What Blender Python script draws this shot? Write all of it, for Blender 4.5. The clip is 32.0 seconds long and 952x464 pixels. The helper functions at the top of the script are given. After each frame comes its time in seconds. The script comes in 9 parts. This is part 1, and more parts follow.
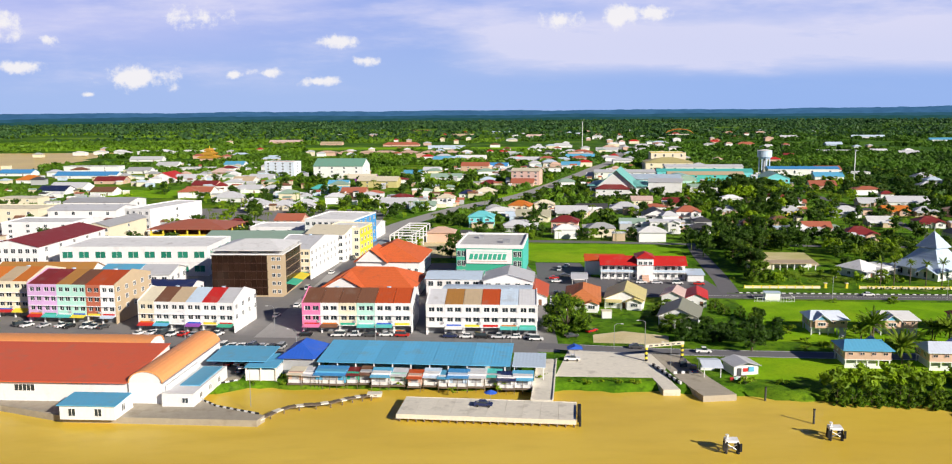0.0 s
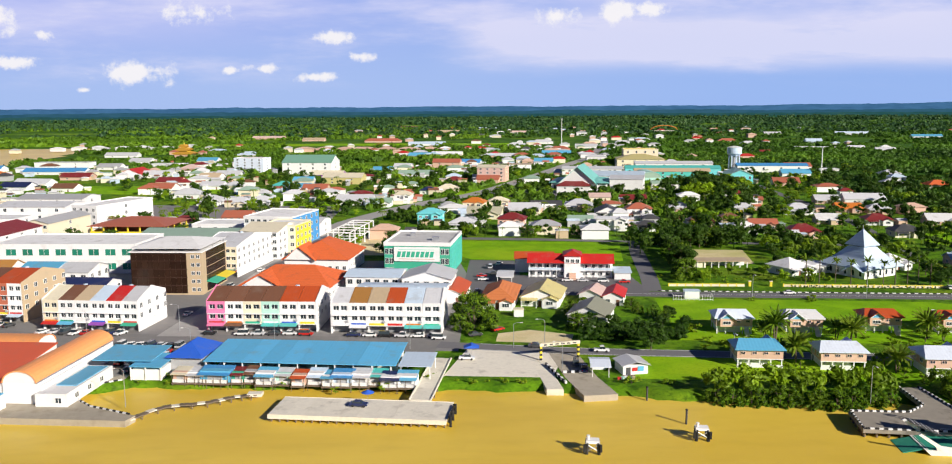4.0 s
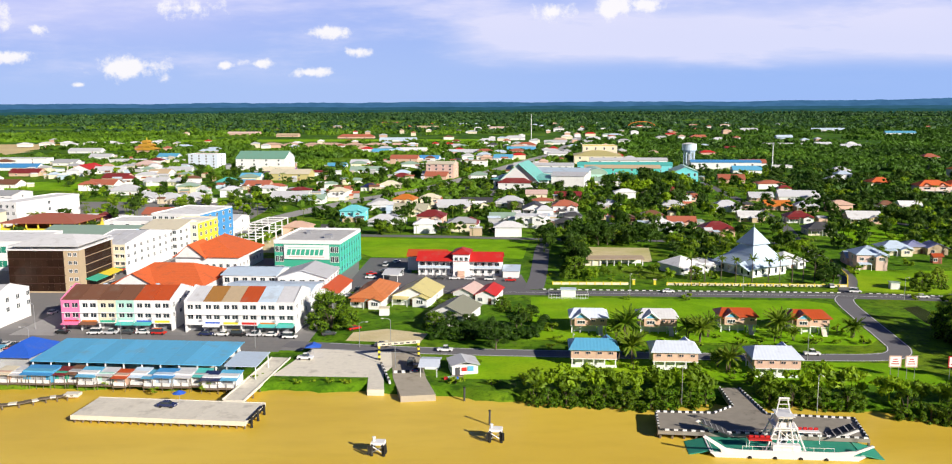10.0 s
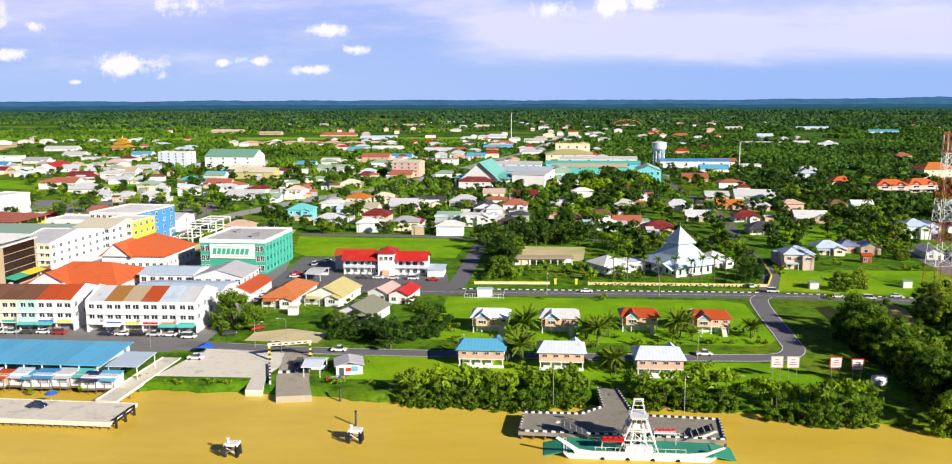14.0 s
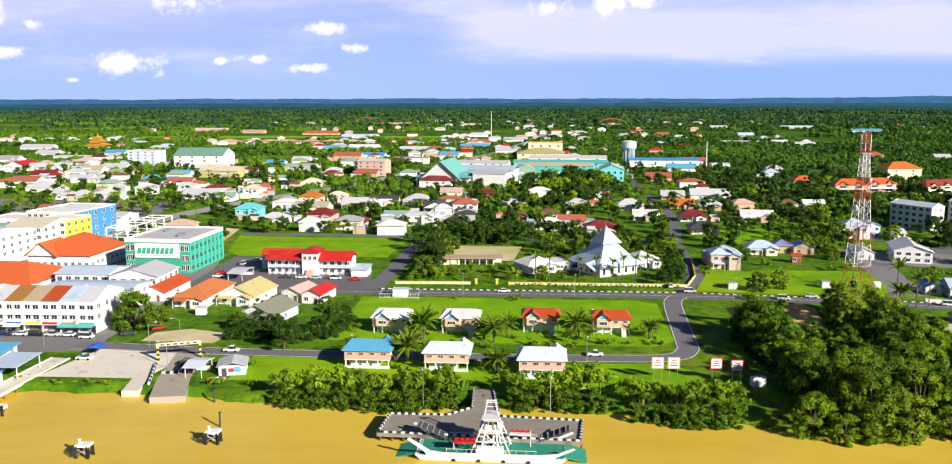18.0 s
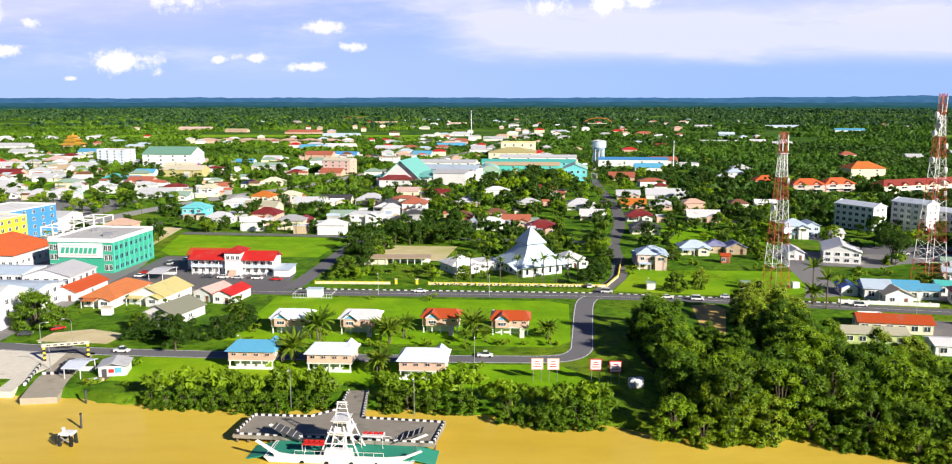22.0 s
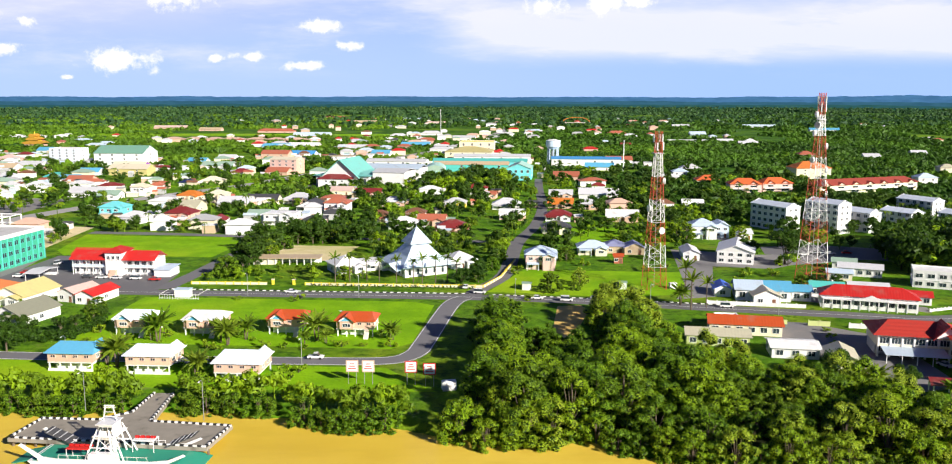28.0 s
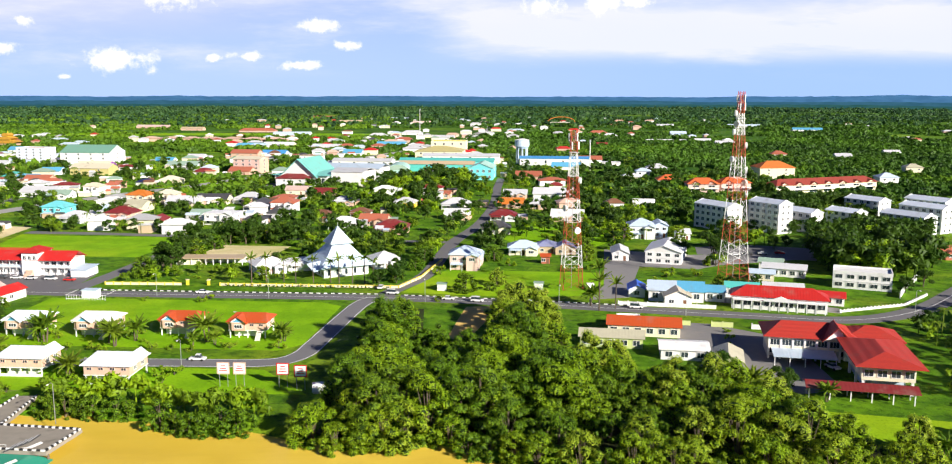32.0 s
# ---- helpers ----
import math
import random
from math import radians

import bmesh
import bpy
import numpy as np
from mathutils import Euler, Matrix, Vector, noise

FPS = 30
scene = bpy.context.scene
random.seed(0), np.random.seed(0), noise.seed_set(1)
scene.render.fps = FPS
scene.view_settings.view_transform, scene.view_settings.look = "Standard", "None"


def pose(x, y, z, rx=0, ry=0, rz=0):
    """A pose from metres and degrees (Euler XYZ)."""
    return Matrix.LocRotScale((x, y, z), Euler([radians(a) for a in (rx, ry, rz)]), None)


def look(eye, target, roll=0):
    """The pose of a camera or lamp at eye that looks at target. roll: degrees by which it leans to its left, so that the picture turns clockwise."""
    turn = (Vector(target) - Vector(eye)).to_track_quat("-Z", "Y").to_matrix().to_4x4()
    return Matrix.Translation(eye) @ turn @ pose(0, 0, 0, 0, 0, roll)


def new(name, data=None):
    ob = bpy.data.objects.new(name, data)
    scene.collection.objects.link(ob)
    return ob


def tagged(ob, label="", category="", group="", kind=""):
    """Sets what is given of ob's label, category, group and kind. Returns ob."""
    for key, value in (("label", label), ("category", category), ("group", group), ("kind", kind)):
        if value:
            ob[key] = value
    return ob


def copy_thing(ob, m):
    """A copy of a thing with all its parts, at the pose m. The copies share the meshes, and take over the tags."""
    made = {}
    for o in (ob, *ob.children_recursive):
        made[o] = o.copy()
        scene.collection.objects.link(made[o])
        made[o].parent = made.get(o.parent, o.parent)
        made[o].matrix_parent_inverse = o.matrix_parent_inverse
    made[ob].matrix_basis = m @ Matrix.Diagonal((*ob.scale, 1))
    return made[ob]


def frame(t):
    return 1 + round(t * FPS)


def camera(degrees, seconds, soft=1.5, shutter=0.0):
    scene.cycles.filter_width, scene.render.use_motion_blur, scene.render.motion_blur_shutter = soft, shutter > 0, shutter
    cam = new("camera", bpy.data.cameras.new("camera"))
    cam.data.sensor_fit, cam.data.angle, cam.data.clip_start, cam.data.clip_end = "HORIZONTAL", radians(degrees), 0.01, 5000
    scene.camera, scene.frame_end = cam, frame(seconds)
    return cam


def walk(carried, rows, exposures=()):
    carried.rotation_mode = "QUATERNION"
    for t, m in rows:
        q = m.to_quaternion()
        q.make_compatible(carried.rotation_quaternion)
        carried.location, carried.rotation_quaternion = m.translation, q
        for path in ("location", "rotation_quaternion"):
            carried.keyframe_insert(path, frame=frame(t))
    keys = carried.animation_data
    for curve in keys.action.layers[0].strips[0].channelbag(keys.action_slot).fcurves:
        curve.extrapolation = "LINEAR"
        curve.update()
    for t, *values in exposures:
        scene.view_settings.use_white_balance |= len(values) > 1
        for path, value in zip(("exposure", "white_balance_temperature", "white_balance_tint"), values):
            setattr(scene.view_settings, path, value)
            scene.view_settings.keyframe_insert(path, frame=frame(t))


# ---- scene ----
cam = camera(58.0, 32.0, soft=1.1)
# seconds, x, y, z, yaw, pitch, lean
ROWS = [
    (0, 0.00, 0.00, 69.44, -0.000, -8.128, -0.409),
    (1, 7.03, 0.53, 69.47, -0.064, -8.200, -0.395),
    (2, 14.09, 0.99, 69.52, -0.125, -8.268, -0.381),
    (3, 21.17, 1.38, 69.57, -0.183, -8.332, -0.367),
    (4, 28.29, 1.73, 69.63, -0.238, -8.393, -0.351),
    (5, 35.42, 2.02, 69.70, -0.291, -8.450, -0.335),
    (6, 42.59, 2.26, 69.78, -0.342, -8.503, -0.318),
    (7, 49.78, 2.47, 69.86, -0.391, -8.554, -0.300),
    (8, 56.99, 2.63, 69.95, -0.437, -8.601, -0.283),
    (9, 64.23, 2.77, 70.04, -0.482, -8.646, -0.264),
    (10, 71.49, 2.88, 70.13, -0.524, -8.687, -0.246),
    (11, 78.77, 2.96, 70.22, -0.565, -8.725, -0.227),
    (12, 86.08, 3.03, 70.31, -0.605, -8.761, -0.208),
    (13, 93.41, 3.09, 70.40, -0.643, -8.794, -0.189),
    (14, 100.76, 3.14, 70.49, -0.680, -8.825, -0.170),
    (15, 108.13, 3.19, 70.58, -0.716, -8.853, -0.151),
    (16, 115.52, 3.24, 70.66, -0.751, -8.879, -0.132),
    (17, 122.93, 3.30, 70.73, -0.785, -8.903, -0.114),
    (18, 130.35, 3.37, 70.80, -0.818, -8.924, -0.096),
    (19, 137.80, 3.45, 70.86, -0.851, -8.944, -0.078),
    (20, 145.26, 3.56, 70.92, -0.883, -8.961, -0.060),
    (21, 152.74, 3.70, 70.96, -0.916, -8.977, -0.043),
    (22, 160.24, 3.87, 70.99, -0.947, -8.991, -0.027),
    (23, 167.75, 4.08, 71.02, -0.979, -9.004, -0.011),
    (24, 175.28, 4.32, 71.02, -1.011, -9.015, 0.004),
    (25, 182.83, 4.62, 71.02, -1.044, -9.025, 0.018),
    (26, 190.38, 4.96, 71.00, -1.076, -9.033, 0.031),
    (27, 197.96, 5.36, 70.96, -1.110, -9.040, 0.043),
    (28, 205.54, 5.83, 70.90, -1.143, -9.047, 0.055),
    (29, 213.14, 6.36, 70.83, -1.178, -9.052, 0.065),
    (30, 220.75, 6.96, 70.74, -1.214, -9.056, 0.074),
    (31, 228.37, 7.63, 70.63, -1.250, -9.060, 0.082),
    (32, 236.00, 8.39, 70.49, -1.288, -9.063, 0.088),
]
walk(cam, [(t, pose(x, y, z, 90 + pitch, 0, yaw) @ pose(0, 0, 0, 0, 0, lean)) for t, x, y, z, yaw, pitch, lean in ROWS],
     exposures=((0, 0.18), (10, 0.29), (20, 0.43), (32, 0.61)))

# ---- world, sun, exposure ----
SUN_DIR = Vector((0.64, -0.66, 0.41)).normalized()      # towards the sun
SUN_EL, SUN_AZ = math.asin(SUN_DIR.z), math.atan2(SUN_DIR.x, SUN_DIR.y)
sun = new("sun", bpy.data.lights.new("sun", "SUN"))
sun.data.energy, sun.data.angle, sun.data.color = 5.4, radians(0.6), (1.0, 0.93, 0.82)
sun.matrix_world = look(SUN_DIR * 300, (0, 0, 0))


class Nodes:
    """Small helper to wire up a node tree."""

    def __init__(self, tree):
        self.tree = tree
        tree.nodes.clear()

    def add(self, kind, **values):
        n = self.tree.nodes.new(kind)
        for key, value in values.items():
            setattr(n, key, value)
        return n

    def put(self, socket, value):
        if isinstance(value, bpy.types.NodeSocket):
            self.tree.links.new(value, socket)
        else:
            socket.default_value = value

    def math(self, op, a, b=0.0, c=0.0, clamp=False):
        n = self.add("ShaderNodeMath", operation=op, use_clamp=clamp)
        for s, v in zip(n.inputs, (a, b, c)):
            self.put(s, v)
        return n.outputs[0]

    def mix(self, fac, a, b, blend="MIX"):
        n = self.add("ShaderNodeMix", data_type="RGBA", blend_type=blend)
        for s, v in zip((n.inputs[0], n.inputs[6], n.inputs[7]), (fac, a, b)):
            if isinstance(v, tuple) and len(v) == 3:
                v = (*v, 1.0)
            self.put(s, v)
        return n.outputs[2]

    def noise(self, vec, scale, detail=3.0, rough=0.55):
        n = self.add("ShaderNodeTexNoise")
        self.put(n.inputs["Vector"], vec)
        n.inputs["Scale"].default_value, n.inputs["Detail"].default_value, n.inputs["Roughness"].default_value = scale, detail, rough
        return n.outputs["Fac"]

    def span(self, value, a, b, lo=0.0, hi=1.0, smooth=True):
        n = self.add("ShaderNodeMapRange", interpolation_type="SMOOTHSTEP" if smooth else "LINEAR")
        for s, v in zip(n.inputs[:5], (value, a, b, lo, hi)):
            self.put(s, v)
        return n.outputs[0]

    def mapped(self, vec, scale):
        n = self.add("ShaderNodeMapping")
        self.put(n.inputs["Vector"], vec)
        n.inputs["Scale"].default_value = scale
        return n.outputs[0]


world = bpy.data.worlds.new("world")
scene.world = world
world.use_nodes = True
N = Nodes(world.node_tree)
sky = N.add("ShaderNodeTexSky", sky_type="NISHITA", sun_disc=False)
sky.sun_elevation, sky.sun_rotation, sky.altitude, sky.air_density, sky.dust_density, sky.ozone_density = SUN_EL, SUN_AZ, 60.0, 1.0, 0.6, 4.0
way = N.add("ShaderNodeTexCoord").outputs["Generated"]
split = N.add("ShaderNodeSeparateXYZ")
N.put(split.inputs[0], way)
vx, vy, vz = split.outputs
ahead = N.math("MAXIMUM", vy, 0.08)
u, v = N.math("DIVIDE", vx, ahead), N.math("DIVIDE", N.math("MAXIMUM", vz, 0.0), ahead)     # plane of the sky ahead
uv = N.add("ShaderNodeCombineXYZ")
N.put(uv.inputs[0], u), N.put(uv.inputs[1], v)
# thin high veil in long streaks, denser towards the right and higher up
veil = N.noise(N.mapped(uv.outputs[0], (2.2, 11.0, 1.0)), 1.6, 6.0, 0.62)
veil = N.span(N.math("ADD", veil, N.math("MULTIPLY", N.span(v, 0.0, 0.16), 0.16)), 0.50, 0.82)
band = N.math("MULTIPLY", N.span(N.math("ABSOLUTE", N.math("SUBTRACT", v, 0.072)), 0.045, 0.0), N.span(u, -0.06, 0.10))
veil = N.math("MULTIPLY", N.math("ADD", veil, N.math("MULTIPLY", N.math("MULTIPLY", band, 3.0), N.noise(N.mapped(uv.outputs[0], (3.0, 22.0, 1.0)), 2.0, 5.0, 0.6)), clamp=True), N.span(v, 0.012, 0.05))
# small fair-weather puffs: centre u, v, half width, half height
PUFFS = ((-0.386, 0.038, 0.050, 0.014), (-0.312, 0.105, 0.036, 0.014), (-0.555, 0.094, 0.036, 0.026), (-0.520, 0.052, 0.032, 0.008),
         (-0.182, 0.033, 0.030, 0.006), (-0.236, 0.044, 0.020, 0.006), (-0.277, 0.041, 0.010, 0.005), (0.168, 0.104, 0.024, 0.014),
         (0.102, 0.098, 0.022, 0.012), (-0.125, 0.056, 0.016, 0.006), (-0.490, 0.082, 0.012, 0.009), (0.205, 0.108, 0.02, 0.008),
         (-0.445, 0.020, 0.010, 0.004), (-0.155, 0.078, 0.03, 0.008))
wob = N.noise(uv.outputs[0], 34.0, 5.0, 0.65)
fluff = None
for cu, cv, hw, hh in PUFFS:
    du = N.math("DIVIDE", N.math("SUBTRACT", u, cu), hw)
    dv = N.math("DIVIDE", N.math("SUBTRACT", v, cv), hh)
    d = N.math("SQRT", N.math("ADD", N.math("MULTIPLY", du, du), N.math("MULTIPLY", dv, dv)))
    m = N.span(N.math("ADD", d, N.math("MULTIPLY", N.math("SUBTRACT", wob, 0.5), 3.4)), 1.05, 0.25)
    fluff = m if fluff is None else N.math("MAXIMUM", fluff, m)
ahead_only = N.span(vy, 0.3, 0.7)
fluff = N.math("MULTIPLY", fluff, ahead_only)
haze = N.mix(N.span(v, 0.0, 0.14), N.mix(N.span(u, -0.2, 0.4), (6.4, 8.6, 14.2), (5.3, 7.9, 14.3)), N.mix(N.span(u, -0.5, 0.2), (6.1, 7.3, 14.0), (4.9, 7.0, 13.8)))        # bright moist air low in the sky
tint = N.mix(N.math("MULTIPLY", N.span(v, 0.30, 0.13, 0.0, 0.9), N.span(vy, 0.3, 0.7)), N.mix(1.0, sky.outputs[0], (0.29, 0.37, 0.66), "MULTIPLY"), haze)
broad = N.math("MULTIPLY", N.span(N.noise(N.mapped(uv.outputs[0], (1.2, 4.5, 1.0)), 1.9, 5.0, 0.6), 0.36, 0.62), N.span(v, 0.055, 0.12))
broad, veil = N.math("MULTIPLY", broad, ahead_only), N.math("MULTIPLY", veil, ahead_only)
tinted = N.mix(N.math("MULTIPLY", N.math("MULTIPLY", broad, N.span(v, 0.45, 0.18)), 0.55), tint, (10.4, 10.3, 14.3))
tinted = N.mix(N.math("MULTIPLY", N.math("MULTIPLY", veil, N.span(v, 0.45, 0.18)), 0.72), tinted, (12.0, 11.7, 14.2))
tinted = N.mix(N.math("MULTIPLY", fluff, 0.92), tinted, (14.2, 13.8, 14.0))
bg, out = N.add("ShaderNodeBackground"), N.add("ShaderNodeOutputWorld")
N.put(bg.inputs[0], tinted)
bg.inputs[1].default_value = 0.058
N.put(out.inputs[0], bg.outputs[0])

# ---- materials (procedural, in world metres) ----
MATS = {}


def surface(key, color, rough=0.7, metal=0.0, vary=0.18, grain=3.0, stain=0.12, bump=0.15, ribs=0.0, rib_axis=0, random_tone=0.12, dirt=(0.28, 0.24, 0.19), dirt_amount=0.18, spec=0.4):
    """Painted or raw surface: fine grain, broad stains, a tone of its own for every piece, and optional ribs of a sheet roof."""
    if key in MATS:
        return MATS[key]
    m = bpy.data.materials.new(key)
    m.use_nodes = True
    n = Nodes(m.node_tree)
    geo = n.add("ShaderNodeNewGeometry").outputs["Position"]
    rnd = n.add("ShaderNodeObjectInfo").outputs["Random"]
    fine, broad = n.noise(geo, grain, 4.0, 0.6), n.noise(geo, 0.22, 4.0, 0.6)
    tone = n.math("ADD", n.math("ADD", 1.0 - vary / 2 - random_tone / 2, n.math("MULTIPLY", fine, vary)), n.math("MULTIPLY", rnd, random_tone))
    hsv = n.add("ShaderNodeHueSaturation")
    n.put(hsv.inputs["Color"], (*color, 1.0)), n.put(hsv.inputs["Value"], tone)
    col = n.mix(n.math("MULTIPLY", n.span(broad, 0.52, 0.75), dirt_amount), hsv.outputs[0], dirt)
    if stain:
        streak = n.noise(n.mapped(geo, (1.4, 1.4, 0.12)), 1.0, 4.0, 0.7)
        col = n.mix(n.math("MULTIPLY", n.span(streak, 0.55, 0.8), stain), col, tuple(c * 0.45 for c in color))
    bsdf, o = n.add("ShaderNodeBsdfPrincipled"), n.add("ShaderNodeOutputMaterial")
    n.put(bsdf.inputs["Base Color"], col)
    n.put(bsdf.inputs["Roughness"], n.math("ADD", rough - 0.08, n.math("MULTIPLY", fine, 0.16)))
    bsdf.inputs["Metallic"].default_value = metal
    bsdf.inputs["Specular IOR Level"].default_value = spec
    height = fine
    if ribs:
        local = n.add("ShaderNodeTexCoord").outputs["Object"]
        s = n.add("ShaderNodeSeparateXYZ")
        n.put(s.inputs[0], local)
        wave = n.math("SINE", n.math("MULTIPLY", s.outputs[rib_axis], 6.2832 / ribs))
        height = n.math("ADD", n.math("MULTIPLY", fine, 0.3), n.math("MULTIPLY", wave, 0.7))
    if bump:
        b = n.add("ShaderNodeBump")
        b.inputs["Strength"].default_value, b.inputs["Distance"].default_value = bump, 0.06
        n.put(b.inputs["Height"], height), n.put(bsdf.inputs["Normal"], b.outputs[0])
    n.put(o.inputs[0], bsdf.outputs[0])
    MATS[key] = m
    return m


COLORS = dict(
    white=(0.82, 0.81, 0.80), cream=(0.78, 0.70, 0.52), peach=(0.68, 0.45, 0.34), pink=(0.80, 0.22, 0.42), lilac=(0.66, 0.42, 0.68), yellow=(0.82, 0.66, 0.05),
    grey=(0.45, 0.45, 0.46), dark=(0.07, 0.07, 0.075), green=(0.05, 0.42, 0.27), teal=(0.10, 0.52, 0.47), cyan=(0.18, 0.66, 0.70), blue=(0.07, 0.30, 0.62),
    brown=(0.20, 0.09, 0.05), tan=(0.55, 0.42, 0.27), brick=(0.46, 0.14, 0.08), orange=(0.66, 0.20, 0.03), red=(0.54, 0.025, 0.02), maroon=(0.24, 0.03, 0.03),
    ochre=(0.42, 0.20, 0.05), rust=(0.52, 0.085, 0.02), lime=(0.55, 0.62, 0.25), sky=(0.12, 0.42, 0.64), ice=(0.55, 0.66, 0.78), royal=(0.03, 0.12, 0.58), mint=(0.45, 0.72, 0.62),
    silver=(0.62, 0.62, 0.64), sage=(0.30, 0.42, 0.33), black=(0.02, 0.02, 0.022), sand=(0.62, 0.54, 0.40), navy=(0.02, 0.03, 0.10), purple=(0.30, 0.08, 0.42),
    ochre_yellow=(0.60, 0.52, 0.22), blush=(0.70, 0.50, 0.44), moss=(0.27, 0.27, 0.20), khaki=(0.50, 0.47, 0.34), slate=(0.26, 0.28, 0.46), maroon_tile=(0.36, 0.035, 0.03), hall_orange=(0.72, 0.12, 0.03), hall_red=(0.80, 0.092, 0.032), fern=(0.20, 0.40, 0.30), maroon_dark=(0.06, 0.025, 0.018), azure=(0.13, 0.48, 0.76), jade=(0.20, 0.56, 0.50), terracotta=(0.66, 0.12, 0.05), apricot=(0.84, 0.34, 0.12), deck_green=(0.03, 0.30, 0.20), frost=(0.74, 0.80, 0.90))


def paint(name):
    return surface("paint_" + name, COLORS[name], rough=0.75, stain=0.22, grain=1.6)


def roofing(name):
    return surface("roof_" + name, COLORS[name], rough=0.5, ribs=0.9, bump=0.22, vary=0.22, grain=0.9, stain=0.25, random_tone=0.2, dirt_amount=0.3)


def tiles(name):
    return surface("tile_" + name, tuple(c * k for c, k in zip(COLORS[name], (0.85, 1.5, 1.2))), rough=0.7, ribs=0.6, rib_axis=2, bump=0.6, vary=0.4, grain=1.8, stain=0.3, random_tone=0.2, dirt_amount=0.35, dirt=(0.16, 0.09, 0.06))


def glossy(name):
    return surface("gloss_" + name, COLORS[name], rough=0.22, vary=0.05, grain=4.0, stain=0.0, bump=0.0, dirt_amount=0.05, spec=0.6)


CONCRETE = surface("concrete", (0.80, 0.74, 0.62), rough=0.85, vary=0.3, grain=0.8, stain=0.1, dirt_amount=0.45, dirt=(0.30, 0.26, 0.20))
PALEPAVE = surface("pale_tarmac", (0.235, 0.225, 0.22), rough=0.88, vary=0.3, grain=0.5, stain=0.0, dirt_amount=0.5, dirt=(0.30, 0.27, 0.22))
WORNCON = surface("worn_concrete", (0.42, 0.37, 0.29), rough=0.88, vary=0.4, grain=0.5, stain=0.1, dirt_amount=0.6, dirt=(0.22, 0.18, 0.12))
DARKCON = surface("dark_concrete", (0.32, 0.285, 0.235), rough=0.85, vary=0.4, grain=0.5, dirt_amount=0.7, dirt=(0.10, 0.085, 0.065))
ASPHALT = surface("asphalt", (0.155, 0.15, 0.158), rough=0.88, vary=0.25, grain=0.6, stain=0.0, dirt_amount=0.45, dirt=(0.22, 0.20, 0.17))
DARKASPH = surface("worn_tarmac", (0.18, 0.175, 0.185), rough=0.85, vary=0.3, grain=0.5, stain=0.0, dirt_amount=0.35, dirt=(0.18, 0.16, 0.14))
STEEL = surface("galvanised_steel", (0.55, 0.56, 0.58), rough=0.4, metal=0.7, vary=0.12, stain=0.1)
GLASS = surface("window_glass", (0.035, 0.05, 0.06), rough=0.12, vary=0.3, grain=0.7, stain=0.0, bump=0.02, dirt_amount=0.08, random_tone=0.5, spec=0.7)
GREENGLASS = surface("green_glass", (0.02, 0.20, 0.13), rough=0.14, vary=0.2, grain=0.7, stain=0.0, bump=0.02, dirt_amount=0.05, random_tone=0.4, spec=0.7)
BRONZE = surface("bronze_glass", (0.030, 0.014, 0.008), rough=0.22, vary=0.5, grain=0.5, stain=0.0, bump=0.02, dirt_amount=0.0, random_tone=0.5, spec=0.3)
RUBBER = surface("rubber", (0.02, 0.02, 0.02), rough=0.9, vary=0.1, stain=0.0)
TIMBER = surface("weathered_timber", (0.17, 0.13, 0.09), rough=0.9, vary=0.5, grain=2.0, stain=0.3)
BARK = surface("bark", (0.13, 0.10, 0.07), rough=0.95, vary=0.5, grain=4.0)


def grassy(key, a, b, c, scale=1.0, bump=0.6, mud=0.0):
    m = bpy.data.materials.new(key)
    m.use_nodes = True
    n = Nodes(m.node_tree)
    geo = n.add("ShaderNodeNewGeometry").outputs["Position"]
    fine, mid, wide = n.noise(geo, 1.5 * scale, 5.0, 0.65), n.noise(geo, 0.11 * scale, 5.0, 0.65), n.noise(geo, 0.018 * scale, 4.0, 0.6)
    col = n.mix(n.span(mid, 0.35, 0.68), a, b)
    col = n.mix(n.math("MULTIPLY", n.span(wide, 0.48, 0.70), 0.7), col, c)
    col = n.mix(n.math("MULTIPLY", n.span(fine, 0.45, 0.75), 0.45), col, tuple(x * 0.5 for x in a))
    if mud:
        col = n.mix(n.math("MULTIPLY", n.span(n.noise(geo, 0.3, 4.0, 0.7), 0.48, 0.66), 0.75), col, (0.028, 0.075, 0.006))
    if mud:
        col = n.mix(n.math("MULTIPLY", n.span(n.noise(geo, 0.06, 5.0, 0.7), 0.60, 0.72), mud), col, (0.30, 0.24, 0.13))
    bsdf, o = n.add("ShaderNodeBsdfPrincipled"), n.add("ShaderNodeOutputMaterial")
    n.put(bsdf.inputs["Base Color"], col)
    bsdf.inputs["Roughness"].default_value, bsdf.inputs["Specular IOR Level"].default_value = 0.9, 0.1
    bu = n.add("ShaderNodeBump")
    bu.inputs["Strength"].default_value, bu.inputs["Distance"].default_value = bump, 0.5
    n.put(bu.inputs["Height"], fine), n.put(bsdf.inputs["Normal"], bu.outputs[0])
    n.put(o.inputs[0], bsdf.outputs[0])
    MATS[key] = m
    return m


GRASS = grassy("rough_grass", (0.060, 0.165, 0.006), (0.16, 0.33, 0.010), (0.28, 0.36, 0.02), mud=0.35)
LAWN = grassy("lawn", (0.17, 0.37, 0.004), (0.26, 0.50, 0.006), (0.38, 0.52, 0.014), scale=0.8, bump=0.3)
WOODLAND = grassy("woodland_floor", (0.030, 0.095, 0.008), (0.090, 0.21, 0.010), (0.25, 0.40, 0.016), scale=0.35, bump=0.3)
EARTH = grassy("bare_earth", (0.80, 0.68, 0.42), (0.70, 0.58, 0.32), (0.50, 0.50, 0.16), scale=1.0, bump=0.1)


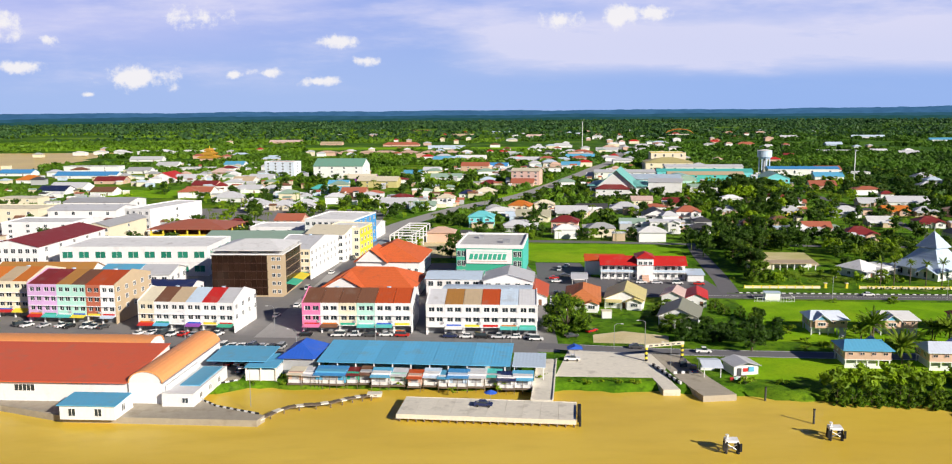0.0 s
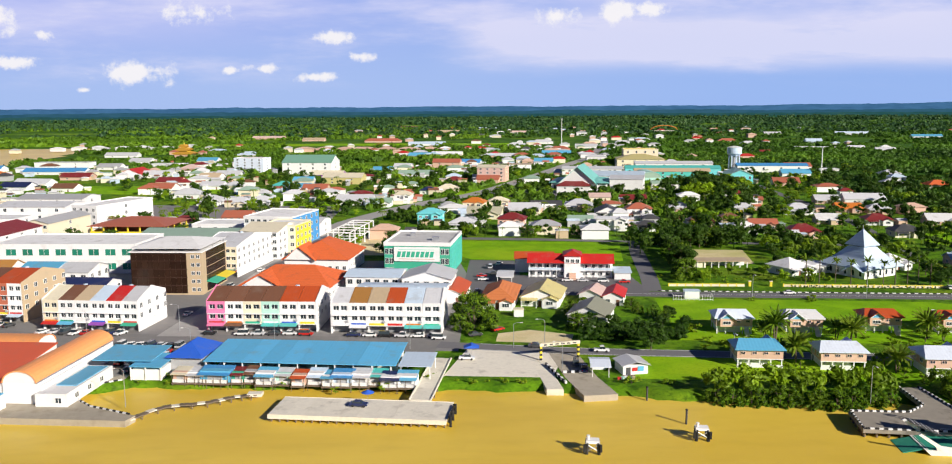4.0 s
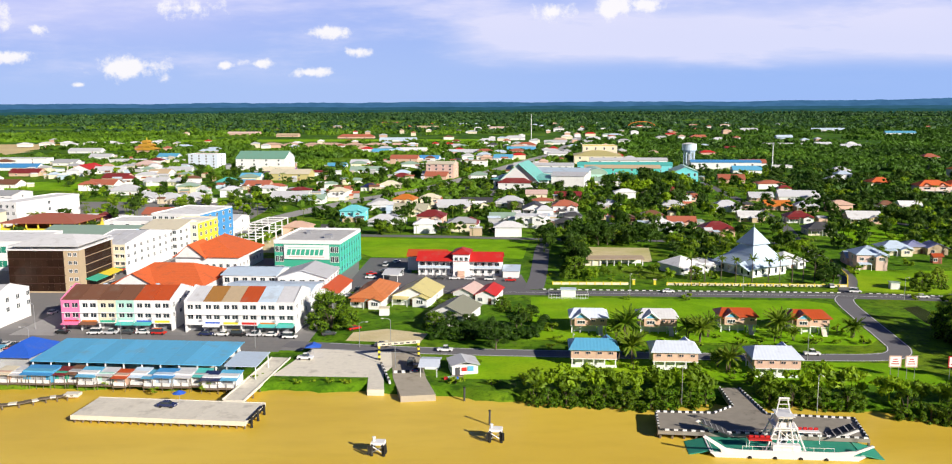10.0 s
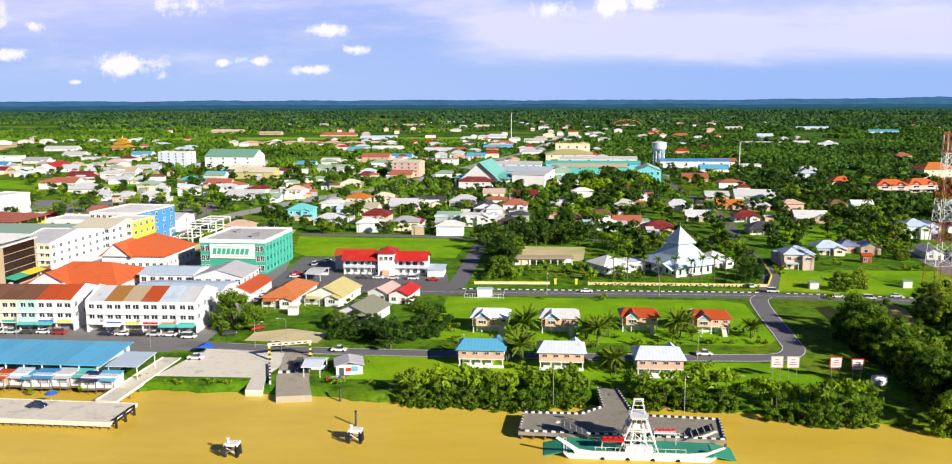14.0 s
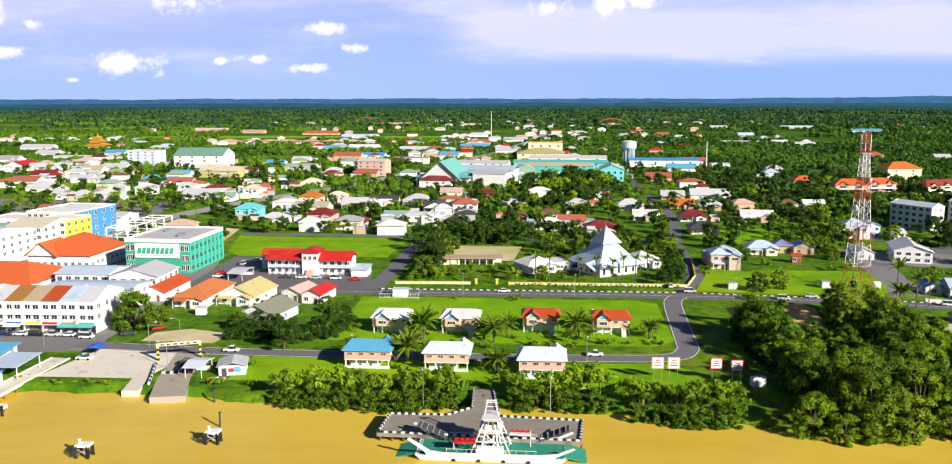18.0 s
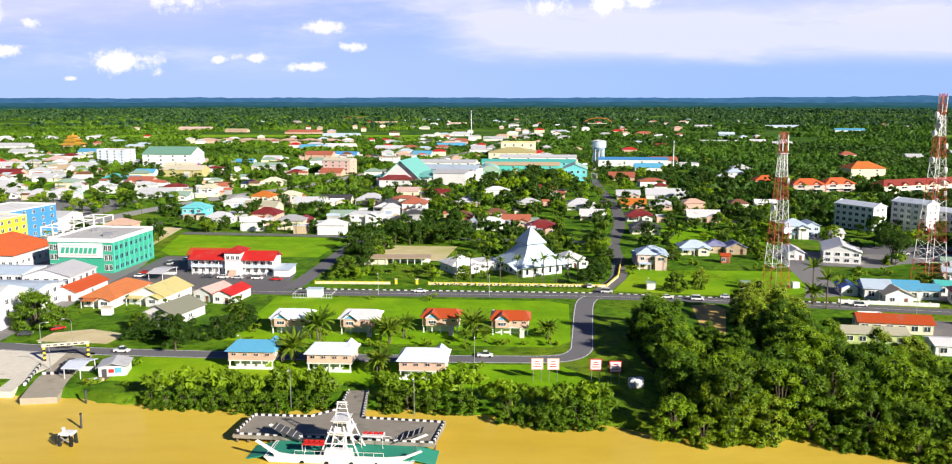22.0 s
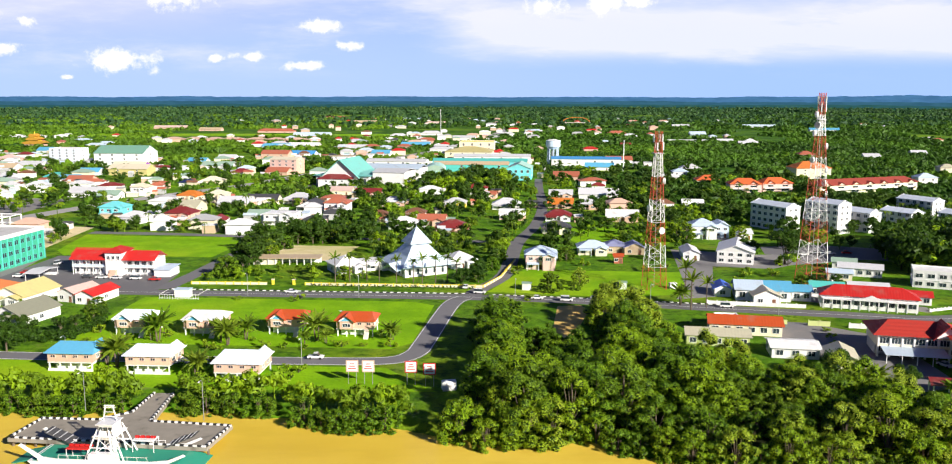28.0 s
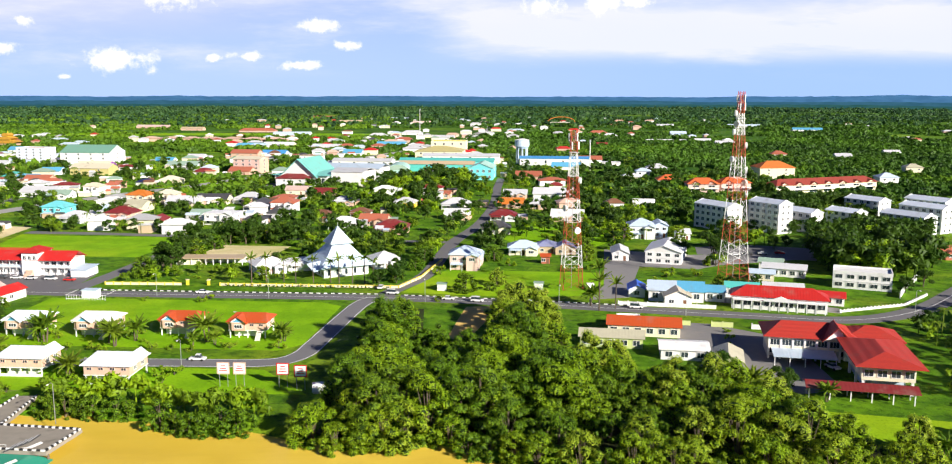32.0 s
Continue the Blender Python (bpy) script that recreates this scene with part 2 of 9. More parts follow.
def leafy(key, dark, light, dry=(0.20, 0.20, 0.03), broad=0.0):
    m = bpy.data.materials.new(key)
    m.use_nodes = True
    n = Nodes(m.node_tree)
    geo = n.add("ShaderNodeNewGeometry")
    rnd, own = geo.outputs["Random Per Island"], n.add("ShaderNodeObjectInfo").outputs["Random"]
    if broad:       # one tone for each treetop, a little of its own for each spray
        rnd = n.math("ADD", n.math("MULTIPLY", rnd, 0.4), n.math("MULTIPLY", n.span(n.noise(geo.outputs["Position"], 0.13, 2.0), 0.3, 0.7), 0.6))
    col = n.mix(rnd, dark, light)
    col = n.mix(n.math("MULTIPLY", own, 0.25), col, dry)
    col = n.mix(n.span(n.noise(geo.outputs["Position"], 0.35, 3.0), 0.45, 0.72, 0.0, 0.35), col, tuple(c * 0.6 for c in dark))
    if broad:       # stands of paler and darker growth
        col = n.mix(n.math("MULTIPLY", n.span(n.noise(n.mapped(geo.outputs["Position"], (1.0, 0.6, 1.0)), 0.007, 5.0, 0.6), 0.40, 0.66), broad), col, dry)
    bsdf, tr, add, o = n.add("ShaderNodeBsdfPrincipled"), n.add("ShaderNodeBsdfTranslucent"), n.add("ShaderNodeMixShader"), n.add("ShaderNodeOutputMaterial")
    n.put(bsdf.inputs["Base Color"], col), n.put(tr.inputs[0], col)
    bsdf.inputs["Roughness"].default_value, bsdf.inputs["Specular IOR Level"].default_value = 0.55, 0.25
    add.inputs[0].default_value = 0.32
    n.put(add.inputs[1], bsdf.outputs[0]), n.put(add.inputs[2], tr.outputs[0])
    n.put(o.inputs[0], add.outputs[0])
    MATS[key] = m
    return m


LEAF = leafy("leaf_broad", (0.140, 0.265, 0.005), (0.34, 0.53, 0.010), (0.46, 0.48, 0.03))
LEAF_DARK = leafy("leaf_dark", (0.017, 0.056, 0.004), (0.065, 0.150, 0.009), (0.13, 0.19, 0.02))
LEAF_PALE = leafy("leaf_pale", (0.18, 0.32, 0.010), (0.48, 0.62, 0.030), (0.62, 0.62, 0.09))
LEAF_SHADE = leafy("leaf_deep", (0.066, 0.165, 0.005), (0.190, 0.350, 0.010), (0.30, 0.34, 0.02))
LEAF_PALM = leafy("leaf_palm", (0.06, 0.14, 0.007), (0.22, 0.35, 0.02), (0.34, 0.32, 0.03))
FAR_LEAF = leafy("leaf_distant", (0.030, 0.090, 0.008), (0.115, 0.245, 0.014), (0.22, 0.39, 0.02), broad=0.75)
FAR_LEAF_DEEP = leafy("leaf_forest", (0.014, 0.050, 0.007), (0.060, 0.150, 0.012), (0.125, 0.27, 0.02), broad=0.75)
# Bluer leaf for the farthest woods; aerial haze is mixed into the colour.
FAR_LEAF_HAZE = leafy("leaf_horizon_haze", (0.016, 0.062, 0.028), (0.052, 0.135, 0.044), (0.10, 0.20, 0.05), broad=0.75)
# Crown interiors: the shade in the leaf gaps is put into this dark colour.
LEAF_INNER_SHADE = leafy("leaf_inner_shade", (0.012, 0.036, 0.002), (0.030, 0.075, 0.004), (0.03, 0.06, 0.004))


def water_material():
    m = bpy.data.materials.new("muddy_water")
    m.use_nodes = True
    n = Nodes(m.node_tree)
    geo = n.add("ShaderNodeNewGeometry").outputs["Position"]
    big, mid, rip = n.noise(n.mapped(geo, (0.5, 1.4, 1.0)), 0.02, 4.0, 0.6), n.noise(n.mapped(geo, (0.6, 1.5, 1.0)), 0.12, 4.0, 0.6), n.noise(n.mapped(geo, (0.8, 1.6, 1.0)), 1.3, 3.0, 0.6)
    col = n.mix(n.span(big, 0.3, 0.7), (0.72, 0.49, 0.052), (0.82, 0.585, 0.085))
    col = n.mix(n.math("MULTIPLY", n.span(mid, 0.4, 0.75), 0.4), col, (0.63, 0.42, 0.042))
    bsdf, o, bu = n.add("ShaderNodeBsdfPrincipled"), n.add("ShaderNodeOutputMaterial"), n.add("ShaderNodeBump")
    n.put(bsdf.inputs["Base Color"], col)
    bsdf.inputs["Roughness"].default_value, bsdf.inputs["Specular IOR Level"].default_value = 0.30, 0.10
    bu.inputs["Strength"].default_value, bu.inputs["Distance"].default_value = 0.22, 0.12
    n.put(bu.inputs["Height"], n.math("ADD", n.math("MULTIPLY", mid, 1.6), rip)), n.put(bsdf.inputs["Normal"], bu.outputs[0])
    n.put(o.inputs[0], bsdf.outputs[0])
    return m


WATER = water_material()

# ---- building blocks ----
class Solid:
    """Gathers vertices and faces of one mesh."""

    def __init__(self):
        self.v, self.f = [], []

    def box(self, x0, y0, z0, x1, y1, z1, inset=0.0):
        k, i = len(self.v), inset
        self.v += [(x0, y0, z0), (x1, y0, z0), (x1, y1, z0), (x0, y1, z0), (x0 + i, y0 + i, z1), (x1 - i, y0 + i, z1), (x1 - i, y1 - i, z1), (x0 + i, y1 - i, z1)]
        self.f += [(k + 3, k + 2, k + 1, k), (k + 4, k + 5, k + 6, k + 7)] + [(k + a, k + (a + 1) % 4, k + 4 + (a + 1) % 4, k + 4 + a) for a in range(4)]
        return self

    def prism(self, outline, a, b, axis=1):
        """An outline of (p, q) pairs pushed from a to b along an axis: 0 gives (a, p, q), 1 gives (p, a, q), 2 gives (p, q, a)."""
        k, n = len(self.v), len(outline)
        for e in (a, b):
            self.v += [(e, p, q) if axis == 0 else (p, e, q) if axis == 1 else (p, q, e) for p, q in outline]
        self.f += [tuple(range(k + n - 1, k - 1, -1)), tuple(range(k + n, k + 2 * n))]
        self.f += [(k + i, k + (i + 1) % n, k + n + (i + 1) % n, k + n + i) for i in range(n)]
        return self

    def bar(self, p, q, r, sides=6, r2=None):
        """A round bar from p to q."""
        p, q = Vector(p), Vector(q)
        w = (q - p).normalized()
        s = w.orthogonal().normalized()
        t = w.cross(s)
        k = len(self.v)
        for c, rad in ((p, r), (q, r if r2 is None else r2)):
            self.v += [tuple(c + rad * (math.cos(a) * s + math.sin(a) * t)) for a in (6.2832 * i / sides for i in range(sides))]
        self.f += [tuple(range(k + sides - 1, k - 1, -1)), tuple(range(k + sides, k + 2 * sides))]
        self.f += [(k + i, k + (i + 1) % sides, k + sides + (i + 1) % sides, k + sides + i) for i in range(sides)]
        return self

    def face(self, *pts):
        k = len(self.v)
        self.v += list(pts)
        self.f.append(tuple(range(k, k + len(pts))))
        return self

    def mesh(self, name, mat, smooth=False):
        me = bpy.data.meshes.new(name)
        me.from_pydata(self.v, [], self.f)
        bm = bmesh.new()
        bm.from_mesh(me)
        bmesh.ops.recalc_face_normals(bm, faces=bm.faces)
        bm.to_mesh(me)
        bm.free()
        me.materials.append(mat)
        if smooth:
            me.shade_smooth()
        return me


CUBES = {}


def unit_cube(name, mat):
    """One shared cube, a metre wide and standing on its base, with softened upper edges, for each kind of piece and material."""
    key = (name, mat.name)
    if key not in CUBES:
        CUBES[key] = Solid().box(-0.5, -0.5, 0, 0.5, 0.5, 1).mesh(name, mat)
    return CUBES[key]


def thing(name, x, y, z=0.0, rz=0.0, label="", category="", group="", kind=""):
    ob = new(name)
    ob.empty_display_size = 0.5
    ob.matrix_basis = pose(x, y, z, 0, 0, rz)
    return tagged(ob, label, category, group, kind)


def part(name, solid, mat, parent, label="", smooth=False, at=None):
    me = solid if isinstance(solid, bpy.types.Mesh) else solid.mesh(name, mat, smooth)
    ob = new(name, me)
    ob.parent = parent
    if at is not None:
        ob.matrix_basis = at
    if label:
        tagged(ob, label)
    return ob


def block(name, mat, parent, x, y, z, sx, sy, sz, rz=0.0, label=""):
    """A box part: centre x, y of its base at height z, and its size."""
    ob = new(name, unit_cube(name, mat))
    ob.parent = parent
    ob.matrix_basis = pose(x, y, z, 0, 0, rz) @ Matrix.Diagonal((sx, sy, sz, 1))
    if label:
        tagged(ob, label)
    return ob


def gable(w, d, rise, over=0.6, thick=0.18, along="x", x0=0.0, y0=0.0, z0=0.0):
    """A gable roof over w by d, ridge along x or y, eaves at z0."""
    s = Solid()
    if along == "x":
        h, k = d / 2 + over, rise * (d / 2 + over) / (d / 2)
        cy, drop = y0 + d / 2, rise * over / (d / 2)
        s.prism([(cy - h, z0 - drop), (cy, z0 + rise), (cy + h, z0 - drop), (cy + h, z0 - drop + thick), (cy, z0 + rise + thick), (cy - h, z0 - drop + thick)], x0 - over, x0 + w + over, 0)
    else:
        h, cx, drop = w / 2 + over, x0 + w / 2, rise * over / (w / 2)
        s.prism([(cx - h, z0 - drop), (cx, z0 + rise), (cx + h, z0 - drop), (cx + h, z0 - drop + thick), (cx, z0 + rise + thick), (cx - h, z0 - drop + thick)], y0 - over, y0 + d + over, 1)
    return s


def hip(w, d, rise, over=0.7, thick=0.2, x0=0.0, y0=0.0, z0=0.0, ridge=None):
    """A hipped roof; ridge along the longer side."""
    s = Solid()
    a, b, c, e = x0 - over, y0 - over, x0 + w + over, y0 + d + over
    run = min(w, d) / 2 + over if ridge is None else ((max(w, d) + 2 * over) - ridge) / 2
    k = len(s.v)
    if w >= d:
        top = [(a + run, (b + e) / 2), (c - run, (b + e) / 2)]
    else:
        top = [((a + c) / 2, b + run), ((a + c) / 2, e - run)]
    z = z0 + thick
    s.v += [(a, b, z0), (c, b, z0), (c, e, z0), (a, e, z0), (a, b, z), (c, b, z), (c, e, z), (a, e, z), (*top[0], z + rise), (*top[1], z + rise)]
    s.f += [(3, 2, 1, 0), (0, 1, 5, 4), (1, 2, 6, 5), (2, 3, 7, 6), (3, 0, 4, 7)]
    s.f += [(4, 5, 9, 8), (6, 7, 8, 9), (5, 6, 9), (7, 4, 8)] if w >= d else [(5, 6, 9, 8), (7, 4, 8, 9), (4, 5, 8), (6, 7, 9)]
    return s


def strip(name, pts, width, z, mat, thick=0.06, label="", category="road"):
    """A road or band along a line of places."""
    s = Solid()
    P = [Vector((x, y)) for x, y in pts]
    L, R = [], []
    for i, p in enumerate(P):
        t = (P[min(i + 1, len(P) - 1)] - P[max(i - 1, 0)]).normalized()
        nrm = Vector((-t.y, t.x)) * width / 2
        L.append(p + nrm), R.append(p - nrm)
    for i in range(len(P) - 1):
        s.face((*R[i], z), (*R[i + 1], z), (*L[i + 1], z), (*L[i], z))
        s.face((*R[i], z - thick), (*R[i + 1], z - thick), (*R[i + 1], z), (*R[i], z))
        s.face((*L[i], z), (*L[i + 1], z), (*L[i + 1], z - thick), (*L[i], z - thick))
    return tagged(new(name, s.mesh(name, mat)), label, category, kind="structure")


def slab(name, pts, z, mat, thick=0.1, label="", category="pavement"):
    return tagged(new(name, Solid().prism(pts, z - thick, z, 2).mesh(name, mat)), label, category, kind="structure")


def curve_through(pts, steps=6):
    """Smooth line through places."""
    P = [Vector((*p, 0)) for p in pts]
    out = []
    for i in range(len(P) - 1):
        a, b, c, d = P[max(i - 1, 0)], P[i], P[i + 1], P[min(i + 2, len(P) - 1)]
        for k in range(steps):
            t = k / steps
            q = 0.5 * (2 * b + (c - a) * t + (2 * a - 5 * b + 4 * c - d) * t * t + (3 * b - a - 3 * c + d) * t ** 3)
            out.append((q.x, q.y))
    return out + [tuple(pts[-1])]


TOWN = -5.0     # the town's streets are turned by this much

# ---- ground, river, far hills ----
SHORE_X = [-5000, -400, -114, -72, -60, -30, 12, 30, 46, 66, 74, 89, 112, 131, 155, 170, 179, 193, 201, 211, 232, 246, 255, 290, 360, 500, 5000]
SHORE_Y = [420, 215, 204, 208, 214, 213, 211, 210, 209, 205, 203, 199.5, 197, 198, 196, 190.6, 185, 186, 182, 176, 179, 168, 165, 160, 152, 140, -300]


def shore(x):
    return np.interp(x, SHORE_X, SHORE_Y)


def build_ground():
    xs = np.concatenate([np.linspace(-5000, -1300, 12), np.linspace(-1200, -240, 49), np.arange(-236, 440, 3.0), np.linspace(450, 1200, 26), np.linspace(1400, 5000, 12)])
    ys = np.concatenate([[-1500, -600, -200, 0, 60, 100], np.arange(130, 236, 2.0), np.arange(240, 1000, 20.0), np.linspace(1020, 1600, 24), np.linspace(1700, 5000, 16)])
    X, Y = np.meshgrid(xs, ys)
    wig = 1.6 * np.sin(X * 0.31) + 1.0 * np.sin(X * 0.83 + 1.0)
    S = np.clip((Y - shore(X) - wig * 0.5 + 4.0) / 6.0, 0, 1)
    Z = -4.0 + 4.0 * (S * S * (3 - 2 * S))
    Z = np.where(Y > 2200, Z + (Y - 2200) * 0.004, Z)
    # the river comes round behind the town
    bend = (X < -525 - 0.16 * (Y - 930)) & (Y > 900) & (Y < 1500)
    Z = np.where(bend, -4.0, Z)
    nx, ny = len(xs), len(ys)
    me = bpy.data.meshes.new("ground")
    idx = np.arange(nx * ny).reshape(ny, nx)
    faces = np.stack([idx[:-1, :-1], idx[:-1, 1:], idx[1:, 1:], idx[1:, :-1]], -1).reshape(-1, 4)
    me.from_pydata(np.stack([X, Y, Z], -1).reshape(-1, 3).tolist(), [], faces.tolist())
    me.materials.append(GRASS), me.materials.append(WOODLAND)
    mx, my = np.meshgrid((xs[:-1] + xs[1:]) / 2, (ys[:-1] + ys[1:]) / 2)
    wooded = (my > 1080) | (mx > 330 + 0.15 * (1080 - my)) & (my > 540)
    me.polygons.foreach_set("material_index", wooded.astype(int).ravel().tolist())
    me.shade_smooth()
    tagged(new("ground", me), "rough green grass and earth of the flat riverside town", "ground", kind="structure")


build_ground()
tagged(new("water", Solid().face((-5000, -1600, -1.5), (5000, -1600, -1.5), (5000, 1600, -1.5), (-5000, 1600, -1.5)).mesh("water", WATER)),
       "muddy yellow-brown river with faint ripples", "river", kind="structure")


def hills():
    """Low wooded ridges, one behind the other, that close the view; haze is painted in as glow."""
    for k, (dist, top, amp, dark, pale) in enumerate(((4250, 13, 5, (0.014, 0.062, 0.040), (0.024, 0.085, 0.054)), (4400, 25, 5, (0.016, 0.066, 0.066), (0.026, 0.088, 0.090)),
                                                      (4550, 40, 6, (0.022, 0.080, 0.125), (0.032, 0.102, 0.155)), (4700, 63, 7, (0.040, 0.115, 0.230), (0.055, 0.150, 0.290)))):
        s = Solid()
        n = 620
        for i in range(n + 1):
            a = radians(-62 + 124 * i / n)
            x, y = dist * math.sin(a) + 118, dist * math.cos(a)
            h = top + amp * noise.noise((i * 0.05, k * 7.3, 0)) + 2.6 * noise.noise((i * 0.35, k * 3.1, 4)) + 1.6 * noise.noise((i * 1.7, k * 5.1, 2))
            if k == 3 and 400 < i < 525:
                h += 8 * math.sin((i - 400) * math.pi / 125) ** 2
            s.v += [(x, y, -5), (x, y, h * 0.6), (x * 1.01, y * 1.01, h)]
            if i:
                j = 3 * i
                s.f += [(j - 3, j, j + 1, j - 2), (j - 2, j + 1, j + 2, j - 1)]
        mat = bpy.data.materials.new("hazy_ridge")
        mat.use_nodes = True
        q = Nodes(mat.node_tree)
        # Emission carries the haze: each farther ridge glows a bluer colour.
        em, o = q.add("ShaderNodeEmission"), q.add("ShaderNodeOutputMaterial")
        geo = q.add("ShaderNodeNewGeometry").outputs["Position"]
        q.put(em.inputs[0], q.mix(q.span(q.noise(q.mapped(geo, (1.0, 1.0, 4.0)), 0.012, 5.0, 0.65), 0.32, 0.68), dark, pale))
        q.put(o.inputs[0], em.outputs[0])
        tagged(new("backdrop", s.mesh("backdrop", mat, True)), "long low wooded hills on the horizon, haze painted as a blue glow", "hills", kind="structure")


hills()

# ---- roads and paved ground ----
QUAY_ROAD = [(-420, 330), (-300, 296), (-150, 268), (-108, 256), (-55, 252), (18, 247), (30, 244.5), (64, 238.5), (132, 232), (168, 230), (182, 229.6), (189.5, 231.6), (193.6, 237.6), (195.4, 247), (202.5, 292), (207.5, 303)]
strip("road", curve_through(QUAY_ROAD[:6]), 16, 0.05, PALEPAVE, label="worn grey asphalt street along the shop fronts")
strip("road", curve_through(QUAY_ROAD[5:], 8), 6.6, 0.06, DARKASPH, label="narrow dark asphalt lane with pale edge lines")
for off in (-3.0, 3.0):
    line = [Vector(p) for p in curve_through(QUAY_ROAD[6:], 8)]
    pts = []
    for i, p in enumerate(line):
        t = (line[min(i + 1, len(line) - 1)] - line[max(i - 1, 0)]).normalized()
        pts.append((p.x - t.y * off, p.y + t.x * off))
    strip("road_marking", pts, 0.22, 0.075, paint("white"), 0.01, "worn white edge line on asphalt", "road marking")
MAIN_ROAD = [(16, 322), (100, 312.5), (210, 303.5), (262, 293.5), (330, 277), (362, 271), (390, 283), (420, 311), (470, 362), (560, 430)]
strip("road", curve_through(MAIN_ROAD, 8), 8.4, 0.07, ASPHALT, label="two-lane grey asphalt road past the mosque wall")
strip("road_marking", curve_through(MAIN_ROAD, 8), 0.2, 0.085, paint("white"), 0.01, "worn white centre line on asphalt", "road marking")
AVENUE = [(-62, 258), (-58, 330), (-54, 420), (-50, 500), (-27, 571), (0, 629), (38, 698), (90, 850), (143, 1020), (200, 1220), (300, 1800), (330, 2600)]
strip("road", curve_through(AVENUE, 5), 14, 0.09, surface("pale_road", (0.40, 0.385, 0.37), rough=0.88, vary=0.3, grain=0.5, stain=0.0, dirt_amount=0.3), label="wide grey avenue leading inland through the town")
NORTH = [(209, 304), (214, 318), (224, 344), (234, 417), (248, 476), (260, 560), (267, 662), (274, 740)]
strip("road", curve_through(NORTH, 5), 6.5, 0.08, ASPHALT, label="straight residential asphalt lane between gardens")
strip("road", [(96, 318), (100, 345), (106, 400), (110, 436), (60, 446), (14, 452)], 7, 0.075, DARKASPH, label="shaded asphalt lane beside the playing field")
strip("road", [(110, 436), (170, 428), (236, 418)], 6, 0.065, ASPHALT, label="residential cross lane of grey asphalt")
strip("road", [(340, 420), (300, 530), (420, 540), (560, 545)], 7, 0.065, ASPHALT, label="estate road of pale asphalt")
slab("pavement", [(-420, 222), (-130, 215), (-70, 214), (-62, 222), (-46, 246), (-60, 262), (-60, 600), (-420, 640)], 0.03, PALEPAVE, label="grey tarmac and concrete yards between the shop rows")
slab("pavement", [(-46, 246), (24, 240), (27, 345), (22, 386), (-50, 386), (-56, 262)], 0.035, PALEPAVE, label="grey tarmac yards behind the shop rows")
slab("pavement", [(20.5, 217.5), (48.5, 215.5), (55, 238.5), (27, 244)], 0.04, CONCRETE, label="sandy concrete landing apron beside the jetty road")
slab("pavement", [(42, 690), (58, 655), (92, 640), (108, 664), (94, 690), (70, 742)], 0.045, PALEPAVE, label="wide grey tarmac car park of the civic hall")
slab("pavement", [(24, 318), (95, 311), (93, 346), (48, 350), (47, 384), (27, 386)], 0.042, ASPHALT, label="grey tarmac forecourt of the school")
slab("pavement", [(292, 272), (315, 267), (333, 250), (330, 206), (318, 203), (306, 228), (301, 250)], 0.042, PALEPAVE, label="grey tarmac station yard")
slab("pavement", [(282, 299.5), (297, 303), (304, 330), (312, 358), (335, 352), (346, 360), (384, 372), (384, 388), (340, 384), (304, 398), (298, 362), (291, 322)], 0.042, PALEPAVE, label="pale worn tarmac lane and yard of the community hall")
slab("pavement", [(322, 297), (327, 306), (345, 300), (358, 290), (364, 286), (362, 279)], 0.043, PALEPAVE, label="pale concrete forecourt of the clinic")
slab("bare_ground", [(384, 372), (418, 380), (420, 394), (384, 390)], 0.03, EARTH, 0.05, "rubble-strewn bare ground beside the apartment blocks", "bare ground")
slab("road", [(344, 386), (366, 376), (392, 369), (404, 374), (404, 398), (376, 409), (348, 404)], 0.046, DARKASPH, label="dark tarmac lane and yard below the apartment blocks", category="road")
slab("lawn", [(90, 250), (186, 241), (192, 247), (197, 292), (190, 297), (94, 306)], 0.028, LAWN, 0.05, "bright mown lawn between two roads", "lawn")
slab("lawn", [(28, 388), (96, 382), (103, 434), (34, 441), (14, 446), (20, 400)], 0.028, LAWN, 0.05, "bright green playing field", "lawn")
slab("lawn", [(318, 192), (348, 184), (356, 176), (330, 172), (312, 180)], 0.028, LAWN, 0.05, "bright lawn below the red-roofed station", "lawn")
slab("lawn", [(268, 402), (300, 404), (322, 436), (318, 462), (262, 468), (258, 430)], 0.027, LAWN, 0.05, "bright open grass among the garden trees", "lawn")
slab("lawn", [(232, 352), (300, 345), (296, 308), (262, 303), (216, 312)], 0.024, LAWN, 0.05, "green garden lawns around the wooden houses", "lawn")
slab("lawn", [(70, 214), (96, 212), (165, 207), (200, 205), (186, 224), (132, 228), (72, 234)], 0.022, LAWN, 0.05, "bright grass strip on the river side of the lane", "lawn")
slab("bare_ground", [(35, 250), (57, 247), (59, 257), (46, 263), (36, 259)], 0.03, EARTH, 0.05, "trodden sandy earth beside the lane", "bare ground")
slab("bare_ground", [(120, 376), (152, 372), (158, 408), (124, 412)], 0.03, EARTH, 0.05, "dry yellow play yard", "bare ground")
slab("bare_ground", [(136, 654), (170, 648), (178, 712), (148, 722)], 0.03, EARTH, 0.05, "dry sandy school ground", "bare ground")
slab("bare_ground", [(-34, 402), (12, 398), (8, 470), (-28, 478)], 0.04, EARTH, 0.05, "bare sandy building plot", "bare ground")
slab("bare_ground", [(233, 252), (239, 251), (249, 284), (247, 291), (239, 290), (236, 272)], 0.03, grassy("ochre_earth", (0.80, 0.55, 0.17), (0.70, 0.46, 0.14), (0.55, 0.45, 0.15), scale=1.0, bump=0.1), 0.05, "sandy clearing among the riverside trees", "bare ground")
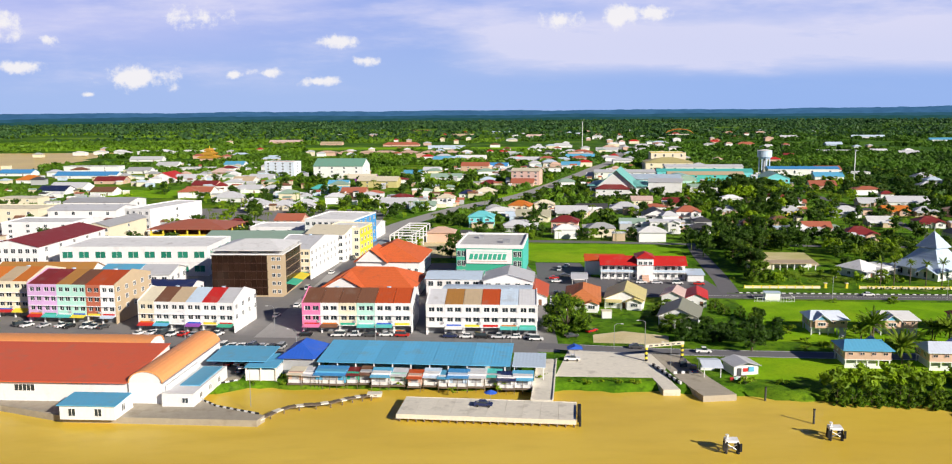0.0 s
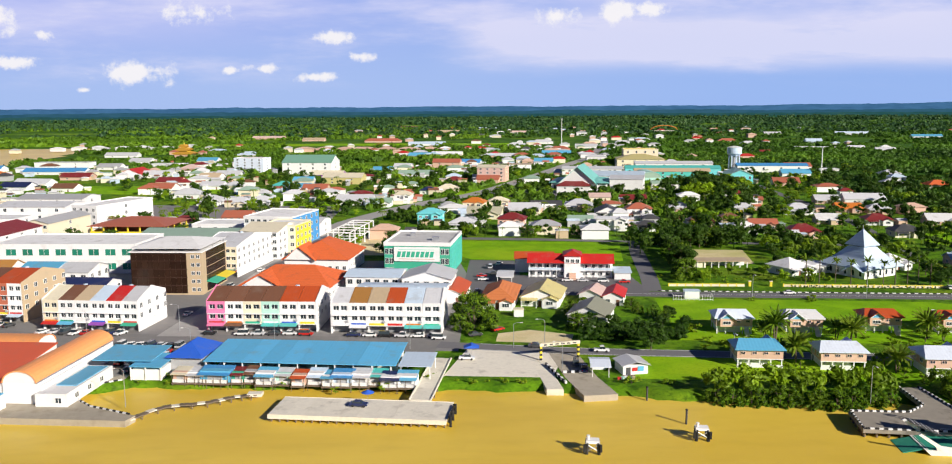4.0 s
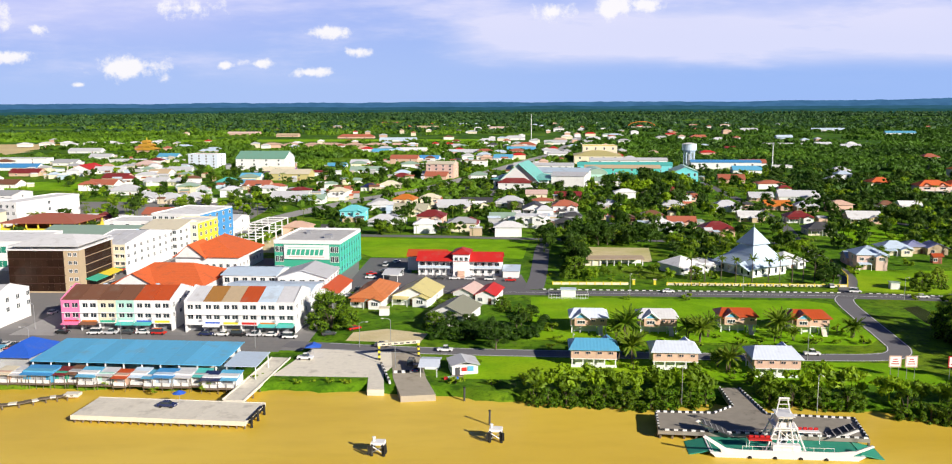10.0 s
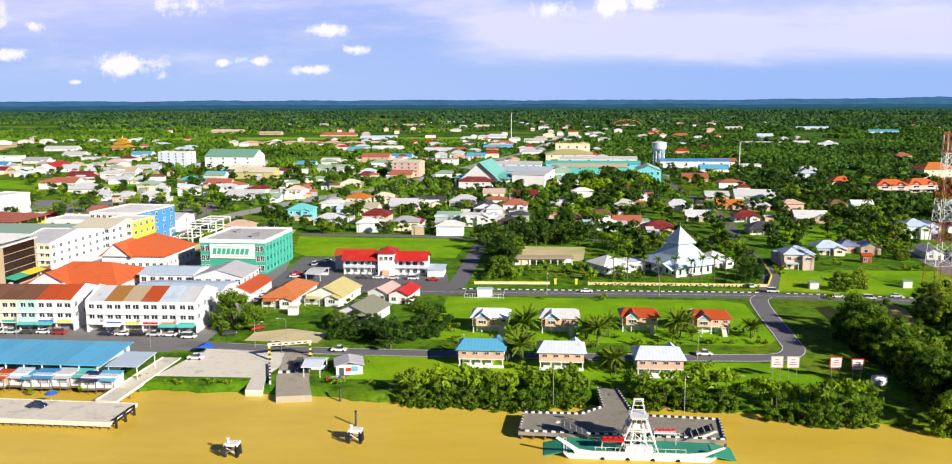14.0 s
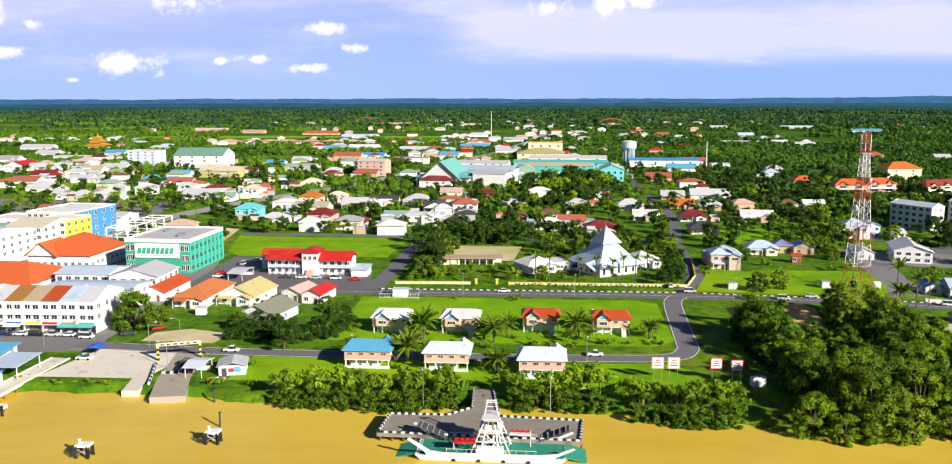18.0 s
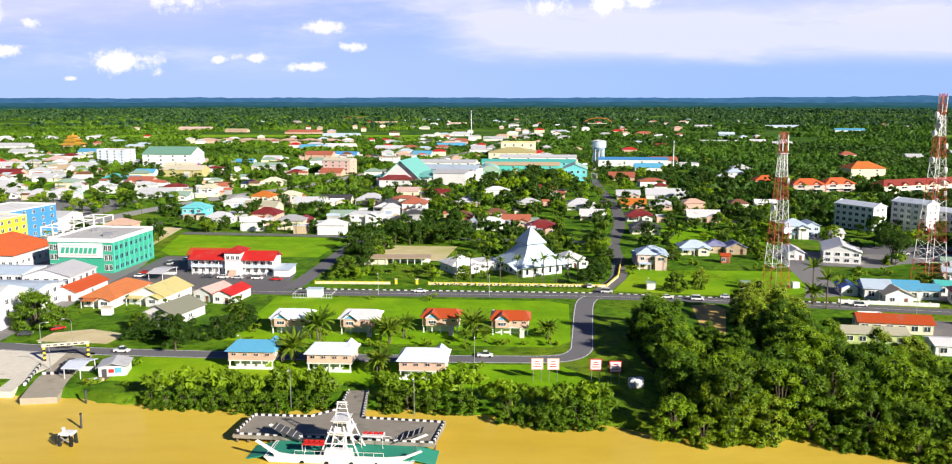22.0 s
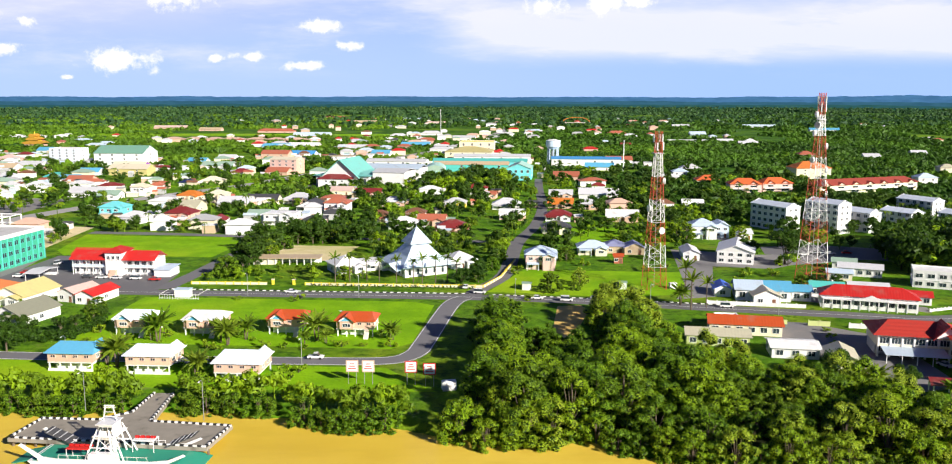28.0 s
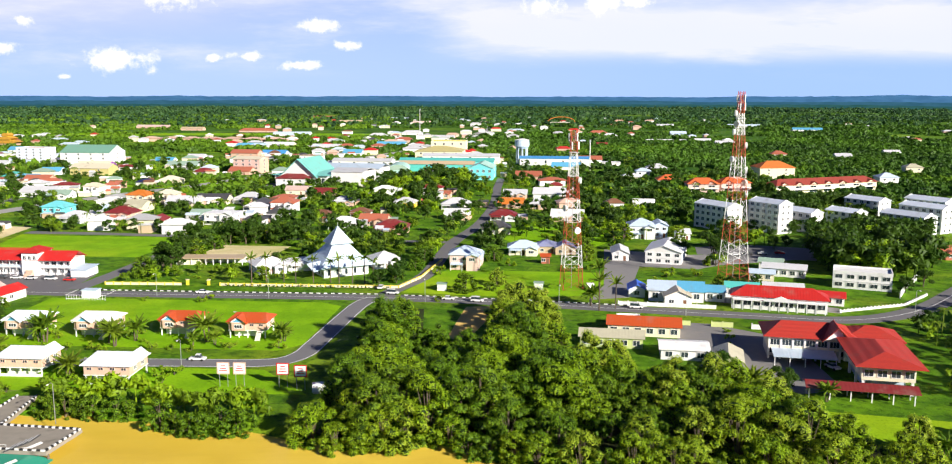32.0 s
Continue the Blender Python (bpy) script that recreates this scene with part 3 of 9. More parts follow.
for pts in ([(-330, 700), (-180, 690), (-170, 760), (-320, 770)], [(-190, 590), (-70, 580), (-60, 625), (-180, 640)], [(-150, 470), (-80, 462), (-72, 500), (-140, 512)], [(-60, 690), (30, 660), (40, 720), (-40, 740)],
            [(-40, 860), (60, 850), (70, 900), (-30, 915)], [(60, 780), (110, 760), (150, 900), (110, 930)], [(310, 560), (460, 552), (470, 590), (320, 610)], [(-800, 1560), (100, 1520), (120, 1600), (-780, 1660)]):
    slab("lawn", pts, 0.026, LAWN, 0.05, "bright open grass plot among the houses", "lawn")

# ---- kinds of things ----
def window(parent, x, y, z, w, h, side="S", glass=None, frame="white", mullions=1, split=False):
    """A window: a frame that stands proud, and a pane set back in it. side: S faces the river, E and W the ends."""
    rz = {"S": 0, "E": 90, "W": -90, "N": 180}[side]
    g = glass or GLASS
    key = ("window", round(w, 1), round(h, 1), frame, mullions, g.name, split)
    if key not in CUBES:
        a, b = round(w, 1) / 2, round(h, 1)
        xs = [-a - 0.1, -a]
        for k in range(mullions):
            c = -a + 2 * a * (k + 1) / (mullions + 1)
            xs += [c - 0.04, c + 0.04]
        xs += [a, a + 0.1]
        zs = [-0.12, 0.0, b, b + 0.12]
        s = Solid()
        s.v = [(px, -0.12, pz) for pz in zs for px in xs] + [(px, 0.02, pz) for pz in (zs[0], zs[3]) for px in (xs[0], xs[-1])]
        n, o, glazed = len(xs), 4 * len(xs), []
        for j in range(3):
            for i in range(n - 1):
                q = (j * n + i, j * n + i + 1, (j + 1) * n + i + 1, (j + 1) * n + i)
                if j == 1 and i % 2 == 1:       # a light: reveal and pane
                    m = len(s.v)
                    s.v += [(s.v[e][0], -0.03, s.v[e][2]) for e in q]
                    s.f += [(q[e], q[(e + 1) % 4], m + (e + 1) % 4, m + e) for e in range(4)]
                    if not split:
                        glazed.append(len(s.f)), s.f.append((m, m + 1, m + 2, m + 3))
                else:
                    s.f.append(q)
        s.f += [(*range(n - 1, -1, -1), o, o + 1), (*range(3 * n, 4 * n), o + 3, o + 2), (0, n, 2 * n, 3 * n, o + 2, o), (n - 1, o + 1, o + 3, 4 * n - 1, 3 * n - 1, 2 * n - 1)]
        CUBES[key] = s.mesh("window", paint(frame))
        if not split:
            CUBES[key].materials.append(g)
            for e in glazed:
                CUBES[key].polygons[e].material_index = 1
        CUBES[("pane",) + key] = Solid().box(-a, -0.05, 0, a, 0.01, b).mesh("pane", g)
    ob = part("window", CUBES[key], None, parent, at=pose(x, y, z, 0, 0, rz))
    if split:
        part("pane", CUBES[("pane",) + key], None, ob)
    return ob


FOOT = []       # places already taken: x, y, reach


def ends_seen(x):
    """The end walls of a building at x that face the open side of the river front."""
    return ("E",) if x < -20 else ("W",) if x > 250 else ("E", "W")


def house(x, y, w, d, wall="white", roof="grey", storeys=1, style="hip", rz=TOWN, stilts=0.0, tile=False, label=""):
    """A detached house; x, y is the middle of its front wall."""
    mat = tiles(roof) if tile else roofing(roof)
    FOOT.append((x, y + d / 2, max(w, d) * 0.6 + 1))
    words = {"hip": "hipped", "gable": "gabled", "gable_y": "front-gabled", "flat": "flat"}[style]
    t = thing("house", x, y, 0, rz, label or "%s %s house with a %s %s roof" % ("two-storey" if storeys > 1 else "small single-storey", wall, words, roof), "house")
    h = 2.9 * storeys + 0.4
    z0 = stilts
    if stilts:
        for i in range(4):
            for j in (0.3, d - 0.3):
                block("post", paint("white"), t, -w / 2 + 0.3 + i * (w - 0.6) / 3, j, 0, 0.3, 0.3, stilts)
    body = Solid().box(-w / 2, 0, z0, w / 2, d, z0 + h)
    if style == "gable_y":
        body.prism([(-w / 2, z0 + h), (w / 2, z0 + h), (0, z0 + h + w * 0.22)], 0.02, d - 0.02, 1)
    elif style == "gable":
        body.prism([(0.02, z0 + h), (d - 0.02, z0 + h), (d / 2, z0 + h + d * 0.22)], -w / 2, w / 2, 0)
    part("wall", body, paint(wall), t)
    if style == "hip":
        r = hip(w, d, min(w, d) * 0.27, x0=-w / 2, z0=z0 + h)
    elif style == "gable":
        r = gable(w, d, d * 0.22, x0=-w / 2, z0=z0 + h)
    elif style == "gable_y":
        r = gable(w, d, w * 0.22, along="y", x0=-w / 2, z0=z0 + h)
    else:
        r = Solid().box(-w / 2 - 0.5, -0.5, z0 + h, w / 2 + 0.5, d + 0.5, z0 + h + 0.3)
    part("roof", r, mat, t)
    n = min(6, max(2, int(w / 3.4))) if y < 520 else 2
    for s in range(storeys):
        zz = z0 + 1.0 + 2.9 * s
        for i in range(n):
            cx = -w / 2 + (i + 0.5) * w / n
            if s == 0 and i == n // 2:
                block("door", paint("brown"), t, cx, -0.04, z0 + 0.05, 1.1, 0.12, 2.1)
            else:
                window(t, cx, 0, zz, 1.5, 1.2)
        for side in ends_seen(x) if y < 600 else ():
            window(t, w / 2 if side == "E" else -w / 2, d * 0.5, zz, 1.5, 1.2, side)
    if 9 < w < 22 and y < 620:
        pw = w * 0.42
        part("porch_roof", Solid().prism([(-2.6, 2.5), (0.05, 3.0), (0.05, 3.12), (-2.6, 2.62)], -w / 2 + 0.4, -w / 2 + 0.4 + pw, 0), mat, t)
        for px in (-w / 2 + 0.6, -w / 2 + 0.2 + pw):
            block("porch_post", paint("white"), t, px, -2.4, 0, 0.2, 0.2, 2.56)
        ww, x1, top = w * 0.38, w * 0.08, z0 + h - 0.25
        part("front_wing", Solid().box(x1, -2.3, 0, x1 + ww, 0.05, top).prism([(x1, top), (x1 + ww, top), (x1 + ww / 2, top + ww * 0.2)], -2.28, 0.05, 1), paint(wall), t)
        part("wing_roof", gable(ww, 5.0, ww * 0.2, 0.5, 0.16, "y", x1, -2.6, top), mat, t)
        window(t, x1 + ww / 2, -2.3, z0 + h - 2.0, 2.2, 1.2, mullions=2)
    return t


def shop_row(x, y, w, d, floors, walls, roofs, shades, rz=TOWN, rise=3.1, ends=("white", "white"), label="", slope="gable", cat="shop row", floor_h=3.15):
    """A terrace of shops with flats over them; x, y is the front left corner. One colour for each unit."""
    t = thing("shophouse_row", x, y, 0, rz, label, cat)
    n, h = len(walls), floors * floor_h
    u = w / n
    part("core", Solid().box(0.12, 2.4, 0, w - 0.12, d, floor_h).box(0.12, 0.42, floor_h, w - 0.12, d, h), paint(ends[1]), t)
    end = Solid().box(-0.15, 0.0, 0, 0.1, d, h).prism([(0, h), (d, h), (d, h + 0.6), (d * 0.5, h + rise + 0.5), (0, h + 0.6)], -0.15, 0.1, 0)
    part("end_wall", end, paint(ends[0]), t)
    end = Solid().box(w - 0.1, 0.0, 0, w + 0.15, d, h).prism([(0, h), (d, h), (d, h + 0.6), (d * 0.5, h + rise + 0.5), (0, h + 0.6)], w - 0.1, w + 0.15, 0)
    part("end_wall", end, paint(ends[1]), t)
    for i, wall in enumerate(walls):
        x0 = i * u
        m = paint(wall)
        for k in range(1, floors):
            z = k * floor_h
            part("facade", Solid().box(x0 + 0.02, 0.0, z - 0.55, x0 + u - 0.02, 0.44, z + 0.95).box(x0 + 0.02, 0.0, z + floor_h - 0.75, x0 + u - 0.02, 0.44, z + floor_h - 0.57)
                 .box(x0 + 0.02, 0.0, z + 0.95, x0 + 0.5, 0.44, z + floor_h - 0.75).box(x0 + u - 0.5, 0.0, z + 0.95, x0 + u - 0.02, 0.44, z + floor_h - 0.75)
                 .box(x0 + u / 2 - 0.35, 0.06, z + 0.95, x0 + u / 2 + 0.35, 0.42, z + floor_h - 0.75), m, t)
            block("ledge", paint("white"), t, x0 + u / 2, -0.22, z - 0.62, u - 0.05, 0.62, 0.16)
            for c in (0.29, 0.71):
                window(t, x0 + u * c, 0.42, z + 1.05, u * 0.30, 1.5, split=True)
        part("parapet", Solid().box(x0 + 0.02, 0.0, h - 0.57, x0 + u - 0.02, 0.4, h + 0.25), m, t)
        block("column", paint("white"), t, x0 + 0.25, 0.25, 0, 0.4, 0.4, floor_h - 0.55)
        block("shutter", surface("shutter_metal", (0.30, 0.31, 0.33), rough=0.5, metal=0.3), t, x0 + u / 2, 2.38, 0.05, u * 0.8, 0.1, floor_h - 0.9)
        sg = ("red", "yellow", "royal", "white", "green", "orange")[(i * 5 + int(abs(x))) % 6]
        block("shop_sign", paint(sg), t, x0 + u / 2, -0.08, floor_h - 0.5, u * 0.8, 0.14, 0.7)
        if i % 2 == 0:
            block("air_unit", paint("grey"), t, x0 + u * 0.9, -0.3, floor_h + 0.35, 0.8, 0.4, 0.6)
        if i % 3 == 1:
            part("roof_tank", Solid().bar((x0 + u / 2, d * 0.62, h + rise * 0.5), (x0 + u / 2, d * 0.62, h + rise * 0.5 + 1.5), 0.7, 8), paint("ice"), t)
        sh = shades[i % len(shades)]
        if sh:
            part("awning", Solid().prism([(-2.0, 2.25), (0.1, 2.9), (0.1, 3.0), (-2.0, 2.35)], x0 + 0.15, x0 + u - 0.15, 0), surface("canvas_" + sh, COLORS[sh], rough=0.8, stain=0.1), t)
        rm = roofing(roofs[i % len(roofs)])
        g = Solid()
        if slope == "gable":
            g.prism([(0.1, h + 0.2), (d / 2, h + rise), (d - 0.1, h + 0.2), (d - 0.1, h + 0.32), (d / 2, h + rise + 0.12), (0.1, h + 0.32)], x0 + 0.1, x0 + u - 0.02, 0)
        else:
            g.prism([(0.1, h + 0.2), (d, h + rise), (d, h + rise + 0.12), (0.1, h + 0.32)], x0 + 0.1, x0 + u - 0.02, 0)
        part("roof", g, rm, t)
    FOOT.append((x + w / 2, y + d / 2, w * 0.6))
    for side in ends_seen(x):
        sx = -0.15 if side == "W" else w + 0.15
        for k in range(1, floors):
            for j in range(max(2, int(d / 4.5))):
                window(t, sx, 2.0 + j * (d - 3.0) / max(1, int(d / 4.5) - 1), k * floor_h + 1.1, 1.6, 1.4, side)
    return t


def office(x, y, w, d, h, floors, wall="white", roof="grey", rz=TOWN, style="flat", glass=None, rise=2.5, band=None, win_w=1.8, gap=3.2, label="", name="building", cat="building", east=None):
    """A larger block with rows of windows; x, y is the front left corner."""
    t = thing(name, x, y, 0, rz, label, cat)
    part("wall", Solid().box(0, 0, 0, w, d, h), paint(wall), t)
    if east:
        part("end_wall", Solid().box(w, 0.05, 0, w + 0.12, d - 0.05, h - 0.05), paint(east), t)
    if style == "flat":
        part("roof", Solid().box(0.3, 0.3, h, w - 0.3, d - 0.3, h + 0.15), surface("flat_" + roof, COLORS[roof], rough=0.85, vary=0.3, grain=0.4, dirt_amount=0.5), t)
        part("parapet", Solid().box(-0.1, -0.1, h - 0.4, w + 0.1, 0.25, h + 0.7).box(-0.1, d - 0.25, h - 0.4, w + 0.1, d + 0.1, h + 0.7).box(-0.1, 0.25, h - 0.4, 0.25, d - 0.25, h + 0.7).box(w - 0.25, 0.25, h - 0.4, w + 0.1, d - 0.25, h + 0.7), paint(band or wall), t)
    else:
        r = {"hip": lambda: hip(w, d, rise, z0=h), "gable": lambda: gable(w, d, rise, z0=h), "gable_y": lambda: gable(w, d, rise, along="y", z0=h)}[style]()
        if style == "gable":
            part("gable_wall", Solid().prism([(0.03, h), (d - 0.03, h), (d / 2, h + rise)], 0.02, w - 0.02, 0), paint(wall), t)
        elif style == "gable_y":
            part("gable_wall", Solid().prism([(0.03, h), (w - 0.03, h), (w / 2, h + rise)], 0.02, d - 0.02, 1), paint(wall), t)
        part("roof", r, roofing(roof), t)
    FOOT.append((x + w / 2, y + d / 2, max(w, d) * 0.6))
    fh = h / floors
    for k in range(floors):
        z = k * fh + fh * 0.3
        if k:
            part("ledge", Solid().box(-0.12, -0.25, k * fh - 0.1, w + 0.12, 0.0, k * fh + 0.06), paint(band or wall), t)
        n = min(9 if y < 430 else 4, max(1, int(w / gap)))
        for i in range(n):
            window(t, (i + 0.5) * w / n, 0, z, win_w, fh * 0.45, "S", glass)
        n = min(5 if y < 430 else 1, max(1, int(d / (gap * 1.3))))
        for i in range(n):
            for side in ends_seen(x):
                window(t, w + (0.12 if east else 0) if side == "E" else 0, (i + 0.5) * d / n, z, win_w, fh * 0.45, side, glass)
    return t


CARS = {}


def car(x, y, rz=0.0, color="white", kind="saloon"):
    """A parked car: body, glass cabin, roof, wheels and lights."""
    far = y > 285
    key = (color, kind, far)
    label = {"saloon": "parked %s saloon car with tinted glass", "van": "parked %s van with tinted glass", "pickup": "parked %s pickup truck with open bed"}[kind] % color
    if key in CARS:
        return copy_thing(CARS[key], pose(x, y, 0.09, 0, 0, rz))
    t = thing("car", x, y, 0.09, rz, label, "car", "cars in the town")
    g = glossy(color)
    hgt = {"saloon": 1.45, "van": 1.9, "pickup": 1.75}[kind]
    part("body", Solid().prism([(-2.15, 0.35), (2.1, 0.35), (2.2, 0.6), (2.05, 0.82), (1.1, 0.95), (-1.7, 0.98), (-2.15, 0.9), (-2.22, 0.6)], -0.85, 0.85, 1), g, t)
    c = {"saloon": [(-1.6, 0.97), (1.0, 0.94), (0.35, hgt - 0.05), (-1.0, hgt - 0.05)], "van": [(-2.1, 0.97), (1.2, 0.94), (0.8, hgt - 0.05), (-2.05, hgt - 0.05)], "pickup": [(-0.6, 0.97), (1.1, 0.94), (0.6, hgt - 0.05), (-0.5, hgt - 0.05)]}[kind]
    part("cabin", Solid().prism(c, -0.76, 0.76, 1), GLASS, t, "tinted glass cabin")
    (a, b) = c[3][0], c[2][0]
    part("roof", Solid().box(a - 0.05, -0.74, hgt - 0.06, b + 0.05, 0.74, hgt + 0.02, 0.05), g, t)
    for wx in (-1.35, 1.35):
        for wy in (-0.82, 0.82):
            part("wheel", Solid().bar((wx, wy - 0.1, 0.33), (wx, wy + 0.1, 0.33), 0.33, 8), RUBBER, t)
    for wy in (-0.6, 0.6) if kind != "van" and not far else ():
        block("headlight", paint("white"), t, 2.14, wy, 0.6, 0.1, 0.3, 0.16)
        block("tail_light", glossy("red"), t, -2.19, wy, 0.65, 0.08, 0.25, 0.18)
    CARS[key] = t
    return t


# ---- trees ----
rng = np.random.default_rng(11)


def leaf_cloud(centres, radii, per, size, squash=0.8):
    """Many small slender leaves on the shells of lumps, in one mesh, with ragged gaps."""
    V, F = [], []
    for c, r in zip(centres, radii):
        n = max(8, int(per * 1.25 * r * r))
        d = rng.normal(size=(n, 3))
        d /= np.linalg.norm(d, axis=1)[:, None]
        d[:, 2] = np.abs(d[:, 2]) * 0.9 - 0.35 * (rng.random(n) < 0.4)
        p = np.array(c) + d * r * (0.74 + 0.44 * rng.random((n, 1)) ** 1.3) * np.array([1, 1, squash]) * (0.78 + 0.44 * rng.random(3))
        up = d * 0.95 + np.array([0, 0, 0.25]) + rng.normal(size=(n, 3)) * 0.36
        up /= np.linalg.norm(up, axis=1)[:, None]
        a = np.cross(up, rng.normal(size=(n, 3)))
        a[:, 2] -= 0.25
        a /= np.linalg.norm(a, axis=1)[:, None] + 1e-6
        b = np.cross(a, up)
        s = size * (0.6 + 0.8 * rng.random((n, 1)))
        k = len(V)
        leaves = np.stack([p - a * s - b * s * 0.42, p + a * s * 1.25, p - a * s * 0.55 + b * s * 0.5], 1).reshape(-1, 3)
        V += leaves.tolist()
        F += [(k + 3 * i, k + 3 * i + 1, k + 3 * i + 2) for i in range(n)]
    return V, F


def ico_ball(sub=0):
    bm = bmesh.new()
    bmesh.ops.create_icosphere(bm, subdivisions=sub + 1, radius=1.0)
    v = np.array([q.co[:] for q in bm.verts])
    f = np.array([[q.index for q in face.verts] for face in bm.faces])
    bm.free()
    return v, f


BALL, BALL2 = ico_ball(0), ico_ball(1)


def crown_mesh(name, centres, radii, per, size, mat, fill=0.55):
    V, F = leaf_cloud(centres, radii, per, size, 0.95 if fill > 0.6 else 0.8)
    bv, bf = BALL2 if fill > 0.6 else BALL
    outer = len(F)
    # Inner balls take the darkened leaf, which paints the shade between the sprays.
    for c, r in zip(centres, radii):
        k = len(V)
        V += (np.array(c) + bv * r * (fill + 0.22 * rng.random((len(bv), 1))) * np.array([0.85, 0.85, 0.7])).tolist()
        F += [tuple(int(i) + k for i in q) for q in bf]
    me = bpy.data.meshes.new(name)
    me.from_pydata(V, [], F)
    me.materials.append(mat), me.materials.append(LEAF_INNER_SHADE)
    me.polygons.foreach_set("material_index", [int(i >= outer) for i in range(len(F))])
    return me


def lumps(n, spread, height, base, r0, r1):
    C, R = [], []
    for _ in range(n):
        a, q = rng.random() * 6.283, math.sqrt(rng.random())
        z = base + height * rng.random() ** 0.8
        k = math.sqrt(max(0.12, 1 - ((z - base - height * 0.35) / (height * 0.75)) ** 2))
        C.append((spread * q * k * math.cos(a), spread * q * k * math.sin(a), z)), R.append(r0 + (r1 - r0) * rng.random())
    return C, R


def plumes(n, spread, height, base, r0, r1):
    """Leafy plumes set out over a dome, the inner ones higher, with creases between them and a skirt that hangs low."""
    C, R = [], []
    turn = rng.random() * 6.283
    for i in range(n):
        q = math.sqrt((i + 0.4) / n)
        a = turn + 2.39996 * i + rng.normal() * 0.16
        z = base + height * (0.93 - 0.55 * q ** 1.8) * (0.80 + 0.28 * rng.random())
        C.append((spread * q * math.cos(a), spread * q * math.sin(a), z)), R.append((r1 + (r0 - r1) * q) * (0.8 + 0.4 * rng.random()))
        if q > 0.5:
            for f in (0.62, 0.30, 0.06):
                b = a + 0.35 * rng.normal()
                w = spread * (q + 0.08 - 0.10 * (f < 0.2) + 0.05 * rng.normal())
                C.append((w * math.cos(b), w * math.sin(b), base + (z - base) * f)), R.append(r0 * (0.75 + 0.4 * rng.random()))
    return C, R


def tree_model(key, height, spread, mat, label, n=26, per=26, size=0.34, low=0.25, name="tree", form=lumps):
    t = thing(name, 0, 0, 0, 0, label, "tree")
    base = height * low
    C, R = form(n, spread, height - base - 1.0, base, spread * 0.22, spread * (0.36 if form is plumes else 0.40))
    trunk = Solid().bar((0, 0, -1.2), (0.1, 0.05, base), 0.035 * height, 7, 0.026 * height).bar((0.1, 0.05, base), (0.2, -0.1, height * 0.75), 0.026 * height, 6, 0.008 * height)
    for c in C[:6]:
        trunk.bar((0.12, 0.0, base * 0.9), (c[0] * 0.85, c[1] * 0.85, c[2]), 0.014 * height, 5, 0.004 * height)
    part("trunk", trunk, BARK, t)
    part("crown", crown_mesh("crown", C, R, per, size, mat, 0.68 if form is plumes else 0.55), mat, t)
    return t


def palm_model(height, label, fronds=15, name="palm", reach=3.0, stems=1):
    t = thing(name, 0, 0, 0, 0, label, "palm tree")
    s, f = Solid(), Solid()
    for j in range(stems):
        ox, oy = (0, 0) if stems == 1 else (rng.normal() * 0.5, rng.normal() * 0.5)
        hh = height * (1 - 0.12 * j)
        s.bar((ox * 0.3, oy * 0.3, -0.3), (ox, oy, hh), 0.22, 7, 0.15)
        for i in range(fronds):
            a, up = 6.283 * i / fronds + rng.random() * 0.3, 0.15 + 1.1 * rng.random()
            ca, sa = math.cos(a), math.sin(a)
            prev, pz, pr = None, hh, 0.0
            for k in range(6):
                r = reach * k / 5
                z = hh + up * r - (0.10 + 0.10 * (1 - up)) * r * r * 3.0 / reach
                wdt = 0.42 * math.sin(0.35 + 2.5 * k / 5)
                l = (ox + ca * r - sa * wdt, oy + sa * r + ca * wdt, z - 0.18)
                m = (ox + ca * r, oy + sa * r, z)
                q = (ox + ca * r + sa * wdt, oy + sa * r - ca * wdt, z - 0.18)
                if prev:
                    f.face(prev[0], l, m, prev[1]).face(prev[1], m, q, prev[2])
                prev = (l, m, q)
    part("trunk", s, BARK, t)
    me = bpy.data.meshes.new("fronds")
    me.from_pydata(f.v, [], f.f)
    me.materials.append(LEAF_PALM)
    part("fronds", me, None, t)
    return t


MODELS = {}


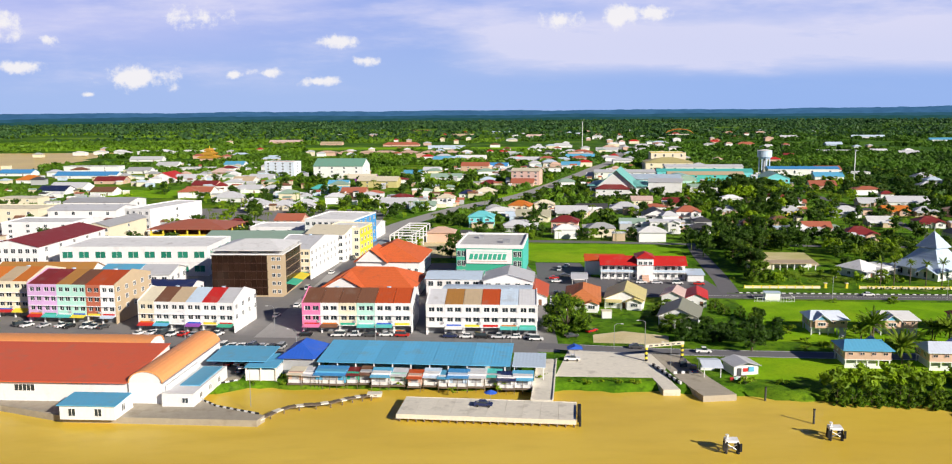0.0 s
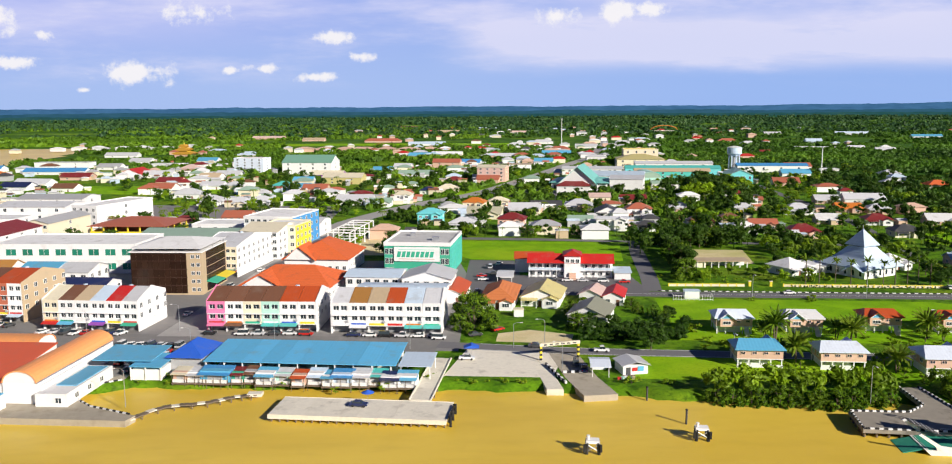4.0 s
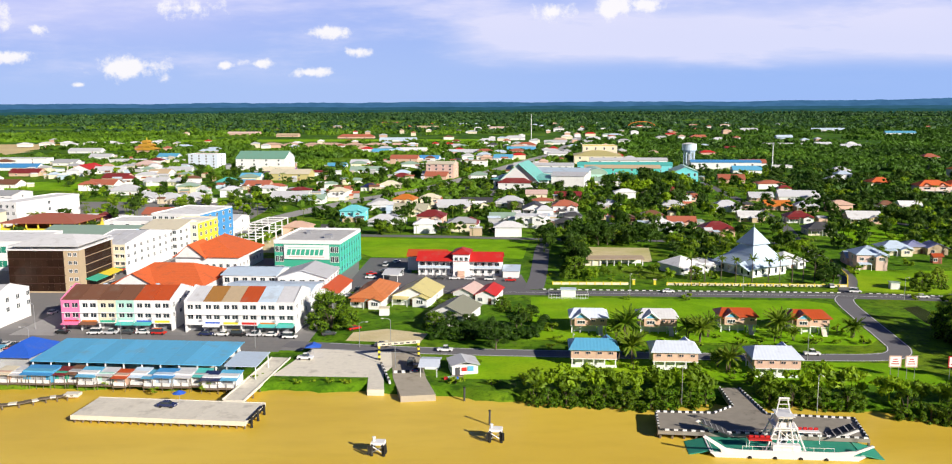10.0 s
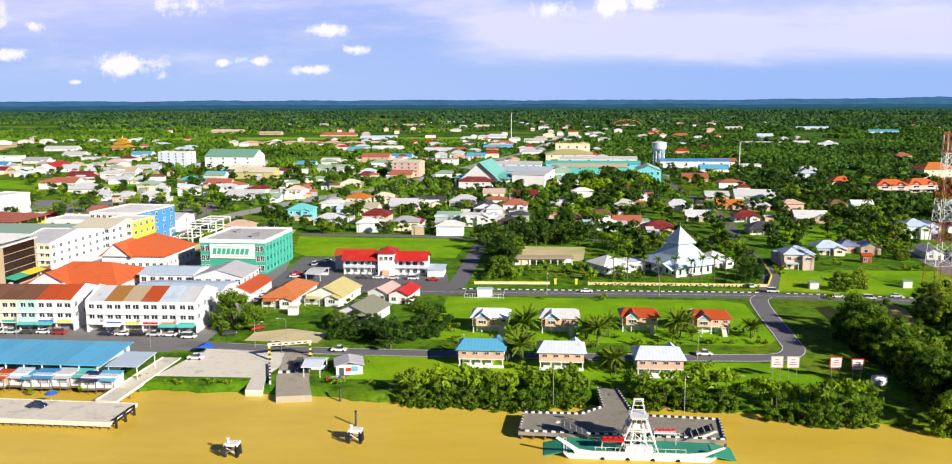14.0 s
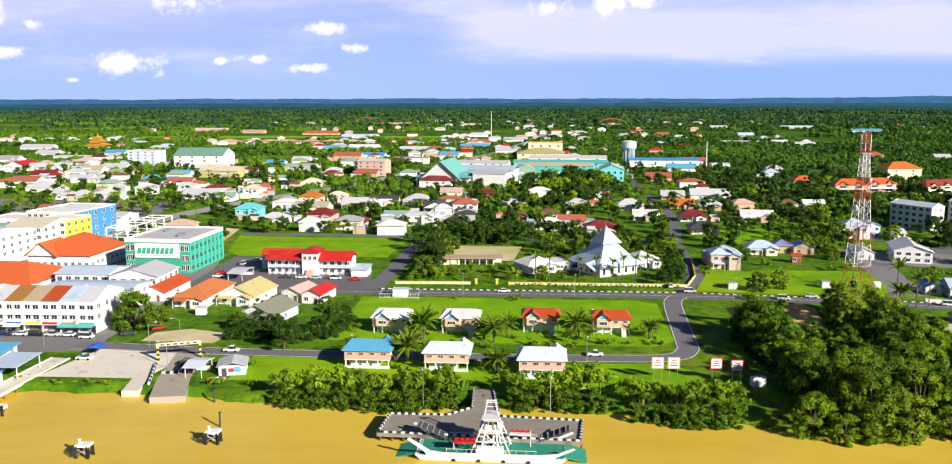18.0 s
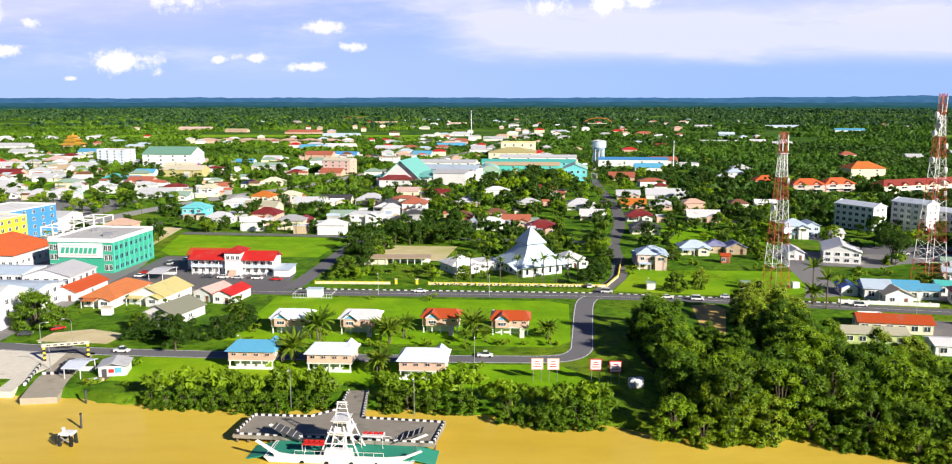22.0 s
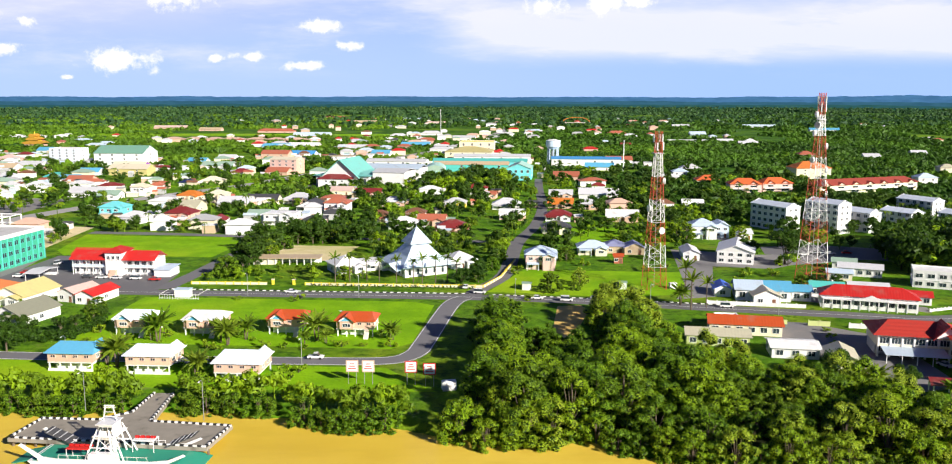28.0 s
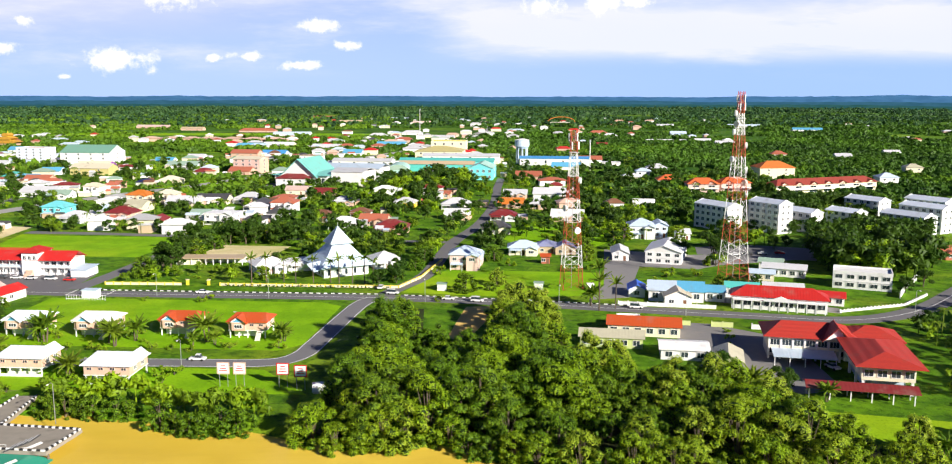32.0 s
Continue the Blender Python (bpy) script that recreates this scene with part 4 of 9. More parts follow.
def plant(key, x, y, scale=1.0, z=0.0):
    """Sets out a tree of a kind; the first of each kind is the model."""
    kind = key
    if key in ("tall", "pale", "mangrove", "dark"):
        key += str(int(rng.random() * 3))
    if key not in MODELS:
        MODELS[key] = {
            "round": lambda: tree_model(key, 9, 4.2, LEAF_DARK, "dense dark green broadleaf tree", 26, 34, 0.34),
            "wide": lambda: tree_model(key, 10, 5.2, LEAF_SHADE, "spreading green broadleaf shade tree", 13, 48, 0.28, 0.06, form=plumes),
            "tall": lambda: tree_model(key, 13, 5.6, LEAF, "tall leafy green tree", 14, 58, 0.25, 0.03, form=plumes),
            "dark": lambda: tree_model(key, 13, 5.8, LEAF_SHADE, "tall dark green riverside tree", 14, 58, 0.25, 0.03, form=plumes),
            "pale": lambda: tree_model(key, 12, 5.6, LEAF_PALE, "tall yellow-green riverside tree", 14, 58, 0.25, 0.03, form=plumes),
            "mangrove": lambda: tree_model(key, 8, 4.2, LEAF_SHADE, "bushy green mangrove at the water's edge", 9, 58, 0.25, 0.02, form=plumes),
            "bush": lambda: tree_model(key, 3.2, 2.2, LEAF, "low rounded green shrub", 12, 46, 0.28, 0.05, "shrub"),
            "garden": lambda: tree_model(key, 8, 4.0, LEAF_DARK, "leafy dark green garden tree", 15, 7, 0.62),
            "garden_pale": lambda: tree_model(key, 8, 4.2, LEAF, "leafy mid-green garden tree", 15, 7, 0.62),
            "palm": lambda: palm_model(8.5, "slender coconut palm with drooping fronds"),
            "royal": lambda: palm_model(9.5, "tall royal palm along the mosque wall", 13, "palm", 2.4),
            "oil": lambda: palm_model(4.2, "short bushy palm with long arching fronds", 26, "palm", 3.4, 2),
        }[kind]()
        t = MODELS[key]
        t.matrix_basis = pose(x, y, z, 0, 0, rng.random() * 360) @ Matrix.Diagonal((scale, scale, scale, 1))
        return t
    t = copy_thing(MODELS[key], pose(x, y, z, 0, 0, rng.random() * 360))
    t.scale = (scale * (0.9 + 0.2 * rng.random()), scale * (0.9 + 0.2 * rng.random()), scale)
    return t

# ---- waterfront shops ----
shop_row(-15.6, 260.6, 34.2, 19, 3, ["white"] * 6, ["silver", "ochre", "tan", "rust", "ice", "silver"], ["", "white", "", "", "teal", "teal"], rz=-4.0,
         label="white three-storey shophouse row with patched grey and rusty roof")
shop_row(-54.8, 263.9, 34.4, 19, 3, ["pink", "white", "cream", "mint", "white", "white"], ["brown", "brown", "brown", "brown", "rust", "rust"], ["pink", "brown", "", "teal", "teal", ""], rz=-3.0, ends=("pink", "white"),
         label="three-storey shophouse row with pink end unit and brown roof")
shop_row(-107.9, 267.7, 31.6, 19, 3, ["cream", "white", "white", "white", "white", "white"], ["cream", "brown", "tan", "ice", "red", "silver"], ["red", "sky", "", "purple", "", "green"], rz=-6.5,
         label="white three-storey shophouse row with many-coloured roof strips")
shop_row(-149.5, 280.5, 30.8, 24, 4, ["lilac", "lilac", "mint", "mint", "brick", "white"], ["maroon", "maroon", "ochre", "brown", "rust", "rust"], ["red", "teal", "teal", "yellow", "", "ice"], rz=-7.0, floor_h=3.2, ends=("lilac", "tan"),
         label="four-storey shophouse row in lilac, mint and brick red")
shop_row(-186.0, 289.0, 33.5, 24, 4, ["cream"] * 6, ["orange", "tan", "orange"], ["", "red", "yellow"], rz=-4.0, floor_h=3.1, ends=("cream", "cream"),
         label="cream four-storey shophouse row with a faded orange roof")


def vault(w, length, rise, axis, x0, y0, z0, thick=0.25, n=12):
    """Half-round roof shell with its spring line at z0."""
    pts = [(math.cos(math.pi * k / n), math.sin(math.pi * k / n)) for k in range(n + 1)]
    c = (y0 if axis == 0 else x0) + w / 2
    outer = [(c - w / 2 * p, z0 + rise * q) for p, q in pts]
    inner = [(c - (w / 2 - thick) * p, z0 + (rise - thick) * q) for p, q in reversed(pts)]
    a = x0 if axis == 0 else y0
    return Solid().prism(outer + inner, a, a + length, axis), Solid().prism([(c - (w / 2 - thick) * p, z0 + (rise - thick) * q) for p, q in pts], a + 0.3, a + length - 0.3, axis)


def express_terminal():
    t = thing("boat_terminal", -84, 199.5, 0, -4, "white waterfront terminal with red and orange curved roofs", "terminal")
    part("hall_wall", Solid().box(-66, 0, 0, 0, 24, 5.2).prism([(0.02, 5.2), (24, 5.2), (24, 7.6)], -66, -0.02, 0), paint("white"), t)
    part("hall_roof", Solid().prism([(-1.2, 5.05), (24.4, 7.7), (24.4, 7.95), (-1.2, 5.3)], -67, 0.2, 0), roofing("terracotta"), t, "large red-brown sheet metal roof")
    for wx in (-44, -26):
        window(t, wx, 0, 2.6, 5.0, 1.6, "S", mullions=4)
    shell, fill = vault(10, 46, 2.6, 0, -52, 24.4, 6.0)
    part("vault_roof", shell, roofing("apricot"), t, "long orange barrel roof")
    part("vault_end", fill, paint("white"), t)
    part("rear_wall", Solid().box(-52, 24.6, 0, -6, 34.2, 6.0), paint("white"), t)
    shell, fill = vault(8.6, 38, 3.0, 1, 0.4, -1.0, 5.2)
    part("vault_roof", shell, roofing("apricot"), t, "orange barrel roof facing the river")
    part("vault_end", fill, paint("white"), t, "white arched end wall")
    part("wing_wall", Solid().box(0.4, -0.6, 0, 9.0, 36.6, 5.2), paint("white"), t)
    part("gutter_rail", Solid().box(9.0, -1, 5.1, 9.25, 37, 5.4), STEEL, t)
    part("side_wing", Solid().box(9.3, -2.5, 0, 17, 20, 3.2).box(9.3, 0, 3.2, 9.8, 20, 4.4), paint("white"), t)
    part("side_roof", Solid().box(11.2, 3.6, 3.2, 16.2, 19, 3.4), roofing("sky"), t, "flat blue sheet roof")
    part("canopy", Solid().prism([(20, 4.4), (33, 4.9), (33, 5.1), (20, 4.6)], 11.5, 27.5, 0), roofing("sky"), t, "blue canopy roof over the car court")
    part("canopy", Solid().prism([(17.5, 3.6), (29, 4.0), (29, 4.15), (17.5, 3.75)], 22.5, 31, 0), roofing("sky"), t)
    for px in (22.8, 26.7, 30.7):
        for py in (18, 28.5):
            block("post", paint("white"), t, px, py, 0, 0.3, 0.3, 3.6 if py < 20 else 4.0)
    part("kiosk_wall", Solid().box(23, 18.2, 0, 30.6, 28, 2.8), paint("white"), t)
    part("ticket_office", Solid().box(-10.5, -12, 0, 2.5, -3.2, 3.3), paint("white"), t)
    part("office_roof", Solid().prism([(-12.5, 3.35), (-4.4, 3.8), (-4.4, 4.0), (-12.5, 3.55)], -11.0, 3.0, 0), roofing("sky"), t, "blue sheet roof over the ticket office")
    for wx in (-7.6, -1.4):
        window(t, wx, -12, 0.9, 1.6, 1.7)
    window(t, 2.5, -8, 1.0, 1.4, 1.6, "E")
    window(t, 15, -2.5, 1.0, 1.4, 1.2)
    for wy in (2, 8, 14):
        window(t, 17, wy, 1.0, 1.6, 1.2, "E")
    return t


express_terminal()
slab("quay", [(-170, 203), (-114, 198), (-96, 190.5), (-50, 186.6), (-49, 190), (-62, 196), (-69.5, 203), (-69, 212), (-62, 216), (-62, 226), (-170, 232)], 0.02, WORNCON, 2.6, "stained concrete quay of the boat terminal", "quay")



def old_pier():
    t = thing("broken_pier", -50, 188.5, -0.6, 0, "old low timber pier running crookedly out into the river", "pier")
    pts = curve_through([(0, 0), (5, 8), (14, 11), (20, 15), (25, 16.5)], 5)
    for i in range(len(pts) - 1):
        a, b = Vector(pts[i]), Vector(pts[i + 1])
        m, d = (a + b) / 2, b - a
        block("deck_board", TIMBER if i % 3 else CONCRETE, t, m.x, m.y, 0.1 * (i % 2), d.length + 0.1, 1.6, 0.25, math.degrees(math.atan2(d.y, d.x)))
        if i % 2 == 0:
            part("pile", Solid().bar((m.x, m.y - 0.8, -2.4), (m.x, m.y - 0.8, 0.2), 0.16, 6), TIMBER, t)
    block("landing", CONCRETE, t, 24.5, 17, -0.2, 3.6, 2.4, 0.7)
    return t


old_pier()


def concrete_jetty():
    t = thing("jetty", -18.7, 189.5, 0, -6.8, "long pale concrete jetty on dark piles", "jetty")
    for i in range(10):
        part("deck", Solid().box(i * 4.12 + 0.02, 0, -0.5, (i + 1) * 4.12 - 0.02, 12, 0.2), CONCRETE, t)
    part("edge_beam", Solid().box(0, -0.15, -0.75, 41.2, 0.0, 0.32).box(0, 12.0, -0.75, 41.2, 12.15, 0.32), CONCRETE, t)
    for i in range(22):
        part("pile", Solid().bar((0.8 + i * 1.9, 0.25, -3.2), (0.8 + i * 1.9, 0.25, -0.4), 0.22, 6), TIMBER, t)
    for i in range(8):
        part("pile", Solid().bar((0.8 + i * 5.7, 11.4, -3.2), (0.8 + i * 5.7, 11.4, -0.4), 0.22, 6), TIMBER, t)
    for y in (1.0, 5.0, 9.0):
        part("fender", Solid().bar((42.0, y, -2.6), (42.0, y, 0.9), 0.3, 7), RUBBER, t)
    part("fender_frame", Solid().box(41.4, 0.5, -0.4, 41.75, 9.6, -0.1).box(41.4, 0.5, 0.5, 41.75, 9.6, 0.7), RUBBER, t)
    c = thing("causeway", 15.8, 200.5, 0, -6.8, "narrow pale concrete causeway between shore and jetty", "causeway")
    for i in range(8):
        part("deck", Solid().box(-2.5, i * 4.3 - 1.8, -0.4, 2.5, i * 4.3 + 2.45, 0.22), CONCRETE, c)
    for sx in (-2.6, 2.6):
        part("kerb", Solid().box(sx - 0.14, -1.8, 0.1, sx + 0.14, 32.2, 0.5), CONCRETE, c)
        for i in range(7):
            part("pile", Solid().bar((sx * 0.9, i * 4.6, -3), (sx * 0.9, i * 4.6, -0.3), 0.2, 6), TIMBER, c)


concrete_jetty()
k = thing("parasol", 3.2, 197.8, 0.2, 0, "blue parasol on a thin pole on the jetty", "parasol")
part("pole", Solid().bar((0, 0, 0), (0, 0, 2.5), 0.05), STEEL, k)
part("canopy", Solid().bar((0, 0, 2.2), (0, 0, 2.9), 1.6, 10, 0.05), surface("canvas_royal", COLORS["royal"], rough=0.8), k, "blue fabric canopy")
black_car = car(1.5, 194.5, -8, "navy")
black_car.location.z = 0.2


def market_hall():
    t = thing("market_hall", -42.2, 218.5, 0, -5.8, "long open market hall under a sky-blue sheet roof", "market")
    for i in range(10):
        part("roof_sheet", Solid().prism([(0.0, 4.0), (17.5, 5.2), (17.5, 5.35), (0.0, 4.15)], i * 5.1 + 0.03, (i + 1) * 5.1 - 0.03, 0), roofing("azure"), t)
    part("rear_wall", Solid().box(0.5, 16.4, 0, 50, 16.7, 4.6), paint("white"), t)
    for i in range(11):
        block("post", paint("white"), t, 0.6 + i * 4.9, 0.6, 0, 0.3, 0.3, 4.0)
        block("post", paint("white"), t, 0.6 + i * 4.9, 15.8, 0, 0.3, 0.3, 5.0)
    part("floor", Solid().box(0, 0, -0.4, 50.5, 17, 0.2), CONCRETE, t)
    part("hip_roof", hip(9.5, 14, 3.0, 0.4, x0=-10.5, y0=1.6, z0=4.4), roofing("royal"), t, "deep blue hipped roof over the entrance end")
    part("end_wall", Solid().box(-9.8, 2.2, 0, -1.5, 15, 4.2), paint("grey"), t)
    part("side_roof", Solid().prism([(1, 3.6), (12, 4.2), (12, 4.35), (1, 3.75)], 51.4, 60, 0), roofing("ice"), t, "pale grey lean-to roof")
    for px in (52, 59.5):
        for py in (1.6, 11.4):
            block("post", paint("white"), t, px, py, 0, 0.2, 0.2, 3.7)
    return t


market_hall()


def stall(x, y, w, d, h, roof, wall, rz=-6, tilt=0.5):
    t = thing("market_stall", x, y, 0, rz, "small patched %s waterside stall with %s sheet roof" % (wall, roof), "stall", "stalls behind the market")
    part("wall", Solid().box(-w / 2, 0.9, 0, w / 2, d, h), paint(wall), t)
    part("roof", Solid().prism([(-0.5, h - tilt), (d + 0.3, h + 0.25), (d + 0.3, h + 0.35), (-0.5, h - tilt + 0.1)], -w / 2 - 0.2, w / 2 + 0.2, 0), roofing(roof), t)
    part("platform", Solid().box(-w / 2, -0.4, -0.35, w / 2, d, 0.02), TIMBER, t)
    n = max(2, int(w / 1.5))
    for i in range(n):
        part("stilt", Solid().bar((-w / 2 + 0.2 + i * (w - 0.4) / (n - 1), -0.2, -2.6), (-w / 2 + 0.2 + i * (w - 0.4) / (n - 1), -0.2, h - tilt), 0.07, 5), TIMBER, t)
    block("shutter", paint("grey"), t, 0, 0.88, 0.6, w * 0.5, 0.06, h * 0.5)
    block("counter", paint("white"), t, 0, 0.2, 0.0, w * 0.9, 0.3, 0.85)


for i, (sx, w, roof, wall, h, off) in enumerate(((-45.5, 4.0, "cream", "peach", 2.6, 0), (-41, 5, "silver", "white", 2.5, 0.3), (-35.8, 8.5, "blue", "sky", 3.0, 0.2), (-29.6, 3.4, "maroon", "green", 2.5, 1.0), (-26.2, 3.2, "brown", "grey", 2.8, 1.4),
        (-21.8, 5.2, "sky", "white", 2.9, 0.0), (-17.0, 4.2, "silver", "mint", 2.7, 0.6), (-12.5, 3.8, "rust", "peach", 2.6, -0.2), (-8.0, 4.4, "ice", "white", 2.8, 0.8), (-4.6, 3.0, "sky", "white", 2.5, 0.0), (-0.8, 5.6, "blue", "ice", 2.9, 0.2),
        (4.2, 5.0, "silver", "white", 3.0, 0.8), (8.6, 4.4, "teal", "grey", 2.7, 1.6), (12.2, 5.0, "navy", "white", 2.6, 0.0), (16.6, 5.4, "sky", "white", 2.8, 0.4))):
    q = sx * 0.94 - 4.2
    stall(q, 212.8 - 0.10 * (q + 40) + off, w * 0.94, 4.6, h, roof, wall, tilt=0.4 + 0.2 * (i % 3))

# ---- landing ramps, gate and moorings ----
slab("ramp", [(46.4, 206), (50.6, 205.8), (49.0, 221), (45.0, 222)], 0.05, CONCRETE, 1.8, "pale concrete boat ramp", "ramp")
slab("ramp", [(55.0, 201), (63.4, 202), (60.4, 215), (57.5, 238), (49.5, 238.5), (52.0, 215)], 0.06, WORNCON, 1.9, "grey concrete ferry ramp", "ramp")


def ferry_gate():
    t = thing("gate_arch", 46.9, 230.6, 0, 15, "yellow and black height gate over the ferry ramp", "gate")
    for sx in (0, 11):
        for i in range(6):
            block("post_band", paint("yellow") if i % 2 else paint("black"), t, sx, 0, i * 0.66, 0.6, 0.6, 0.66)
    part("beam", Solid().box(-0.4, -0.35, 3.96, 11.4, 0.35, 4.8), paint("cream"), t, "pale beam with dark marks")
    for i in range(6):
        block("mark", paint("dark"), t, 1.2 + i * 1.7, -0.38, 4.2, 1.0, 0.06, 0.35)
    return t


ferry_gate()
for i in range(12):
    k = thing("barrier_block", 48.0 + 0.32 * i, 225.5 - i * 1.35, 0.06, -78, "black and white painted concrete barrier block", "barrier", "barrier blocks on the ramp")
    block("block", paint("white" if i % 2 else "black"), k, 0, 0, 0, 1.2, 0.5, 0.7)
for i in range(6):
    k = thing("barrier_block", 52.3 + 1.05 * i, 219.0 + 0.05 * i, 0.07, 0, "black and white painted concrete barrier block", "barrier", "barrier blocks on the ramp")
    block("block", paint("black" if i % 2 else "white"), k, 0, 0, 0, 0.9, 0.5, 0.6)


def ramp_shelter(x, y, w, d, h, rz, roof="white"):
    t = thing("shelter", x, y, 0, rz, "open shelter with a %s sheet roof beside the ramp" % roof, "shelter")
    part("roof", gable(w, d, 0.7, 0.4, x0=-w / 2, y0=-d / 2, z0=h), roofing(roof), t)
    for px in (-w / 2 + 0.2, w / 2 - 0.2):
        for py in (-d / 2 + 0.2, d / 2 - 0.2):
            block("post", paint("white"), t, px, py, 0, 0.18, 0.18, h)
    part("counter", Solid().box(-w / 2 + 0.5, d / 2 - 1.4, 0, w / 2 - 0.5, d / 2 - 0.4, 1.0), paint("white"), t)
    return t


ramp_shelter(61.4, 219.2, 4.6, 8, 2.8, -4, "frost")
k = thing("shack", 70.6, 216.8, 0, 10, "patched white waterside shack with a grey sheet roof", "shack")
part("wall", Solid().box(-3.4, 0.6, 0, 3.4, 7.0, 2.6), paint("white"), k)
part("roof", gable(6.8, 6.8, 0.9, 0.5, 0.12, "y", -3.4, 0.4, 2.6), roofing("silver"), k)
part("side_panel", Solid().box(0.6, 0.44, 0.9, 2.2, 0.6, 2.2), paint("sky"), k, "blue plastic sheet")
part("side_panel", Solid().box(-0.9, 0.42, 1.0, 0.4, 0.58, 1.9), paint("red"), k, "faded red signboard")
# Solid dark panel; the shade of an open doorway is painted on.
part("doorway", Solid().box(-2.6, 0.46, 0.0, -1.4, 0.62, 2.0), paint("dark"), k, "dark panel painted as the shade of an open doorway")
for px in (-3.2, 0.0, 3.2):
    part("stilt", Solid().bar((px, 0.7, -1.4), (px, 0.7, 0.1), 0.12, 5), TIMBER, k)
part("platform", Solid().box(-3.8, -1.8, -0.12, 3.8, 0.7, 0.02), TIMBER, k)
for i, tone in enumerate(("red", "mint", "white", "royal", "tan")):
    c = thing("crate", 65.6 + 0.9 * i, 213.4 + 0.35 * (i % 3), 0, 14 * i, "%s plastic crate beside the waterside shack" % tone, "crate", "crates by the shack")
    part("box", Solid().box(-0.45, -0.35, 0.0, 0.45, 0.35, 0.6, 0.04), paint(tone), c)
    part("rim", Solid().box(-0.5, -0.4, 0.52, 0.5, 0.4, 0.66), paint(tone), c)
for x, y in ((70.3, 201.7), (76.0, 186.0)):
    k = thing("mooring_pile", x, y, -3.0, 0, "dark steel mooring pile standing in the river", "pile", "mooring piles")
    part("shaft", Solid().bar((0, 0, 0), (0.05, 0, 4.8), 0.24, 9), paint("dark"), k)
    part("cap", Solid().bar((0.05, 0, 4.8), (0.05, 0, 5.0), 0.3, 9), paint("black"), k)


def dolphin(x, y, rz):
    t = thing("mooring_dolphin", x, y, -3.5, rz, "mooring dolphin of dark raking piles with a white cap", "dolphin", "mooring dolphins")
    for px in (-1.1, 1.1):
        for py in (-0.9, 0.9):
            part("pile", Solid().bar((px * 1.25, py * 1.3, 0), (px, py, 4.5), 0.36, 8), RUBBER, t)
    part("cap", Solid().box(-1.45, -1.2, 4.3, 1.45, 1.2, 4.8, 0.1), paint("white"), t)
    part("brace", Solid().bar((-1.3, -1.1, 2.6), (1.2, -1.1, 4.1), 0.12).bar((1.3, -1.1, 2.6), (-1.2, -1.1, 4.1), 0.12), STEEL, t)
    part("bollard", Solid().bar((-0.9, 0, 4.8), (-0.9, 0, 5.5), 0.25, 8).bar((-0.9, 0, 5.5), (-0.9, 0, 5.7), 0.4, 8), paint("white"), t)
    for px in (-1.6, 1.6):
        part("fender", Solid().box(px * 1.05 - 0.25, -1.55, 2.6, px * 1.05 + 0.25, -1.35, 4.3), RUBBER, t)


dolphin(52.8, 170.6, -6), dolphin(77.1, 177.2, -6)

# ---- ferry landing and ferry ----
slab("landing_deck", [(111.7, 177.0), (154.5, 171.4), (156.6, 183.2), (138.4, 186.2), (137.6, 204), (132.4, 204), (131.8, 191.5), (126.5, 187.2), (113.4, 188.3)], 0.5, DARKCON, 0.8, "dark wet concrete ferry landing deck", "landing")


def kerb_stones(line, step, size, z, label):
    t = thing("kerb", 0, 0, z, 0, label, "kerb", kind="structure")
    n = 0
    for (x0, y0), (x1, y1) in zip(line, line[1:]):
        L = math.hypot(x1 - x0, y1 - y0)
        m = max(1, int(L / step))
        for i in range(m):
            f = (i + 0.5) / m
            block("kerb_stone", paint("white") if n % 2 else paint("black"), t, x0 + (x1 - x0) * f, y0 + (y1 - y0) * f, 0, L / m - 0.03, size, size, math.degrees(math.atan2(y1 - y0, x1 - x0)))
            n += 1
    return t


kerb_stones([(-50.5, 190.6), (-62, 196.2), (-69.2, 203), (-68.7, 211.8), (-62.3, 215.8)], 1.0, 0.34, 0.02, "black and white painted kerb round the quay basin")
kerb_stones([(112.0, 177.6), (113.7, 188.0), (126.5, 186.9), (132.1, 191.4), (132.7, 204)], 0.8, 0.38, 0.5, "black and white painted kerb stones round the landing")
kerb_stones([(137.3, 204), (138.1, 185.9), (156.3, 182.9), (154.2, 171.8)], 0.8, 0.38, 0.5, "black and white painted kerb stones round the landing")
kerb_stones([(112.3, 177.3), (154.2, 171.7)], 0.9, 0.34, 0.5, "black and white painted kerb stones along the berth")
k = thing("landing_substructure", 0, 0, -4, 0, "dark timber piles carrying the ferry landing", "piles")
for i in range(18):
    part("pile", Solid().bar((112.4 + i * 2.48, 177.9 - i * 0.345, 0), (112.4 + i * 2.48, 177.9 - i * 0.345, 3.8), 0.28, 6), TIMBER, k)
for i in range(5):
    part("pile", Solid().bar((112.2 + i * 0.45, 178.6 + i * 2.4, 0), (112.2 + i * 0.45, 178.6 + i * 2.4, 3.8), 0.28, 6), TIMBER, k)


